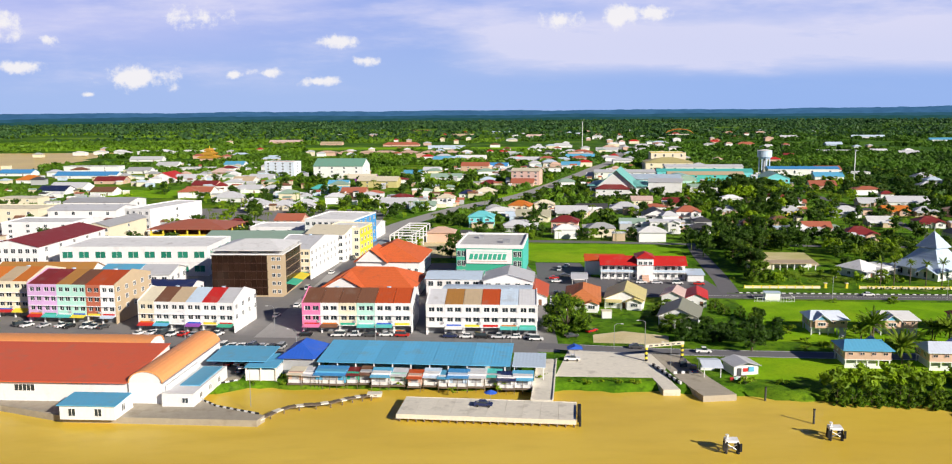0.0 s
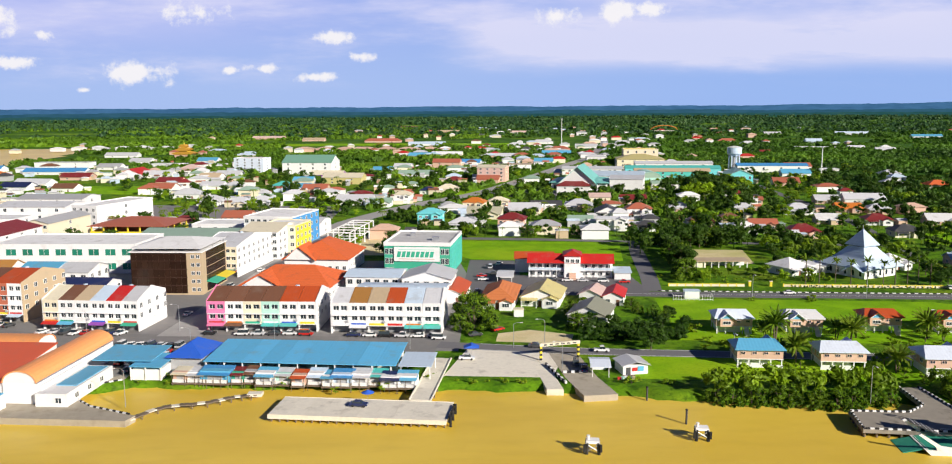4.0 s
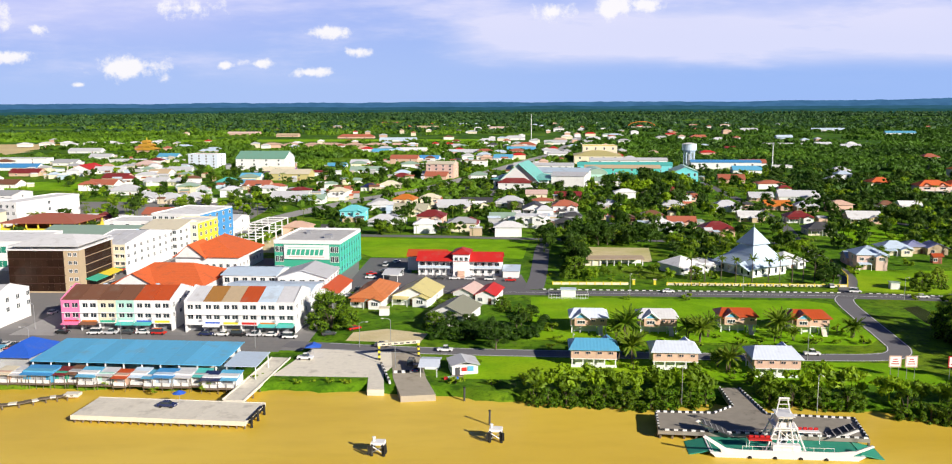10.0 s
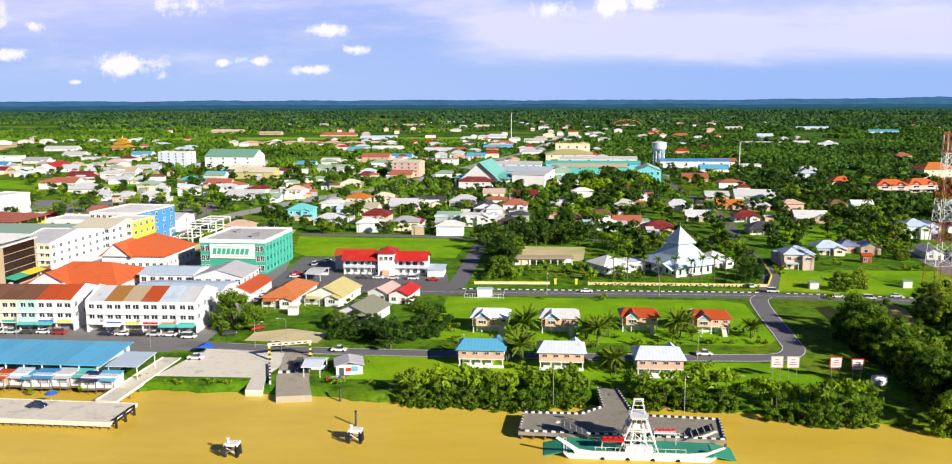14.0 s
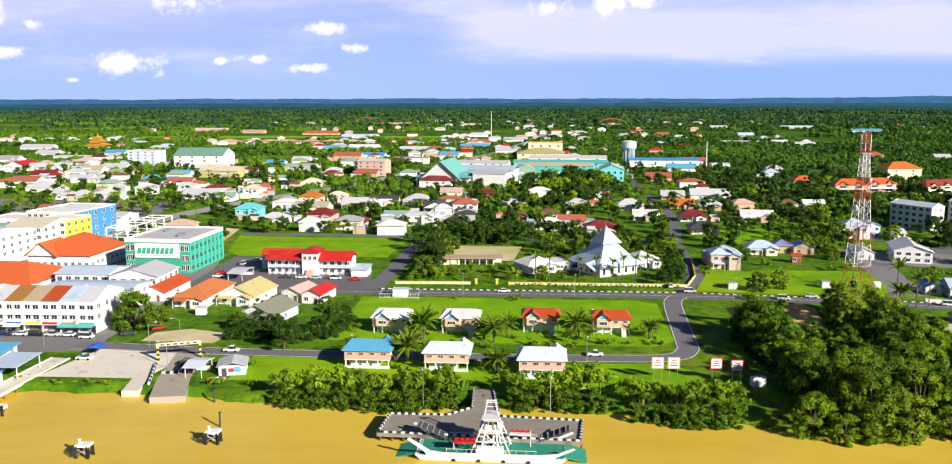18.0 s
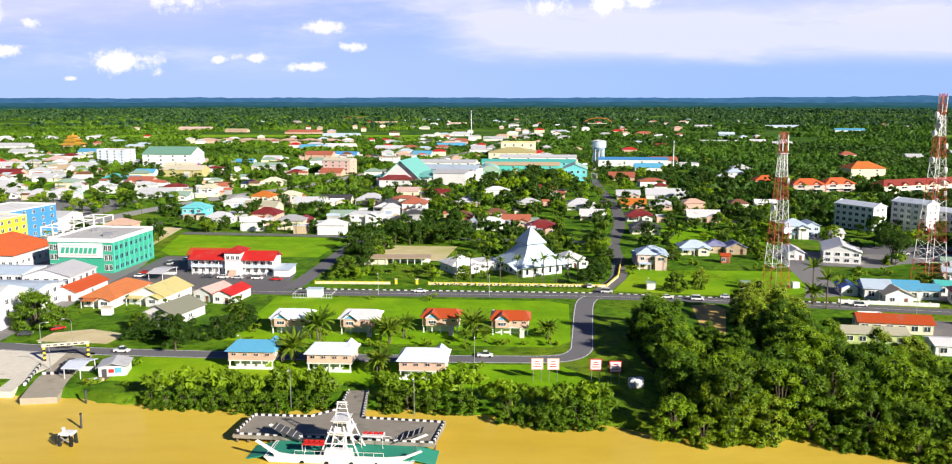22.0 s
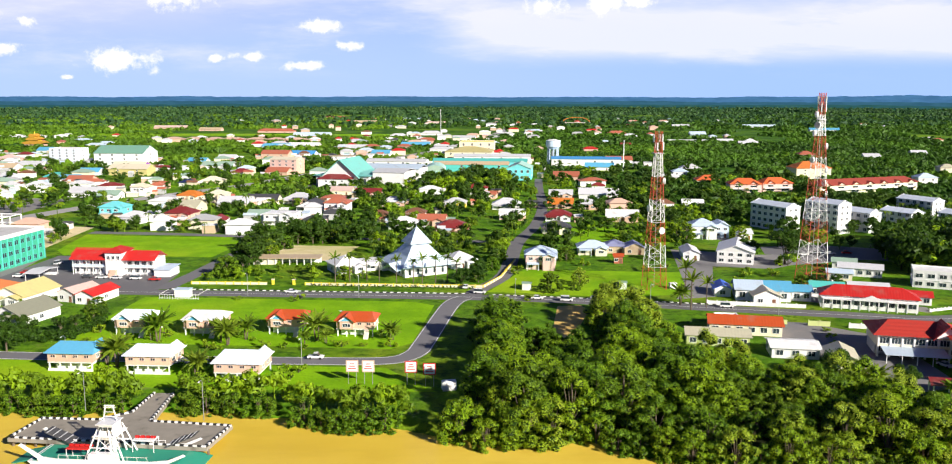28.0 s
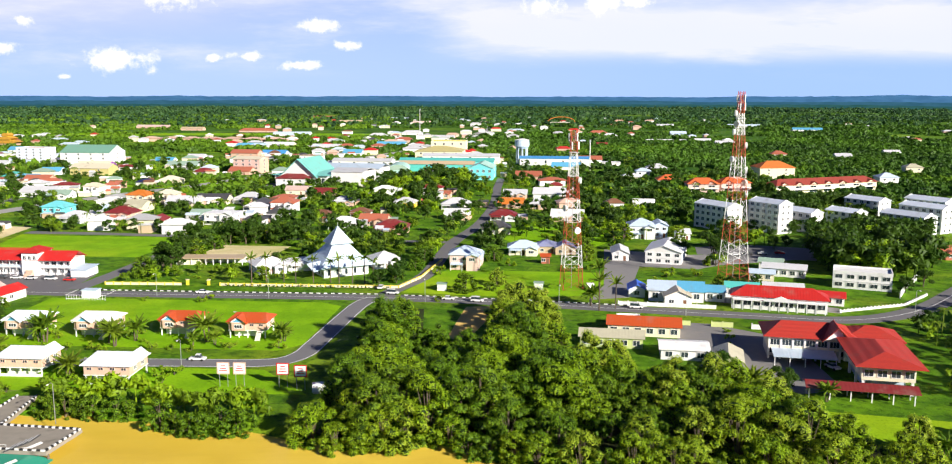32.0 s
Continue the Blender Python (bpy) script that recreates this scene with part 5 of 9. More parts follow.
def vehicle_ferry():
    t = thing("ferry", 136.0, 170.6, -2.3, -5.5, "white vehicle ferry with green deck and lattice bridge tower", "ferry")
    H = [(-12.0, -0.4), (11.0, -0.4), (13.6, 0.7), (15.2, 1.7), (10, 1.75), (-10, 1.75), (-15.4, 1.9), (-14.0, 0.6)]
    part("hull", Solid().prism(H, -4.4, 4.4, 1), glossy("white"), t)
    part("waterline_band", Solid().prism([(-12.2, -0.3), (11.2, -0.3), (12.4, 0.1), (-13.2, 0.1)], -4.43, 4.43, 1), paint("green"), t, "green band along the waterline")
    part("deck", Solid().box(-14.6, -4.0, 1.75, 14.4, 4.0, 1.9), paint("deck_green"), t, "green painted vehicle deck")
    for s, a in ((-1, -14.8), (1, 14.6)):
        part("ramp", Solid().prism([(a, 1.7), (a + s * 4.6, 0.7), (a + s * 4.6, 0.9), (a, 1.95)], -3.4, 3.4, 1), paint("deck_green"), t, "lowered green loading ramp")
        lift = 3.4 if s < 0 else 2.2
        for sy in (-4.25, 4.25):
            part("ramp_arm", Solid().prism([(a - s * 4.5, 1.6), (a - s * 3.0, 1.5), (a + s * 2.2, 1.7 + lift), (a + s * 1.7, 2.0 + lift)], sy - 0.18, sy + 0.18, 1), glossy("white"), t, "white ramp arm raked upwards")
    for sy in (-4.25, 4.25):
        part("bulwark", Solid().prism([(-13.0, 1.6), (12.6, 1.6), (13.2, 2.9), (9.5, 2.5), (-9.5, 2.5), (-13.6, 3.0)], sy - 0.12, sy + 0.12, 1), glossy("white"), t)
        part("top_rail", Solid().bar((-9, sy, 3.3), (9, sy, 3.3), 0.05, 5), paint("white"), t)
        for i in range(10):
            part("stanchion", Solid().bar((-9 + 2 * i, sy, 2.5), (-9 + 2 * i, sy, 3.3), 0.045, 5), paint("white"), t)
    for s, a in ((-1, -9.5), (1, 9.5)):
        flap = part("ramp_flap", Solid().prism([(a, 2.4), (a + s * 6.2, 5.0), (a + s * 6.2, 5.2), (a, 2.65)], 2.4, 5.6, 1), paint("dark"), t, "dark raised ramp flap")
        for i in range(5):
            f = 0.1 + 0.2 * i
            part("flap_rib", Solid().box(a + s * 6.2 * f - 0.08, 2.4, 2.6 + 2.6 * f, a + s * 6.2 * f + 0.08, 5.6, 2.74 + 2.6 * f), paint("grey"), flap)
    # bridge tower: raked legs, open decks and a small cabin
    for sy in (-3.2, 2.4):
        for x0, x1 in ((-4.2, -1.7), (-2.2, -1.0), (1.6, 0.6), (3.8, 1.3)):
            part("tower_leg", Solid().bar((x0, sy, 1.9), (x1, sy * 0.75, 8.0), 0.19, 6, 0.14), glossy("white"), t)
        for z, f in ((4.4, 0.41), (6.2, 0.70)):
            part("tower_beam", Solid().bar((-4.2 + 2.5 * f, sy * (1 - 0.25 * f), z), (3.8 - 2.5 * f, sy * (1 - 0.25 * f), z), 0.12, 6), glossy("white"), t)
        part("tower_brace", Solid().bar((-3.4, sy, 2.2), (1.6, sy * 0.8, 6.2), 0.08, 5), glossy("white"), t)
        part("tower_brace", Solid().bar((3.0, sy, 2.2), (-1.6, sy * 0.8, 6.2), 0.08, 5), glossy("white"), t)
    part("casing", Solid().box(-3.0, -4.2, 1.6, 2.6, -2.6, 3.6, 0.12), glossy("white"), t, "white engine casing")
    part("stair_trunk", Solid().box(-0.9, -1.6, 1.9, 0.5, 0.6, 6.6, 0.1), glossy("white"), t)
    for z in (2.6, 4.4):
        part("trunk_window", Solid().box(-0.6, -1.66, z, 0.2, -1.5, z + 0.9), GLASS, t)
    part("bridge_deck", Solid().box(-2.6, -2.9, 6.6, 2.2, 2.3, 6.8), glossy("white"), t)
    part("bridge_cabin", Solid().box(-1.7, -2.1, 6.8, 1.3, 1.6, 8.9, 0.12), glossy("white"), t)
    for i in range(3):
        part("bridge_window", Solid().box(-1.5 + i * 0.95, -2.16, 7.7, -0.75 + i * 0.95, -2.0, 8.4), GLASS, t)
    part("bridge_roof", Solid().box(-2.0, -2.5, 8.9, 1.6, 1.9, 9.05), glossy("white"), t)
    for px in (-1.6, 1.2):
        part("mast_leg", Solid().bar((px, 0, 9.0), (px * 0.55 - 0.1, 0, 12.0), 0.13, 6), paint("white"), t)
    for z in (9.9, 10.8, 11.7):
        part("mast_rung", Solid().bar((-1.4, 0, z), (1.1, 0, z), 0.08, 5), paint("white"), t)
    part("radar", Solid().box(-1.2, -0.15, 12.0, 0.9, 0.15, 12.25), paint("white"), t)
    for cx, y0, y1, red in ((-5.4, -3.8, -1.4, 1), (5.6, 1.2, 3.8, 0)):
        part("awning", Solid().box(cx - 2.3, y0, 4.3, cx + 2.3, y1, 4.5, 0.08), paint("red" if red else "white"), t, "red awning" if red else "white awning")
        for px in (cx - 2.2, cx + 2.2):
            for py in (y0 + 0.1, y1 - 0.1):
                part("awning_post", Solid().bar((px, py, 1.9), (px, py, 4.3), 0.07, 5), paint("white"), t)
        for i in range(4):
            part("life_raft", Solid().bar((cx - 2.0 + i * 1.1, (y0 + y1) / 2, 4.75), (cx - 1.2 + i * 1.1, (y0 + y1) / 2, 4.75), 0.30, 8), glossy("red"), t, "red life raft canister")
    for i in range(4):
        part("tyre_fender", Solid().bar((-7.5 + i * 5, -4.6, 0.9), (-7.5 + i * 5, -4.4, 0.9), 0.42, 10), RUBBER, t)
    return t


vehicle_ferry()

# ---- government quarters on the lawn ----
def quarters(x, y, w, d, roof, upper="peach", rz=TOWN, front_gable=True, label=""):
    """Raised timber bungalow: open ground floor on posts, boarded upper floor, broad roof; x, y is the middle of the front."""
    t = thing("bungalow", x, y, 0, rz, label or "raised peach bungalow with a broad %s roof on white posts" % roof, "bungalow", "government quarters")
    part("ground_wall", Solid().box(-w / 2 + 0.8, 2.2, 0, w / 2 - 3.0, d - 0.4, 2.3), paint("white"), t)
    for i in range(5):
        for py in (0.25, d - 0.25):
            block("post", paint("white"), t, -w / 2 + 0.3 + i * (w - 0.6) / 4, py, 0, 0.3, 0.3, 2.3)
    part("floor_slab", Solid().box(-w / 2 - 0.1, -0.1, 2.25, w / 2 + 0.1, d + 0.1, 2.43), paint("white"), t)
    body = Solid().box(-w / 2, 0, 2.43, w / 2, d, 4.9)
    part("wall", body, paint(upper), t, "peach boarded wall")
    part("roof", hip(w, d, d * 0.20, 0.7, x0=-w / 2, z0=4.85, ridge=w * 0.8), roofing(roof), t)
    if front_gable:
        g = Solid().prism([(-w * 0.44, 4.9), (0, 4.9), (-w * 0.22, 6.65)], -1.0, d * 0.45, 1)
        part("gable_front", g, paint("white"), t)
        part("gable_infill", Solid().prism([(-w * 0.36, 5.05), (-w * 0.08, 5.05), (-w * 0.22, 6.1)], -1.06, -0.98, 1), paint("sky"), t, "blue louvred infill")
        part("bay", Solid().box(-w * 0.40, -0.85, 2.43, -w * 0.04, 0.0, 4.9), paint(upper), t)
        window(t, -w * 0.22, -0.85, 3.2, 2.2, 0.9, mullions=2)
        part("gable_roof", gable(w * 0.44, d * 0.5, 1.75, 0.45, 0.16, "y", -w * 0.44, -1.3, 4.92), roofing(roof), t)
    else:
        part("gable_roof", gable(w * 0.34, d * 0.55, 1.5, 0.4, 0.16, "y", w * 0.16, d * 0.5, 4.92), roofing(roof), t)
        part("gable_rear", Solid().prism([(w * 0.17, 4.9), (w * 0.49, 4.9), (w * 0.33, 6.35)], d * 0.55, d * 1.04, 1), paint("white"), t)
        part("yard_wall", Solid().box(-w / 2, -0.05, 0, w / 2, 0.12, 0.75), paint("white"), t)
    for i in range(4):
        window(t, -w / 2 + (i + 0.5) * w / 4, 0, 3.7, 1.1, 0.6, frame="blush", split=True)
    FOOT.append((x, y + d / 2, w * 0.62))
    for side, sx in (("E", w / 2), ("W", -w / 2)):
        for f in (0.3, 0.7):
            window(t, sx, d * f, 3.2, 1.4, 1.0, side)
    steps = [(-2.7, 0.0)]
    for i in range(8):
        steps += [(-2.7 + 0.33 * i, 0.30 * (i + 1)), (-2.37 + 0.33 * i, 0.30 * (i + 1))]
    steps += [(-0.06, 2.0), (-2.3, 0.0)]
    if front_gable:
        part("stair", Solid().prism(steps, w / 2 - 2.6, w / 2 - 1.2, 0), CONCRETE, t)
    return t


for x, y, w, d, roof in ((104.6, 222.5, 12.0, 9, "sky"), (125.6, 219.6, 11.6, 9, "frost"), (150.0, 213.0, 11.6, 10, "frost")):
    quarters(x, y, w, d, roof, front_gable=False)
for x, y, w, d, roof in ((108.0, 256.5, 10.8, 9, "frost"), (129.0, 255.4, 11.0, 9, "white"), (153.6, 256.4, 10.8, 8.5, "rust"), (174.6, 253.6, 11.0, 8.5, "rust")):
    quarters(x, y, w, d, roof)

# ---- notice boards by the river ----
for x, y, edge in ((179.0, 211.0, "peach"), (183.0, 210.8, "peach"), (193.6, 210.2, "red"), (198.2, 208.4, "red")):
    k = thing("notice_board", x, y, 0, -2, "white river notice board with a %s border on two legs" % edge, "sign", "river notice boards")
    for sx in (-1.0, 1.0):
        part("leg", Solid().bar((sx, 0.1, -0.5), (sx, 0.1, 3.2), 0.08), STEEL, k)
    part("panel", Solid().box(-1.55, -0.05, 3.2, 1.55, 0.08, 6.2), paint(edge), k)
    part("face", Solid().box(-1.3, -0.09, 3.45, 1.3, -0.05, 5.95), paint("white"), k)
    for i in range(3):
        block("text_bar", paint("red"), k, 0, -0.1, 4.0 + i * 0.6, 1.9 - 0.4 * i, 0.02, 0.22)
k = thing("tank", 203.0, 206.5, 0, 10, "small white water tank beside the notice boards", "tank")
part("body", Solid().box(-1.8, -0.9, 0.4, 1.8, 0.9, 2.4, 0.1), paint("white"), k)
part("stand", Solid().box(-1.6, -0.8, 0, 1.6, 0.8, 0.4), CONCRETE, k)

# ---- town centre ----
def hotel():
    t = thing("hotel", -99.6, 318.4, 0, -3, "five-storey hotel clad in bronze glass with a tan corner", "hotel")
    part("wall", Solid().box(0, 0, 0, 27, 27, 16), paint("tan"), t)
    for k in range(5):
        z = 0.6 + k * 3.1
        for i in range(10):
            block("glass_panel", BRONZE, t, 1.1 + i * 2.12, -0.05, z, 2.04, 0.14, 2.85)
        for j in range(10):
            block("glass_panel", BRONZE, t, 27.05, 5.6 + j * 2.1, z, 0.14, 2.0, 2.85)
        for i in (0, 1):
            window(t, 23.6 + i * 2.0, 0, z + 0.9, 1.2, 1.2)
        block("spandrel_band", paint("maroon_dark"), t, 10.8, -0.1, z + 2.86, 21.4, 0.2, 0.22)
    part("parapet", Solid().box(-0.4, -0.4, 16, 27.4, 0.1, 16.5).box(-0.4, 26.9, 16, 27.4, 27.4, 16.5).box(-0.4, 0.1, 16, 0.1, 26.9, 16.5).box(26.9, 0.1, 16, 27.4, 26.9, 16.5), paint("white"), t)
    part("roof_deck", Solid().box(0.1, 0.1, 15.9, 26.9, 26.9, 16.2), surface("flat_white", COLORS["white"], rough=0.85, vary=0.3, grain=0.4, dirt_amount=0.4), t, "pale flat roof")
    part("sheet_roof", hip(25.4, 25.4, 2.6, 0.9, 0.15, 0.8, 0.8, 17.5, ridge=9), roofing("white"), t, "broad white sheet roof on open posts")
    for px in (0.6, 9.2, 17.8, 26.4):
        for py in (0.4, 13.5, 26.4):
            block("roof_post", STEEL, t, px, py, 16.2, 0.18, 0.18, 1.4)
    part("awning", Solid().prism([(27, 4.4), (31, 3.6), (31, 3.8), (27, 4.7)], 4, 14, 1), surface("canvas_green", COLORS["green"], rough=0.8), t, "green shop awning")
    part("awning", Solid().prism([(27, 4.4), (31, 3.6), (31, 3.8), (27, 4.7)], 14.3, 26, 1), surface("canvas_yellow", COLORS["yellow"], rough=0.8), t, "yellow shop awning")


hotel()


def supermarket():
    t = thing("supermarket", -8.2, 351.5, 0, -7, "large green supermarket block with a white sign panel", "supermarket")
    part("wall", Solid().box(0, 0, 0, 27.5, 34, 13.2), paint("green"), t)
    part("parapet", Solid().box(-0.2, -0.2, 12.6, 27.7, 0.3, 14.2).box(-0.2, 33.7, 12.6, 27.7, 34.2, 14.2).box(-0.2, 0.3, 12.6, 0.3, 33.7, 14.2).box(27.2, 0.3, 12.6, 27.7, 33.7, 14.2), paint("white"), t)
    part("roof", Solid().box(0.3, 0.3, 13.2, 27.2, 33.7, 13.5), surface("flat_roof_felt", (0.55, 0.54, 0.53), rough=0.85, vary=0.4, grain=0.4, dirt_amount=0.4), t)
    part("sign_panel", Solid().box(4.2, -0.55, 6.3, 23.2, -0.2, 12.2), paint("white"), t, "big white sign panel")
    for i in range(8):
        x0 = 5.3 + i * 1.95
        part("sign_mark", Solid().prism([(x0, 8.0), (x0 + 1.45, 8.0), (x0 + 2.0, 10.4), (x0 + 0.55, 10.4)], -0.62, -0.54, 1), paint("green"), t, "plain green slanted mark")
    block("sign_strip", paint("blush"), t, 13.6, -0.58, 7.1, 15.0, 0.06, 0.35)
    block("sign_strip", paint("mint"), t, 13.6, -0.58, 11.0, 15.0, 0.06, 0.3)
    for k in range(3):
        z = 1.2 + k * 4.0
        for x in (1.1, 3.0, 24.4, 26.2):
            window(t, x, 0, z, 1.4, 2.2)
        for j in range(8):
            window(t, 27.5, 2.4 + j * 4.0, z, 2.4, 1.8, "E", GLASS, "teal")
    for j in range(9):
        block("fin", paint("teal"), t, 27.6, 0.5 + j * 4.1, 0.5, 0.5, 0.4, 12.0)
    block("rooftop_unit", STEEL, t, 20, 10, 13.5, 3, 2, 1.6), block("rooftop_unit", STEEL, t, 8, 22, 13.5, 2, 2, 1.4)


supermarket()


def red_hall(x, y, w, d, h, rise, rz, label, roof="rust"):
    t = thing("market_building", x, y, 0, rz, label, "hall")
    part("wall", Solid().box(0, 0, 0, w, d, h), paint("white"), t)
    part("roof", hip(w, d, rise, 0.9, z0=h, ridge=w * 0.45), tiles("hall_red"), t)
    part("gable_front", Solid().prism([(0.4, h), (w * 0.46, h), (w * 0.23, h + rise * 0.8)], -1.2, d * 0.4, 1), paint("white"), t)
    part("gable_roof", gable(w * 0.5, d * 0.5, rise * 0.82, 0.5, 0.18, "y", -0.1, -1.6, h + 0.02), tiles("hall_red"), t)
    n = int(w / 3)
    for i in range(n):
        window(t, (i + 0.5) * w / n, 0, h * 0.35, 1.3, 1.4)
    for side, sx in (("E", w), ("W", 0)):
        for j in range(int(d / 4)):
            window(t, sx, 2 + j * 4, h * 0.35, 1.3, 1.4, side)
    return t


red_hall(-56, 306, 33, 28, 5.5, 5.5, -6, "low white hall with a wide orange-red tiled roof")
red_hall(-50.5, 356, 27, 30, 6.5, 6.5, -6, "white market hall with a tall red hipped roof")
shop_row(-84.5, 352, 16, 40, 4, ["white", "white", "cream"], ["silver"], ["brick", "", "red"], rz=-8, floor_h=3.1, label="white four-storey shop block with a grey roof")
office(-78.5, 394, 18, 26, 13, 4, "white", "cream", -10, "gable", label="white shop block with a pale gabled roof")
office(-72, 404, 17.5, 20, 14, 4, "cream", "white", -10, label="cream four-storey shop block with a bright yellow side", east="yellow")
office(-86, 428, 26, 34, 15, 4, "white", "white", -12, label="white block with a blue glazed side", east="blue")
office(-178, 362, 64, 31, 12, 2, "white", "white", -2, glass=GREENGLASS, win_w=4.4, gap=6.2, label="long white civic block with tall green windows")
office(-184, 320, 37, 18, 8, 2, "white", "ochre", -3, "gable", rise=4, label="low hall under a rusty brown gabled roof")
office(-143, 318, 14, 20, 8.6, 2, "white", "sky", -4, "gable", rise=2.5, label="white shop building with a blue sheet roof")
office(-128, 320, 12, 16, 8.6, 2, "white", "silver", -4, "gable", rise=2.2, label="white shop building with a grey gabled roof")
office(-120, 300, 18, 14, 7, 2, "white", "navy", -4, "gable", rise=2, label="small block under a dark blue roof")
k = thing("open_hall", -171, 446, 0, -4, "yellow hall with an open upper storey under a dark red roof", "hall")
part("wall", Solid().box(0, 0, 0, 40, 30, 4.6), paint("yellow"), k)
part("parapet", Solid().box(-0.2, -0.2, 4.6, 40.2, 0.1, 5.7).box(39.9, 0.1, 4.6, 40.2, 30, 5.7).box(-0.2, 0.1, 4.6, 0.1, 30, 5.7), paint("yellow"), k)
part("inner_wall", Solid().box(4, 9, 4.6, 36, 29.5, 8.5), paint("brown"), k)
part("roof", hip(40, 30, 3.4, 1.2, z0=8.4), roofing("brick"), k)
for i in range(7):
    block("post", paint("yellow"), k, 0.5 + i * 6.5, 0.3, 4.6, 0.6, 0.6, 3.9)
for i in range(4):
    block("post", paint("yellow"), k, 39.5, 5 + i * 8, 4.6, 0.6, 0.6, 3.9)
for i in range(6):
    window(k, 4 + i * 6.4, 0, 1.2, 3.0, 1.8)
FOOT.append((-151, 461, 24))
office(-209, 508, 18, 50, 12, 3, "white", "white", -18, label="long white three-storey block with ribbon windows")
office(-215, 368, 26, 58, 12, 3, "white", "maroon", -4, "gable_y", rise=3, label="long white shop block with a maroon roof", east="white")
office(-203, 440, 14, 40, 11, 3, "cream", "grey", -6, "gable_y", rise=2, label="cream three-storey shop block")
office(-330, 545, 52, 30, 8, 2, "cream", "cream", -3, label="cream two-storey shop row")
office(-268, 534, 44, 26, 9, 2, "white", "silver", -3, "gable", rise=2, label="white shophouses with silver roofs")
office(-280, 580, 46, 26, 9, 2, "white", "grey", -3, "gable", rise=2, label="white shophouses with grey roofs")
office(-262, 470, 40, 24, 9, 3, "white", "white", -3, label="white three-storey shop block")
office(-300, 420, 44, 30, 10, 3, "white", "brown", -3, "gable", rise=3, label="white three-storey shop row with brown roof")
office(-260, 350, 36, 30, 11, 3, "white", "silver", -3, "gable", rise=2.5, label="white shop row with grey roof")
office(-130, 400, 46, 34, 9, 2, "white", "sage", -4, "gable", rise=2.5, label="broad hall with a faded green roof")
office(-78, 466, 24, 20, 7, 2, "white", "silver", -8, "gable", rise=2, label="white two-storey shop with silver roof")
office(-120, 452, 34, 20, 8, 2, "white", "white", -6, label="flat white two-storey shop block")
office(-118, 500, 16, 14, 6, 2, "peach", "brick", -6, "gable", rise=3, label="old temple hall with a red tiled roof")

# annexe behind the white shop row, and the steel frame
office(-18.5, 312, 20, 16, 7.6, 2, "white", "ice", -5, "gable", rise=1.2, label="white annexe with a pale blue sheet roof")
office(2.5, 308, 18, 18, 7.4, 2, "white", "silver", -5, "gable_y", rise=2.6, label="white annexe with a steep silver roof")
office(-12, 284, 30, 22, 6.5, 2, "white", "ice", -5, "gable", rise=1.5, label="low white rear wing with a pale sheet roof")
house(20.5, 300, 9, 22, "white", "rust", 1, "gable_y", -6, label="narrow white shed with a rusty red roof")


def steel_frame():
    t = thing("steel_frame", -42, 415, 0, -8, "unfinished white two-storey concrete building frame on a bare plot", "frame")
    for i in range(6):
        for px in (0, 11):
            block("column", paint("white"), t, px, i * 9, 0, 0.5, 0.5, 9)
        part("cross_beam", Solid().box(0, i * 9 - 0.2, 8.7, 11, i * 9 + 0.2, 9.2).box(0, i * 9 - 0.2, 4.3, 11, i * 9 + 0.2, 4.7), paint("white"), t)
    for z in (4.5, 9.0):
        for px in (0, 11):
            part("beam", Solid().box(px - 0.2, 0, z - 0.2, px + 0.2, 45, z + 0.2), paint("white"), t)
    return t


steel_frame()

# ---- school, old houses by the lane ----
def school():
    t = thing("school_building", 51, 345.5, 0, -5.5, "white two-storey school with verandas under a bright red roof", "school")
    part("wall", Solid().box(0, 1.8, 0, 34, 10, 6.6), paint("white"), t)
    part("roof", gable(34, 11, 2.6, 0.6, 0.2, "x", 0, -0.6, 6.5), roofing("red"), t)
    part("veranda_floor", Solid().box(0, 0, 3.1, 34, 1.8, 3.3), paint("white"), t)
    for i in range(13):
        block("post", paint("white"), t, 0.3 + i * 2.78, 0.15, 0, 0.22, 0.22, 6.5)
    part("railing", Solid().box(0, 0.02, 3.3, 34, 0.1, 4.2), paint("ice"), t)
    for k in (0.9, 4.0):
        for i in range(11):
            if i not in (5, 6):
                window(t, 1.6 + i * 3.05, 1.8, k, 1.7, 1.3, mullions=2)
    part("centre_block", Solid().box(14.5, -1.2, 0, 21, 9, 9.2), paint("white"), t)
    part("centre_roof", hip(6.5, 10.2, 1.8, 0.7, x0=14.5, y0=-1.2, z0=9.2), roofing("red"), t)
    for x in (15.8, 17.8, 19.8):
        window(t, x, -1.2, 6.6, 1.2, 1.3)
    part("stair", Solid().box(16.4, -4.6, 0, 19.2, -1.2, 0.6).box(16.4, -3.4, 0.6, 19.2, -1.2, 1.4).box(16.4, -2.2, 1.4, 19.2, -1.2, 2.4), paint("peach"), t)
    part("rear_roof", gable(16, 9, 2.0, 0.5, 0.2, "x", -6, 11, 6.0), roofing("rust"), t)
    part("rear_wall", Solid().box(-6, 11, 0, 10, 20, 6.0), paint("white"), t)
    part("side_shed", Solid().box(34.6, -2, 0, 41, 7, 2.8), paint("white"), t)
    part("side_shed_roof", Solid().prism([(-2.5, 2.8), (7.4, 3.5), (7.4, 3.65), (-2.5, 2.95)], 34.3, 41.5, 0), roofing("ice"), t)
    return t


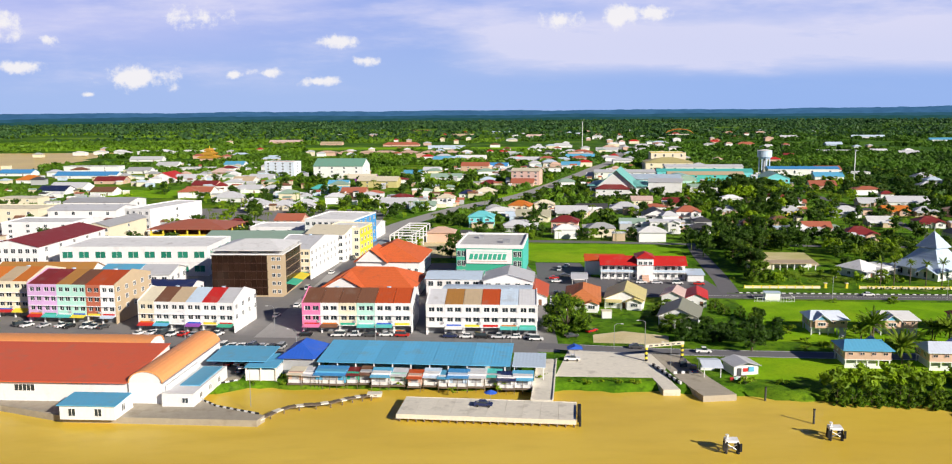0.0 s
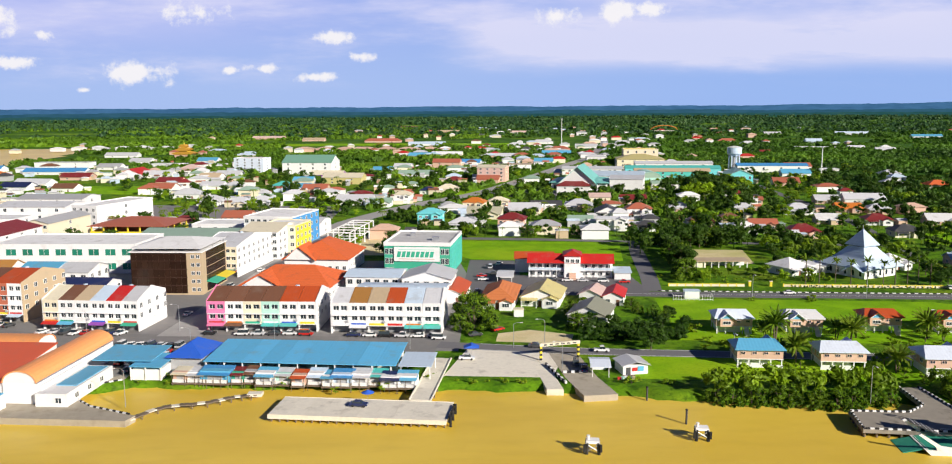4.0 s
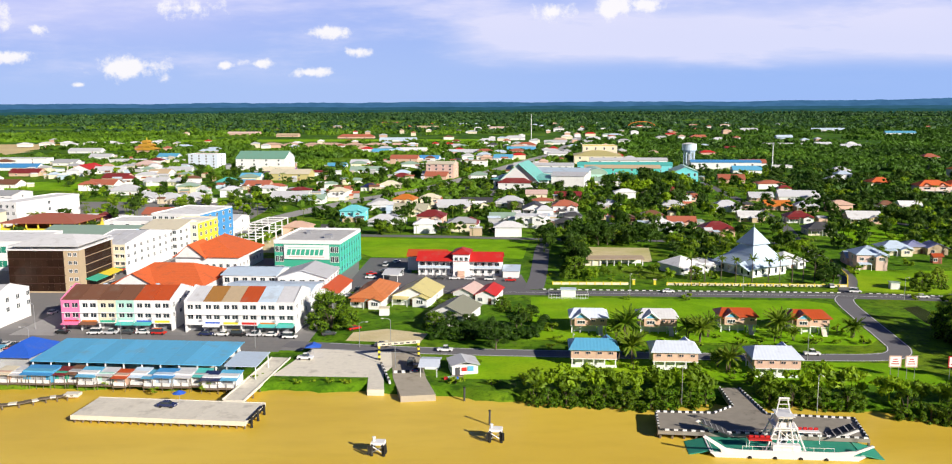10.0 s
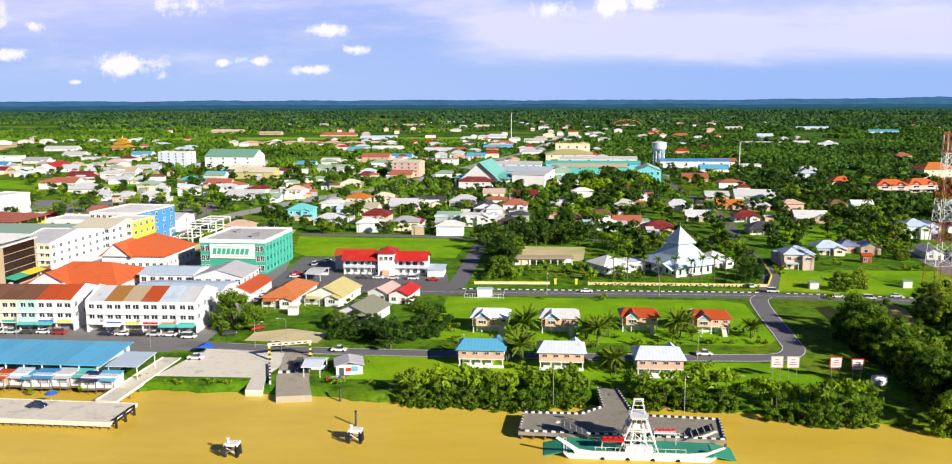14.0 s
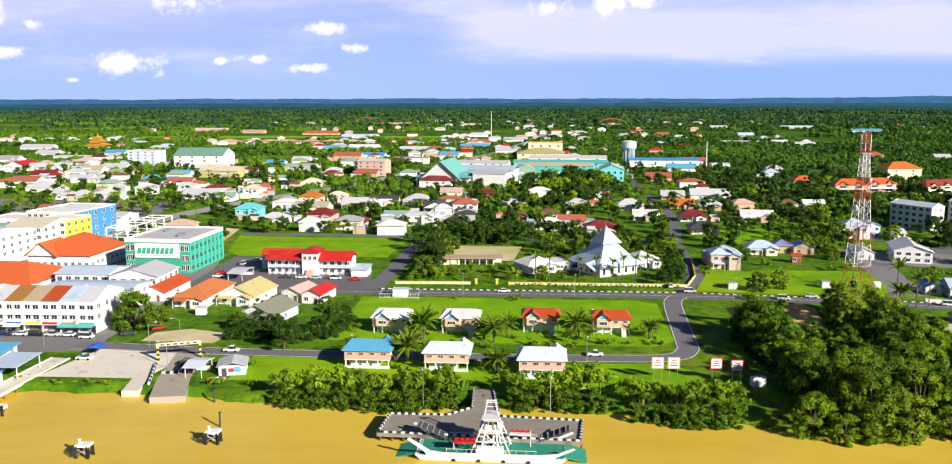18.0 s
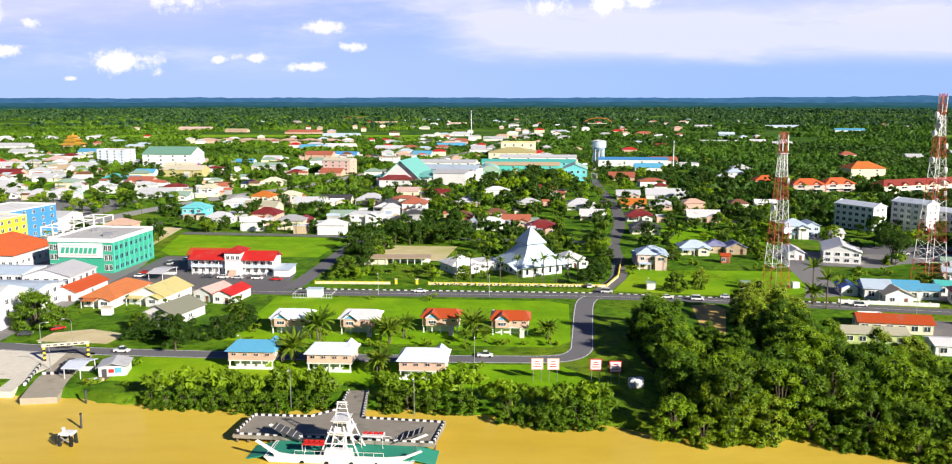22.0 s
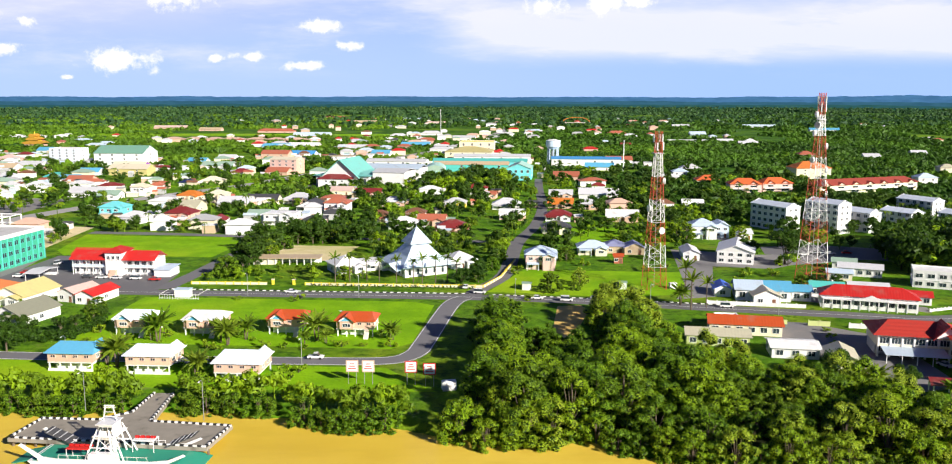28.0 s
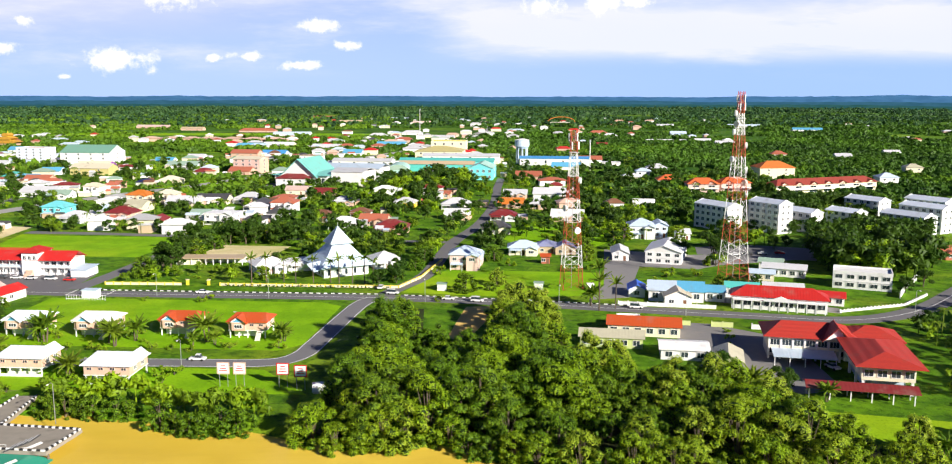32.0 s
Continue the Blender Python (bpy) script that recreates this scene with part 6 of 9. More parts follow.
school()
for sx, sy, w, d, roof in ((41.5, 340, 6, 13, "silver"), (96.5, 330, 0, 0, "")):
    if w:
        ramp_shelter(sx, sy, w, d, 2.8, -6, roof)
house(36.7, 291, 11.5, 24, "white", "terracotta", 1, "hip", -8, tile=True, label="long old house with a weathered red tiled hipped roof")
house(51.6, 294, 13.5, 18, "white", "ochre_yellow", 1, "gable_y", -13, label="white house with a faded mustard yellow gabled roof")
house(69.5, 298.5, 7.5, 12, "white", "blush", 1, "gable_y", -20, label="white house with a faded beige-pink roof")
house(77.2, 295, 7, 14, "white", "red", 1, "gable_y", -14, label="low white shed with a dull red roof")
house(64.5, 268, 12.5, 16, "white", "moss", 1, "gable_y", -18, label="low house with a mossy grey gabled roof")
k = thing("utility_box", 43.5, 281, 0, 0, "small white plastered utility hut", "hut")
part("wall", Solid().box(-1.6, -1.2, 0, 1.6, 1.2, 2.4), paint("white"), k)
part("roof", Solid().box(-1.8, -1.4, 2.4, 1.8, 1.4, 2.6), paint("cream"), k)


def pump_house():
    t = thing("substation", 107.5, 306, 0, -5, "fenced white pump house on the lawn edge", "substation")
    part("wall", Solid().box(-2.6, -1.6, 0, 2.6, 1.6, 2.8), paint("white"), t)
    part("roof", Solid().box(-2.9, -1.9, 2.8, 2.9, 1.9, 3.0), paint("ice"), t)
    for i in range(16):
        part("fence_post", Solid().bar((-7 + i * 0.93, -4, 0), (-7 + i * 0.93, -4, 1.9), 0.06, 5), paint("white"), t)
    part("fence_rail", Solid().box(-7, -4.05, 1.7, 7, -3.95, 1.8).box(-7, -4.05, 0.4, 7, -3.95, 0.5).box(-7.05, -4, 1.7, -6.95, 4, 1.8).box(6.95, -4, 1.7, 7.05, 4, 1.8), paint("white"), t)


pump_house()

# ---- mosque ----
def mosque():
    t = thing("mosque", 188.3, 349, 0, 27, "white mosque with a two-tier blue-white pyramid roof", "mosque")
    part("wall", Solid().box(-9.2, -9.2, 0, 9.2, 9.2, 4.4), paint("white"), t)
    low = Solid()
    rings = ((11.4, 4.0), (11.4, 4.3), (7.0, 7.7), (3.7, 11.6))
    for a, z in rings:
        low.v += [(-a, -a, z), (a, -a, z), (a, a, z), (-a, a, z)]
    low.f += [(3, 2, 1, 0), (12, 13, 14, 15)] + [(4 * r + e, 4 * r + (e + 1) % 4, 4 * r + 4 + (e + 1) % 4, 4 * r + 4 + e) for r in range(3) for e in range(4)]
    part("lower_roof", low, roofing("ice"), t)
    part("neck", Solid().box(-3.2, -3.2, 11.5, 3.2, 3.2, 12.5), paint("grey"), t)
    top = Solid()
    a = 4.7
    top.v += [(-a, -a, 12.1), (a, -a, 12.1), (a, a, 12.1), (-a, a, 12.1), (-a, -a, 12.4), (a, -a, 12.4), (a, a, 12.4), (-a, a, 12.4), (0, 0, 18.8)]
    top.f += [(3, 2, 1, 0), (0, 1, 5, 4), (1, 2, 6, 5), (2, 3, 7, 6), (3, 0, 4, 7), (4, 5, 8), (5, 6, 8), (6, 7, 8), (7, 4, 8)]
    part("upper_roof", top, roofing("ice"), t)
    part("finial", Solid().bar((0, 0, 18.6), (0, 0, 20.2), 0.1), STEEL, t)
    FOOT.append((188, 349, 14))
    for i in range(5):
        for side in (0, 90, 180, 270):
            at = pose(0, 0, 0, 0, 0, side) @ pose(-7.2 + i * 3.6, -9.25, 0.9)
            part("arch_panel", Solid().prism([(-0.5, 0), (0.5, 0), (0.5, 1.7), (0.3, 2.1), (0, 2.3), (-0.3, 2.1), (-0.5, 1.7)], -0.08, 0.05, 1), GLASS, t, at=at)
    part("porch_roof", gable(7, 8, 2.2, 0.6, 0.2, "y", -3.5, -17.5, 3.8), roofing("ice"), t, at=pose(0, 0, 0, 0, 0, -62))
    return t


mosque()
house(162, 346, 12, 12, "white", "white", 1, "hip", 27, label="white prayer annexe with a pale hipped roof")
house(172.5, 352, 10, 10, "white", "white", 1, "flat", 27, label="low white covered walkway of the mosque")
house(207.5, 356, 11, 11, "white", "white", 1, "hip", 20, label="white annexe with a pointed pale roof")
def arcade(x, y, w, d, rz):
    t = thing("arcade_hall", x, y, 0, rz, "long low open-fronted white hall with a flat brown-grey roof", "hall")
    part("back_wall", Solid().box(0, d - 0.3, 0, w, d, 2.7), paint("white"), t)
    part("roof", Solid().prism([(-0.6, 2.7), (d + 0.4, 3.2), (d + 0.4, 3.4), (-0.6, 2.95)], -0.5, w + 0.5, 0), roofing("tan"), t)
    for i in range(10):
        block("column", paint("white"), t, 0.3 + i * (w - 0.6) / 9, 0.2, 0, 0.35, 0.35, 2.7)
    part("closed_bay", Solid().box(0.1, 0.5, 0, w * 0.36, d - 0.4, 2.7), paint("cream"), t)
    FOOT.append((x + w / 2, y, 12))


arcade(118.4, 364, 28, 6, -1)


def mosque_wall():
    t = thing("boundary_wall", 0, 0, 0, 0, "yellow painted boundary wall with cream panels and posts", "wall", kind="structure")
    for line in (((104, 326.8), (133, 325.2)), ((147.5, 324.2), (214.5, 318.6)), ((214.5, 318.6), (222, 336)), ((222, 336), (230, 372))):
        (x0, y0), (x1, y1) = line
        L, ang = math.hypot(x1 - x0, y1 - y0), math.degrees(math.atan2(y1 - y0, x1 - x0))
        n = int(L / 3)
        for i in range(n):
            f = (i + 0.5) / n
            block("wall_panel", paint("cream"), t, x0 + (x1 - x0) * f, y0 + (y1 - y0) * f, 0, L / n - 0.3, 0.2, 0.95, ang)
            block("wall_post", paint("yellow"), t, x0 + (x1 - x0) * i / n, y0 + (y1 - y0) * i / n, 0, 0.4, 0.4, 1.25, ang)
            block("wall_coping", paint("yellow"), t, x0 + (x1 - x0) * f, y0 + (y1 - y0) * f, 0.95, L / n - 0.3, 0.34, 0.14, ang)


mosque_wall()
kerb_stones([(98, 318.2), (140, 314.4), (209, 308.8)], 1.3, 0.3, 0.0, "black and white painted roadside kerb")
kerb_stones([(216, 307.4), (262, 298.5), (300, 289.5)], 1.3, 0.3, 0.0, "black and white painted roadside kerb")
k = thing("gatehouse", 139, 325.5, 0, -4, "yellow gateway of the mosque grounds", "gate")
for sx in (-4, 4):
    block("pier", paint("yellow"), k, sx, 0, 0, 0.9, 0.9, 1.9)
block("cap", paint("cream"), k, -4, 0, 1.9, 1.2, 1.2, 0.2), block("cap", paint("cream"), k, 4, 0, 1.9, 1.2, 1.2, 0.2)

# ---- lattice radio masts ----
def radio_mast(x, y, h, base, top, bands, rz, label, dishes):
    t = thing("radio_mast", x, y, 0, rz, label, "mast")
    n = bands
    for k in range(n):
        z0, z1 = h * k / n, h * (k + 1) / n
        w0, w1 = base + (top - base) * min(1, (z0 / h) / 0.9), base + (top - base) * min(1, (z1 / h) / 0.9)
        m = paint("white") if k % 2 else surface("mast_red", (0.44, 0.065, 0.025), rough=0.55)
        sec = part("section", Solid().box(-0.05, -0.05, z0, 0.05, 0.05, z1), STEEL, t)
        for a in range(4):
            c = [(-1, -1), (1, -1), (1, 1), (-1, 1)]
            p0, p1, q0, q1 = c[a], c[a], c[(a + 1) % 4], c[(a + 1) % 4]
            A0, A1 = Vector((p0[0] * w0 / 2, p0[1] * w0 / 2, z0)), Vector((p1[0] * w1 / 2, p1[1] * w1 / 2, z1))
            B0, B1 = Vector((q0[0] * w0 / 2, q0[1] * w0 / 2, z0)), Vector((q1[0] * w1 / 2, q1[1] * w1 / 2, z1))
            part("leg", Solid().bar(A0, A1, 0.13, 4), m, sec)
            br = Solid()
            step = 2 if w0 > 4.5 else 3
            for s in range(step):
                f0, f1 = s / step, (s + 1) / step
                br.bar(A0.lerp(A1, f0), B0.lerp(B1, f1), 0.055, 4).bar(B0.lerp(B1, f0), A0.lerp(A1, f1), 0.055, 4).bar(A0.lerp(A1, f0), B0.lerp(B1, f0), 0.05, 4)
            part("bracing", br, m, sec)
    part("platform", Solid().box(-top * 0.8, -top * 0.8, h * 0.86, top * 0.8, top * 0.8, h * 0.86 + 0.2), STEEL, t)
    for k in range(6):
        a = k * 1.047
        block("panel_antenna", paint("white"), t, math.cos(a) * top * 0.85, math.sin(a) * top * 0.85, h - 7 + (k % 2) * 3, 0.5, 0.35, 2.8, math.degrees(a))
    for zz, a in dishes:
        w = base + (top - base) * min(1, (zz / h) / 0.9)
        d = Vector((math.cos(a), math.sin(a), 0))
        p = Vector((0, 0, zz)) + d * (w / 2 + 0.4)
        part("dish", Solid().bar(p, p + d * 0.8, 1.2, 12, 1.25), paint("white"), t)
    block("equipment_cabinet", paint("white"), t, base * 0.9, -2, 0, 2.6, 2, 2.2)
    return t


radio_mast(278.2, 318, 58.2, 7.4, 2.1, 7, 4, "red and white lattice radio mast with panel antennas", ((22, -1.2), (30, 3.4), (40, -0.4)))
radio_mast(341.5, 328, 72.0, 9.0, 1.8, 9, 4, "tall red and white lattice radio mast with microwave dishes", ((34, -0.5), (38, 0.2), (43, -0.3), (47, 3.3), (52, -0.2), (57, 3.0), (60, -2.6), (64, 3.0)))

# ---- offices and houses near the masts ----
def station():
    t = thing("station_building", 320, 231.5, 0, -14, "white station building with large bright red hipped roofs", "station")
    part("wall", Solid().box(0, 0, 3.1, 22, 13, 6.4), paint("cream"), t)
    part("ground_wall", Solid().box(0.3, 3.2, 0, 21.7, 13, 3.1), paint("grey"), t)
    for i in range(8):
        block("column", paint("white"), t, 0.4 + i * 3.03, 0.4, 0, 0.5, 0.5, 3.1)
        block("pilaster", paint("white"), t, 0.4 + i * 3.03, -0.12, 3.1, 0.35, 0.25, 3.3)
    part("awning", Solid().prism([(-6.5, 2.5), (0.1, 3.1), (0.1, 3.25), (-6.5, 2.65)], 1, 17, 0), roofing("ice"), t, "pale blue-grey sheet awning")
    for i in range(5):
        block("awning_post", paint("white"), t, 1.4 + i * 3.8, -6.2, 0, 0.2, 0.2, 2.5)
    part("roof", hip(22, 13, 2.7, 1.2, z0=6.4, ridge=14), tiles("red"), t)
    part("gable_front", Solid().prism([(14.5, 6.5), (20.5, 6.5), (17.5, 9.6)], -1.4, 6, 1), paint("white"), t)
    part("gable_roof", gable(7, 8, 3.4, 0.5, 0.2, "y", 14, -2, 6.55), tiles("red"), t)
    for i in range(7):
        window(t, 1.9 + i * 3.03, 0, 4.0, 2.3, 1.6, mullions=2)
        window(t, 1.9 + i * 3.03, 3.2, 0.8, 1.8, 1.5)
    part("wing_wall", Solid().box(19, -24, 3.4, 31, -2, 7.2), paint("cream"), t)
    part("wing_core", Solid().box(20.5, -20, 0, 29.5, -3, 3.4), paint("ice"), t)
    for px in (19.5, 30.5):
        for py in (-23.5, -16, -8):
            block("pillar", paint("white"), t, px, py, 0, 0.6, 0.6, 3.4)
    part("wing_roof", hip(13, 23, 1.9, 1.5, x0=18.5, y0=-25, z0=7.2, ridge=11), tiles("red"), t)
    part("rear_roof", hip(14, 12, 2.6, 1.0, x0=20, y0=2, z0=6.0), tiles("red"), t)
    part("rear_wall", Solid().box(20, 2, 0, 34, 14, 6.0), paint("white"), t)
    part("carport_roof", gable(24, 5, 0.9, 0.5, 0.18, "x", 6, -31, 3.0), roofing("maroon"), t)
    for i in range(6):
        for py in (-30.6, -26.6):
            block("carport_post", paint("white"), t, 6.4 + i * 4.6, py, 0, 0.25, 0.25, 3.0)
    for i in range(4):
        window(t, 19 + 1.6 + i * 3, -24, 4.4, 2.0, 1.6)
    return t


station()
clinic = office(328.2, 287.6, 30, 9, 4.4, 1, "white", "red", -18.5, "hip", rise=2.8, win_w=2.4, gap=3.0, label="long white clinic with a bright red hipped roof and pale porch")
k = thing("porch", 328.2, 287.6, 0, -18.5, "white pedimented porch and parapet of the clinic", "porch")
part("pediment", Solid().prism([(10, 3.4), (21, 3.4), (21, 4.1), (18, 4.3), (15.5, 5.4), (13, 4.3), (10, 4.1)], -1.9, -1.5, 1), paint("white"), k)
part("canopy", Solid().box(0.4, -1.7, 3.2, 29.6, -0.05, 3.45), paint("white"), k)
for i in range(11):
    block("column", paint("white"), k, 0.7 + i * 2.86, -1.5, 0, 0.3, 0.3, 3.2)
office(331, 303, 11, 7, 3.8, 1, "white", "teal", -16, "gable", rise=1.2, label="white store building with a green-blue roof")
office(343.5, 300, 13, 7, 4.2, 1, "white", "silver", -16, "gable", rise=1.2, label="small white store with a pale roof")
office(357, 339.5, 16, 7, 3.4, 1, "white", "silver", -24, "gable", rise=1.4, label="white sheet-roofed depot shed")
office(360, 352, 9, 6, 3.2, 1, "white", "sage", -24, "gable", rise=1.2, label="small depot shed with a grey-green roof")
office(349, 331, 9, 6, 3.0, 1, "cream", "ice", -20, "gable", rise=1.0, label="small cream shed with a pale blue roof")
office(375.5, 317.5, 20, 11, 6.0, 2, "white", "white", -24, win_w=2.4, gap=4, label="white flat-roofed workshop with arched windows")
office(357.5, 292, 10, 7, 3.0, 1, "white", "red", -22, "gable", rise=1.2, label="open red-roofed parking shed")
office(302.5, 298, 9, 11, 4.0, 1, "white", "ice", -12, "gable", rise=2.2, label="white office with a pale blue sheet roof")
office(311.4, 296.2, 9.5, 11, 4.0, 1, "white", "sky", -12, "gable", rise=2.2, label="white office with a bright blue sheet roof")
house(310.8, 290, 9, 8, "white", "sand", 1, "gable_y", -8, label="white gabled porch of the blue-roofed office")
office(321.8, 296.5, 6.5, 8, 3.6, 1, "white", "sky", -12, "gable", rise=1.4, label="small white house with a blue roof")
office(296.7, 303.5, 5.6, 9, 3.0, 1, "white", "royal", -10, "gable_y", rise=1.4, label="open shed with a bright blue roof")
office(270.9, 243.6, 17.5, 8, 3.2, 1, "lime", "khaki", -11, "gable", rise=1.2, label="long pale green quarters with a grey-beige roof")
office(280.9, 255.5, 21, 8.5, 3.4, 1, "cream", "rust", -12, "gable", rise=1.6, label="cream quarters with an orange-red sheet roof")
office(291, 231, 12.5, 9, 3.0, 1, "white", "white", -10, "gable", rise=0.9, label="store with a white sheet roof")
office(285, 262.5, 7, 5, 2.8, 1, "white", "silver", -8, "flat", label="small flat-roofed hut beside the road")
house(305.5, 219, 7, 11, "cream", "khaki", 1, "gable_y", -16, label="small cream store with a pale beige gabled roof")
office(316, 365.5, 15, 24, 5.2, 2, "white", "white", -20, "gable_y", rise=2.6, label="white two-storey community hall with a white roof")
house(306.5, 371, 7, 15, "white", "silver", 1, "gable_y", -8, label="open white shelter with a pale roof")
house(328, 428, 13, 12, "white", "ice", 2, "hip", -6, label="pale two-storey house with a blue-grey roof")
house(338, 431, 7, 12, "ice", "ice", 2, "gable_y", -6)
house(239, 352, 12, 11, "blush", "ice", 2, "hip", -6, label="old raised pink house with a pale tin roof")
house(240, 362, 13, 9, "blush", "ice", 1, "gable", -6)
house(265.5, 384, 13, 10, "cream", "ice", 1, "hip", -4, label="low cream house with a patched lilac-grey roof")
house(276.5, 388, 9, 9, "tan", "slate", 1, "hip", -4)
house(284.5, 384.5, 9, 9, "tan", "slate", 1, "gable_y", -4, label="low brown house with a blue-grey gabled roof")
house(273.5, 364.5, 3.6, 3.4, "brick", "rust", 1, "gable", -6)


def plain_wall(line, h, mat, label, pier=3.2):
    t = thing("boundary_wall", 0, 0, 0, 0, label, "wall", kind="structure")
    for (x0, y0), (x1, y1) in zip(line, line[1:]):
        L, ang = math.hypot(x1 - x0, y1 - y0), math.degrees(math.atan2(y1 - y0, x1 - x0))
        n = max(1, int(L / pier))
        for i in range(n):
            f = (i + 0.5) / n
            block("wall_panel", mat, t, x0 + (x1 - x0) * f, y0 + (y1 - y0) * f, 0, L / n - 0.35, 0.18, h, ang)
            block("wall_post", mat, t, x0 + (x1 - x0) * i / n, y0 + (y1 - y0) * i / n, 0, 0.35, 0.35, h + 0.3, ang)


plain_wall([(290.9, 292.3), (322.7, 285.7)], 1.3, paint("white"), "white painted roadside wall with square piers")
plain_wall([(314.5, 263.8), (321, 262.6)], 1.6, paint("lime"), "pale green gate wall of the station yard")
plain_wall([(326, 260.8), (332.6, 259.4)], 1.5, paint("white"), "low white gate wall of the station yard")
plain_wall([(302.5, 266.5), (308.5, 265.2)], 1.5, paint("lime"), "pale green gate wall beside the quarters")
plain_wall([(392, 300), (404, 318), (414, 330)], 2.2, paint("white"), "tall white compound wall beside the road bend")
plain_wall([(362, 280.5), (388, 289), (404, 304)], 0.8, paint("white"), "low white roadside railing wall", 1.6)
for x, y in ((266, 316.5), (230.5, 315.5)):
    k = thing("guard_hut", x, y, 0, -8, "small white roadside hut", "hut")
    part("wall", Solid().box(-1.6, -1.3, 0, 1.6, 1.3, 2.5), paint("white"), k)
    part("roof", Solid().box(-1.9, -1.6, 2.5, 1.9, 1.6, 2.7), paint("sage"), k)


def flats(x, y, w, d, h, floors, rz, label="blue-grey apartment block with white gable ends and balconies"):
    t = thing("apartment_block", x, y, 0, rz, label, "apartments", "apartment blocks")
    part("wall", Solid().box(0, 0, 0, w, d, h), paint("white"), t)
    for sx in (-0.3, w):
        part("end_wall", Solid().box(sx, -0.3, 0, sx + 0.3, d + 0.3, h).prism([(-0.3, h), (d + 0.3, h), (d / 2, h + 2.2)], sx, sx + 0.3, 0), paint("white"), t)
    part("roof", gable(w, d, 1.7, 0.7, 0.2, "x", 0, 0, h), roofing("frost"), t)
    fh = h / floors
    n = int(w / 4)
    for k in range(floors):
        for i in range(n):
            window(t, (i + 0.5) * w / n, 0, k * fh + 0.9, 2.0, 1.5, frame="ice")
            if i % 2 == 0:
                b = part("balcony", Solid().box((i + 0.1) * w / n, -1.1, k * fh + 0.05, (i + 0.95) * w / n, 0, k * fh + 0.2).box((i + 0.1) * w / n, -1.1, k * fh + 0.2, (i + 0.95) * w / n, -1.0, k * fh + 1.0), paint("white"), t)
        for j in (0.3, 0.7):
            window(t, w + 0.3, d * j, k * fh + 0.9, 1.2, 1.2, "E")
    return t


for x, y, w, d, h, floors in ((366, 470, 24, 10, 13, 4), (391.5, 458, 20, 9.5, 15.5, 5), (410.8, 460, 18, 8.6, 10.5, 3), (453.5, 440.5, 24, 10, 11.5, 4), (474, 461, 24, 10, 13, 4), (438, 470, 18, 10, 9, 3),
                              (462, 500, 22, 10, 12, 4), (492, 490, 24, 10, 13, 4)):
    flats(x, y, w, d, h, floors, -63)

# ---- houses and shops of the town behind ----
house(-509, 948, 38.1, 16.0, "white", "blue", 1, "gable", -5)
house(-444, 849, 23.1, 16.0, "white", "orange", 1, "hip", -4)
house(-451, 1008, 66.5, 16.0, "white", "white", 2, "flat", -4)
house(-464, 1210, 45.9, 16.0, "white", "silver", 1, "gable", -3)
house(-412, 906, 67.0, 16.0, "white", "blue", 1, "gable", -4)
house(-357, 834, 29.0, 16.0, "peach", "maroon", 1, "gable", -3)
house(-366, 766, 33.7, 16.0, "white", "silver", 1, "gable", -11)
house(-314, 718, 20.0, 15.0, "white", "brown", 1, "gable", -7)
house(-311, 852, 27.0, 32.4, "white", "red", 1, "gable_y", -3)
house(-382, 972, 26.6, 16.0, "white", "grey", 1, "gable", -5)
house(-286, 857, 29.5, 16.0, "white", "silver", 1, "gable", -3)
house(-246, 774, 23.1, 16.0, "peach", "maroon", 1, "gable", -10)
house(-232, 712, 23.4, 16.0, "white", "brick", 1, "gable", -7)
house(-334, 1016, 34.1, 16.0, "white", "white", 1, "flat", -9)
house(-386, 1075, 27.5, 16.0, "white", "silver", 1, "gable", -6)
house(-303, 1077, 25.4, 16.0, "white", "sky", 1, "gable", -6)
house(-280, 936, 20.8, 15.6, "peach", "blush", 1, "hip", -11)
house(-224, 823, 20.6, 15.4, "white", "tan", 1, "gable", -9)
house(-214, 851, 24.9, 16.0, "white", "silver", 1, "gable", -8)
house(-192, 658, 22.4, 16.0, "white", "silver", 1, "hip", -3)
house(-194, 731, 19.3, 14.5, "white", "silver", 1, "gable", -4)
house(-175, 729, 16.0, 12.0, "cream", "silver", 1, "hip", -10)
house(-159, 611, 18.0, 13.5, "white", "silver", 1, "hip", -4)
house(-137, 602, 15.8, 11.9, "cream", "silver", 1, "hip", -10)
house(-122, 605, 17.6, 13.2, "white", "silver", 1, "hip", -5)
house(-143, 504, 12.7, 9.5, "peach", "maroon", 1, "hip", -10)
house(-133, 726, 16.8, 12.6, "white", "teal", 1, "hip", -11)
house(-125, 777, 17.9, 13.4, "white", "sky", 1, "gable", -3)
house(-115, 842, 32.6, 16.0, "purple", "cream", 1, "gable", -9)
house(-89, 774, 36.5, 16.0, "ochre_yellow", "cream", 2, "gable", -9)
house(-115, 714, 16.4, 12.3, "white", "sky", 1, "gable", -2)
house(-100, 698, 20.0, 15.0, "peach", "brick", 1, "gable", -3)
house(-56, 608, 26.1, 16.0, "white", "silver", 1, "gable", -8)
house(-36, 596, 15.3, 11.5, "white", "sage", 1, "gable", -2)
house(-22, 618, 12.3, 9.2, "white", "cream", 2, "hip", -6)
house(-66, 899, 19.2, 14.4, "white", "sky", 1, "gable", -5)
house(-49, 949, 18.9, 14.2, "white", "silver", 1, "gable", -9)
house(-29, 842, 29.9, 16.0, "white", "sage", 1, "gable", -3)
house(-143, 1657, 70.0, 16.0, "peach", "brick", 1, "hip", -5)
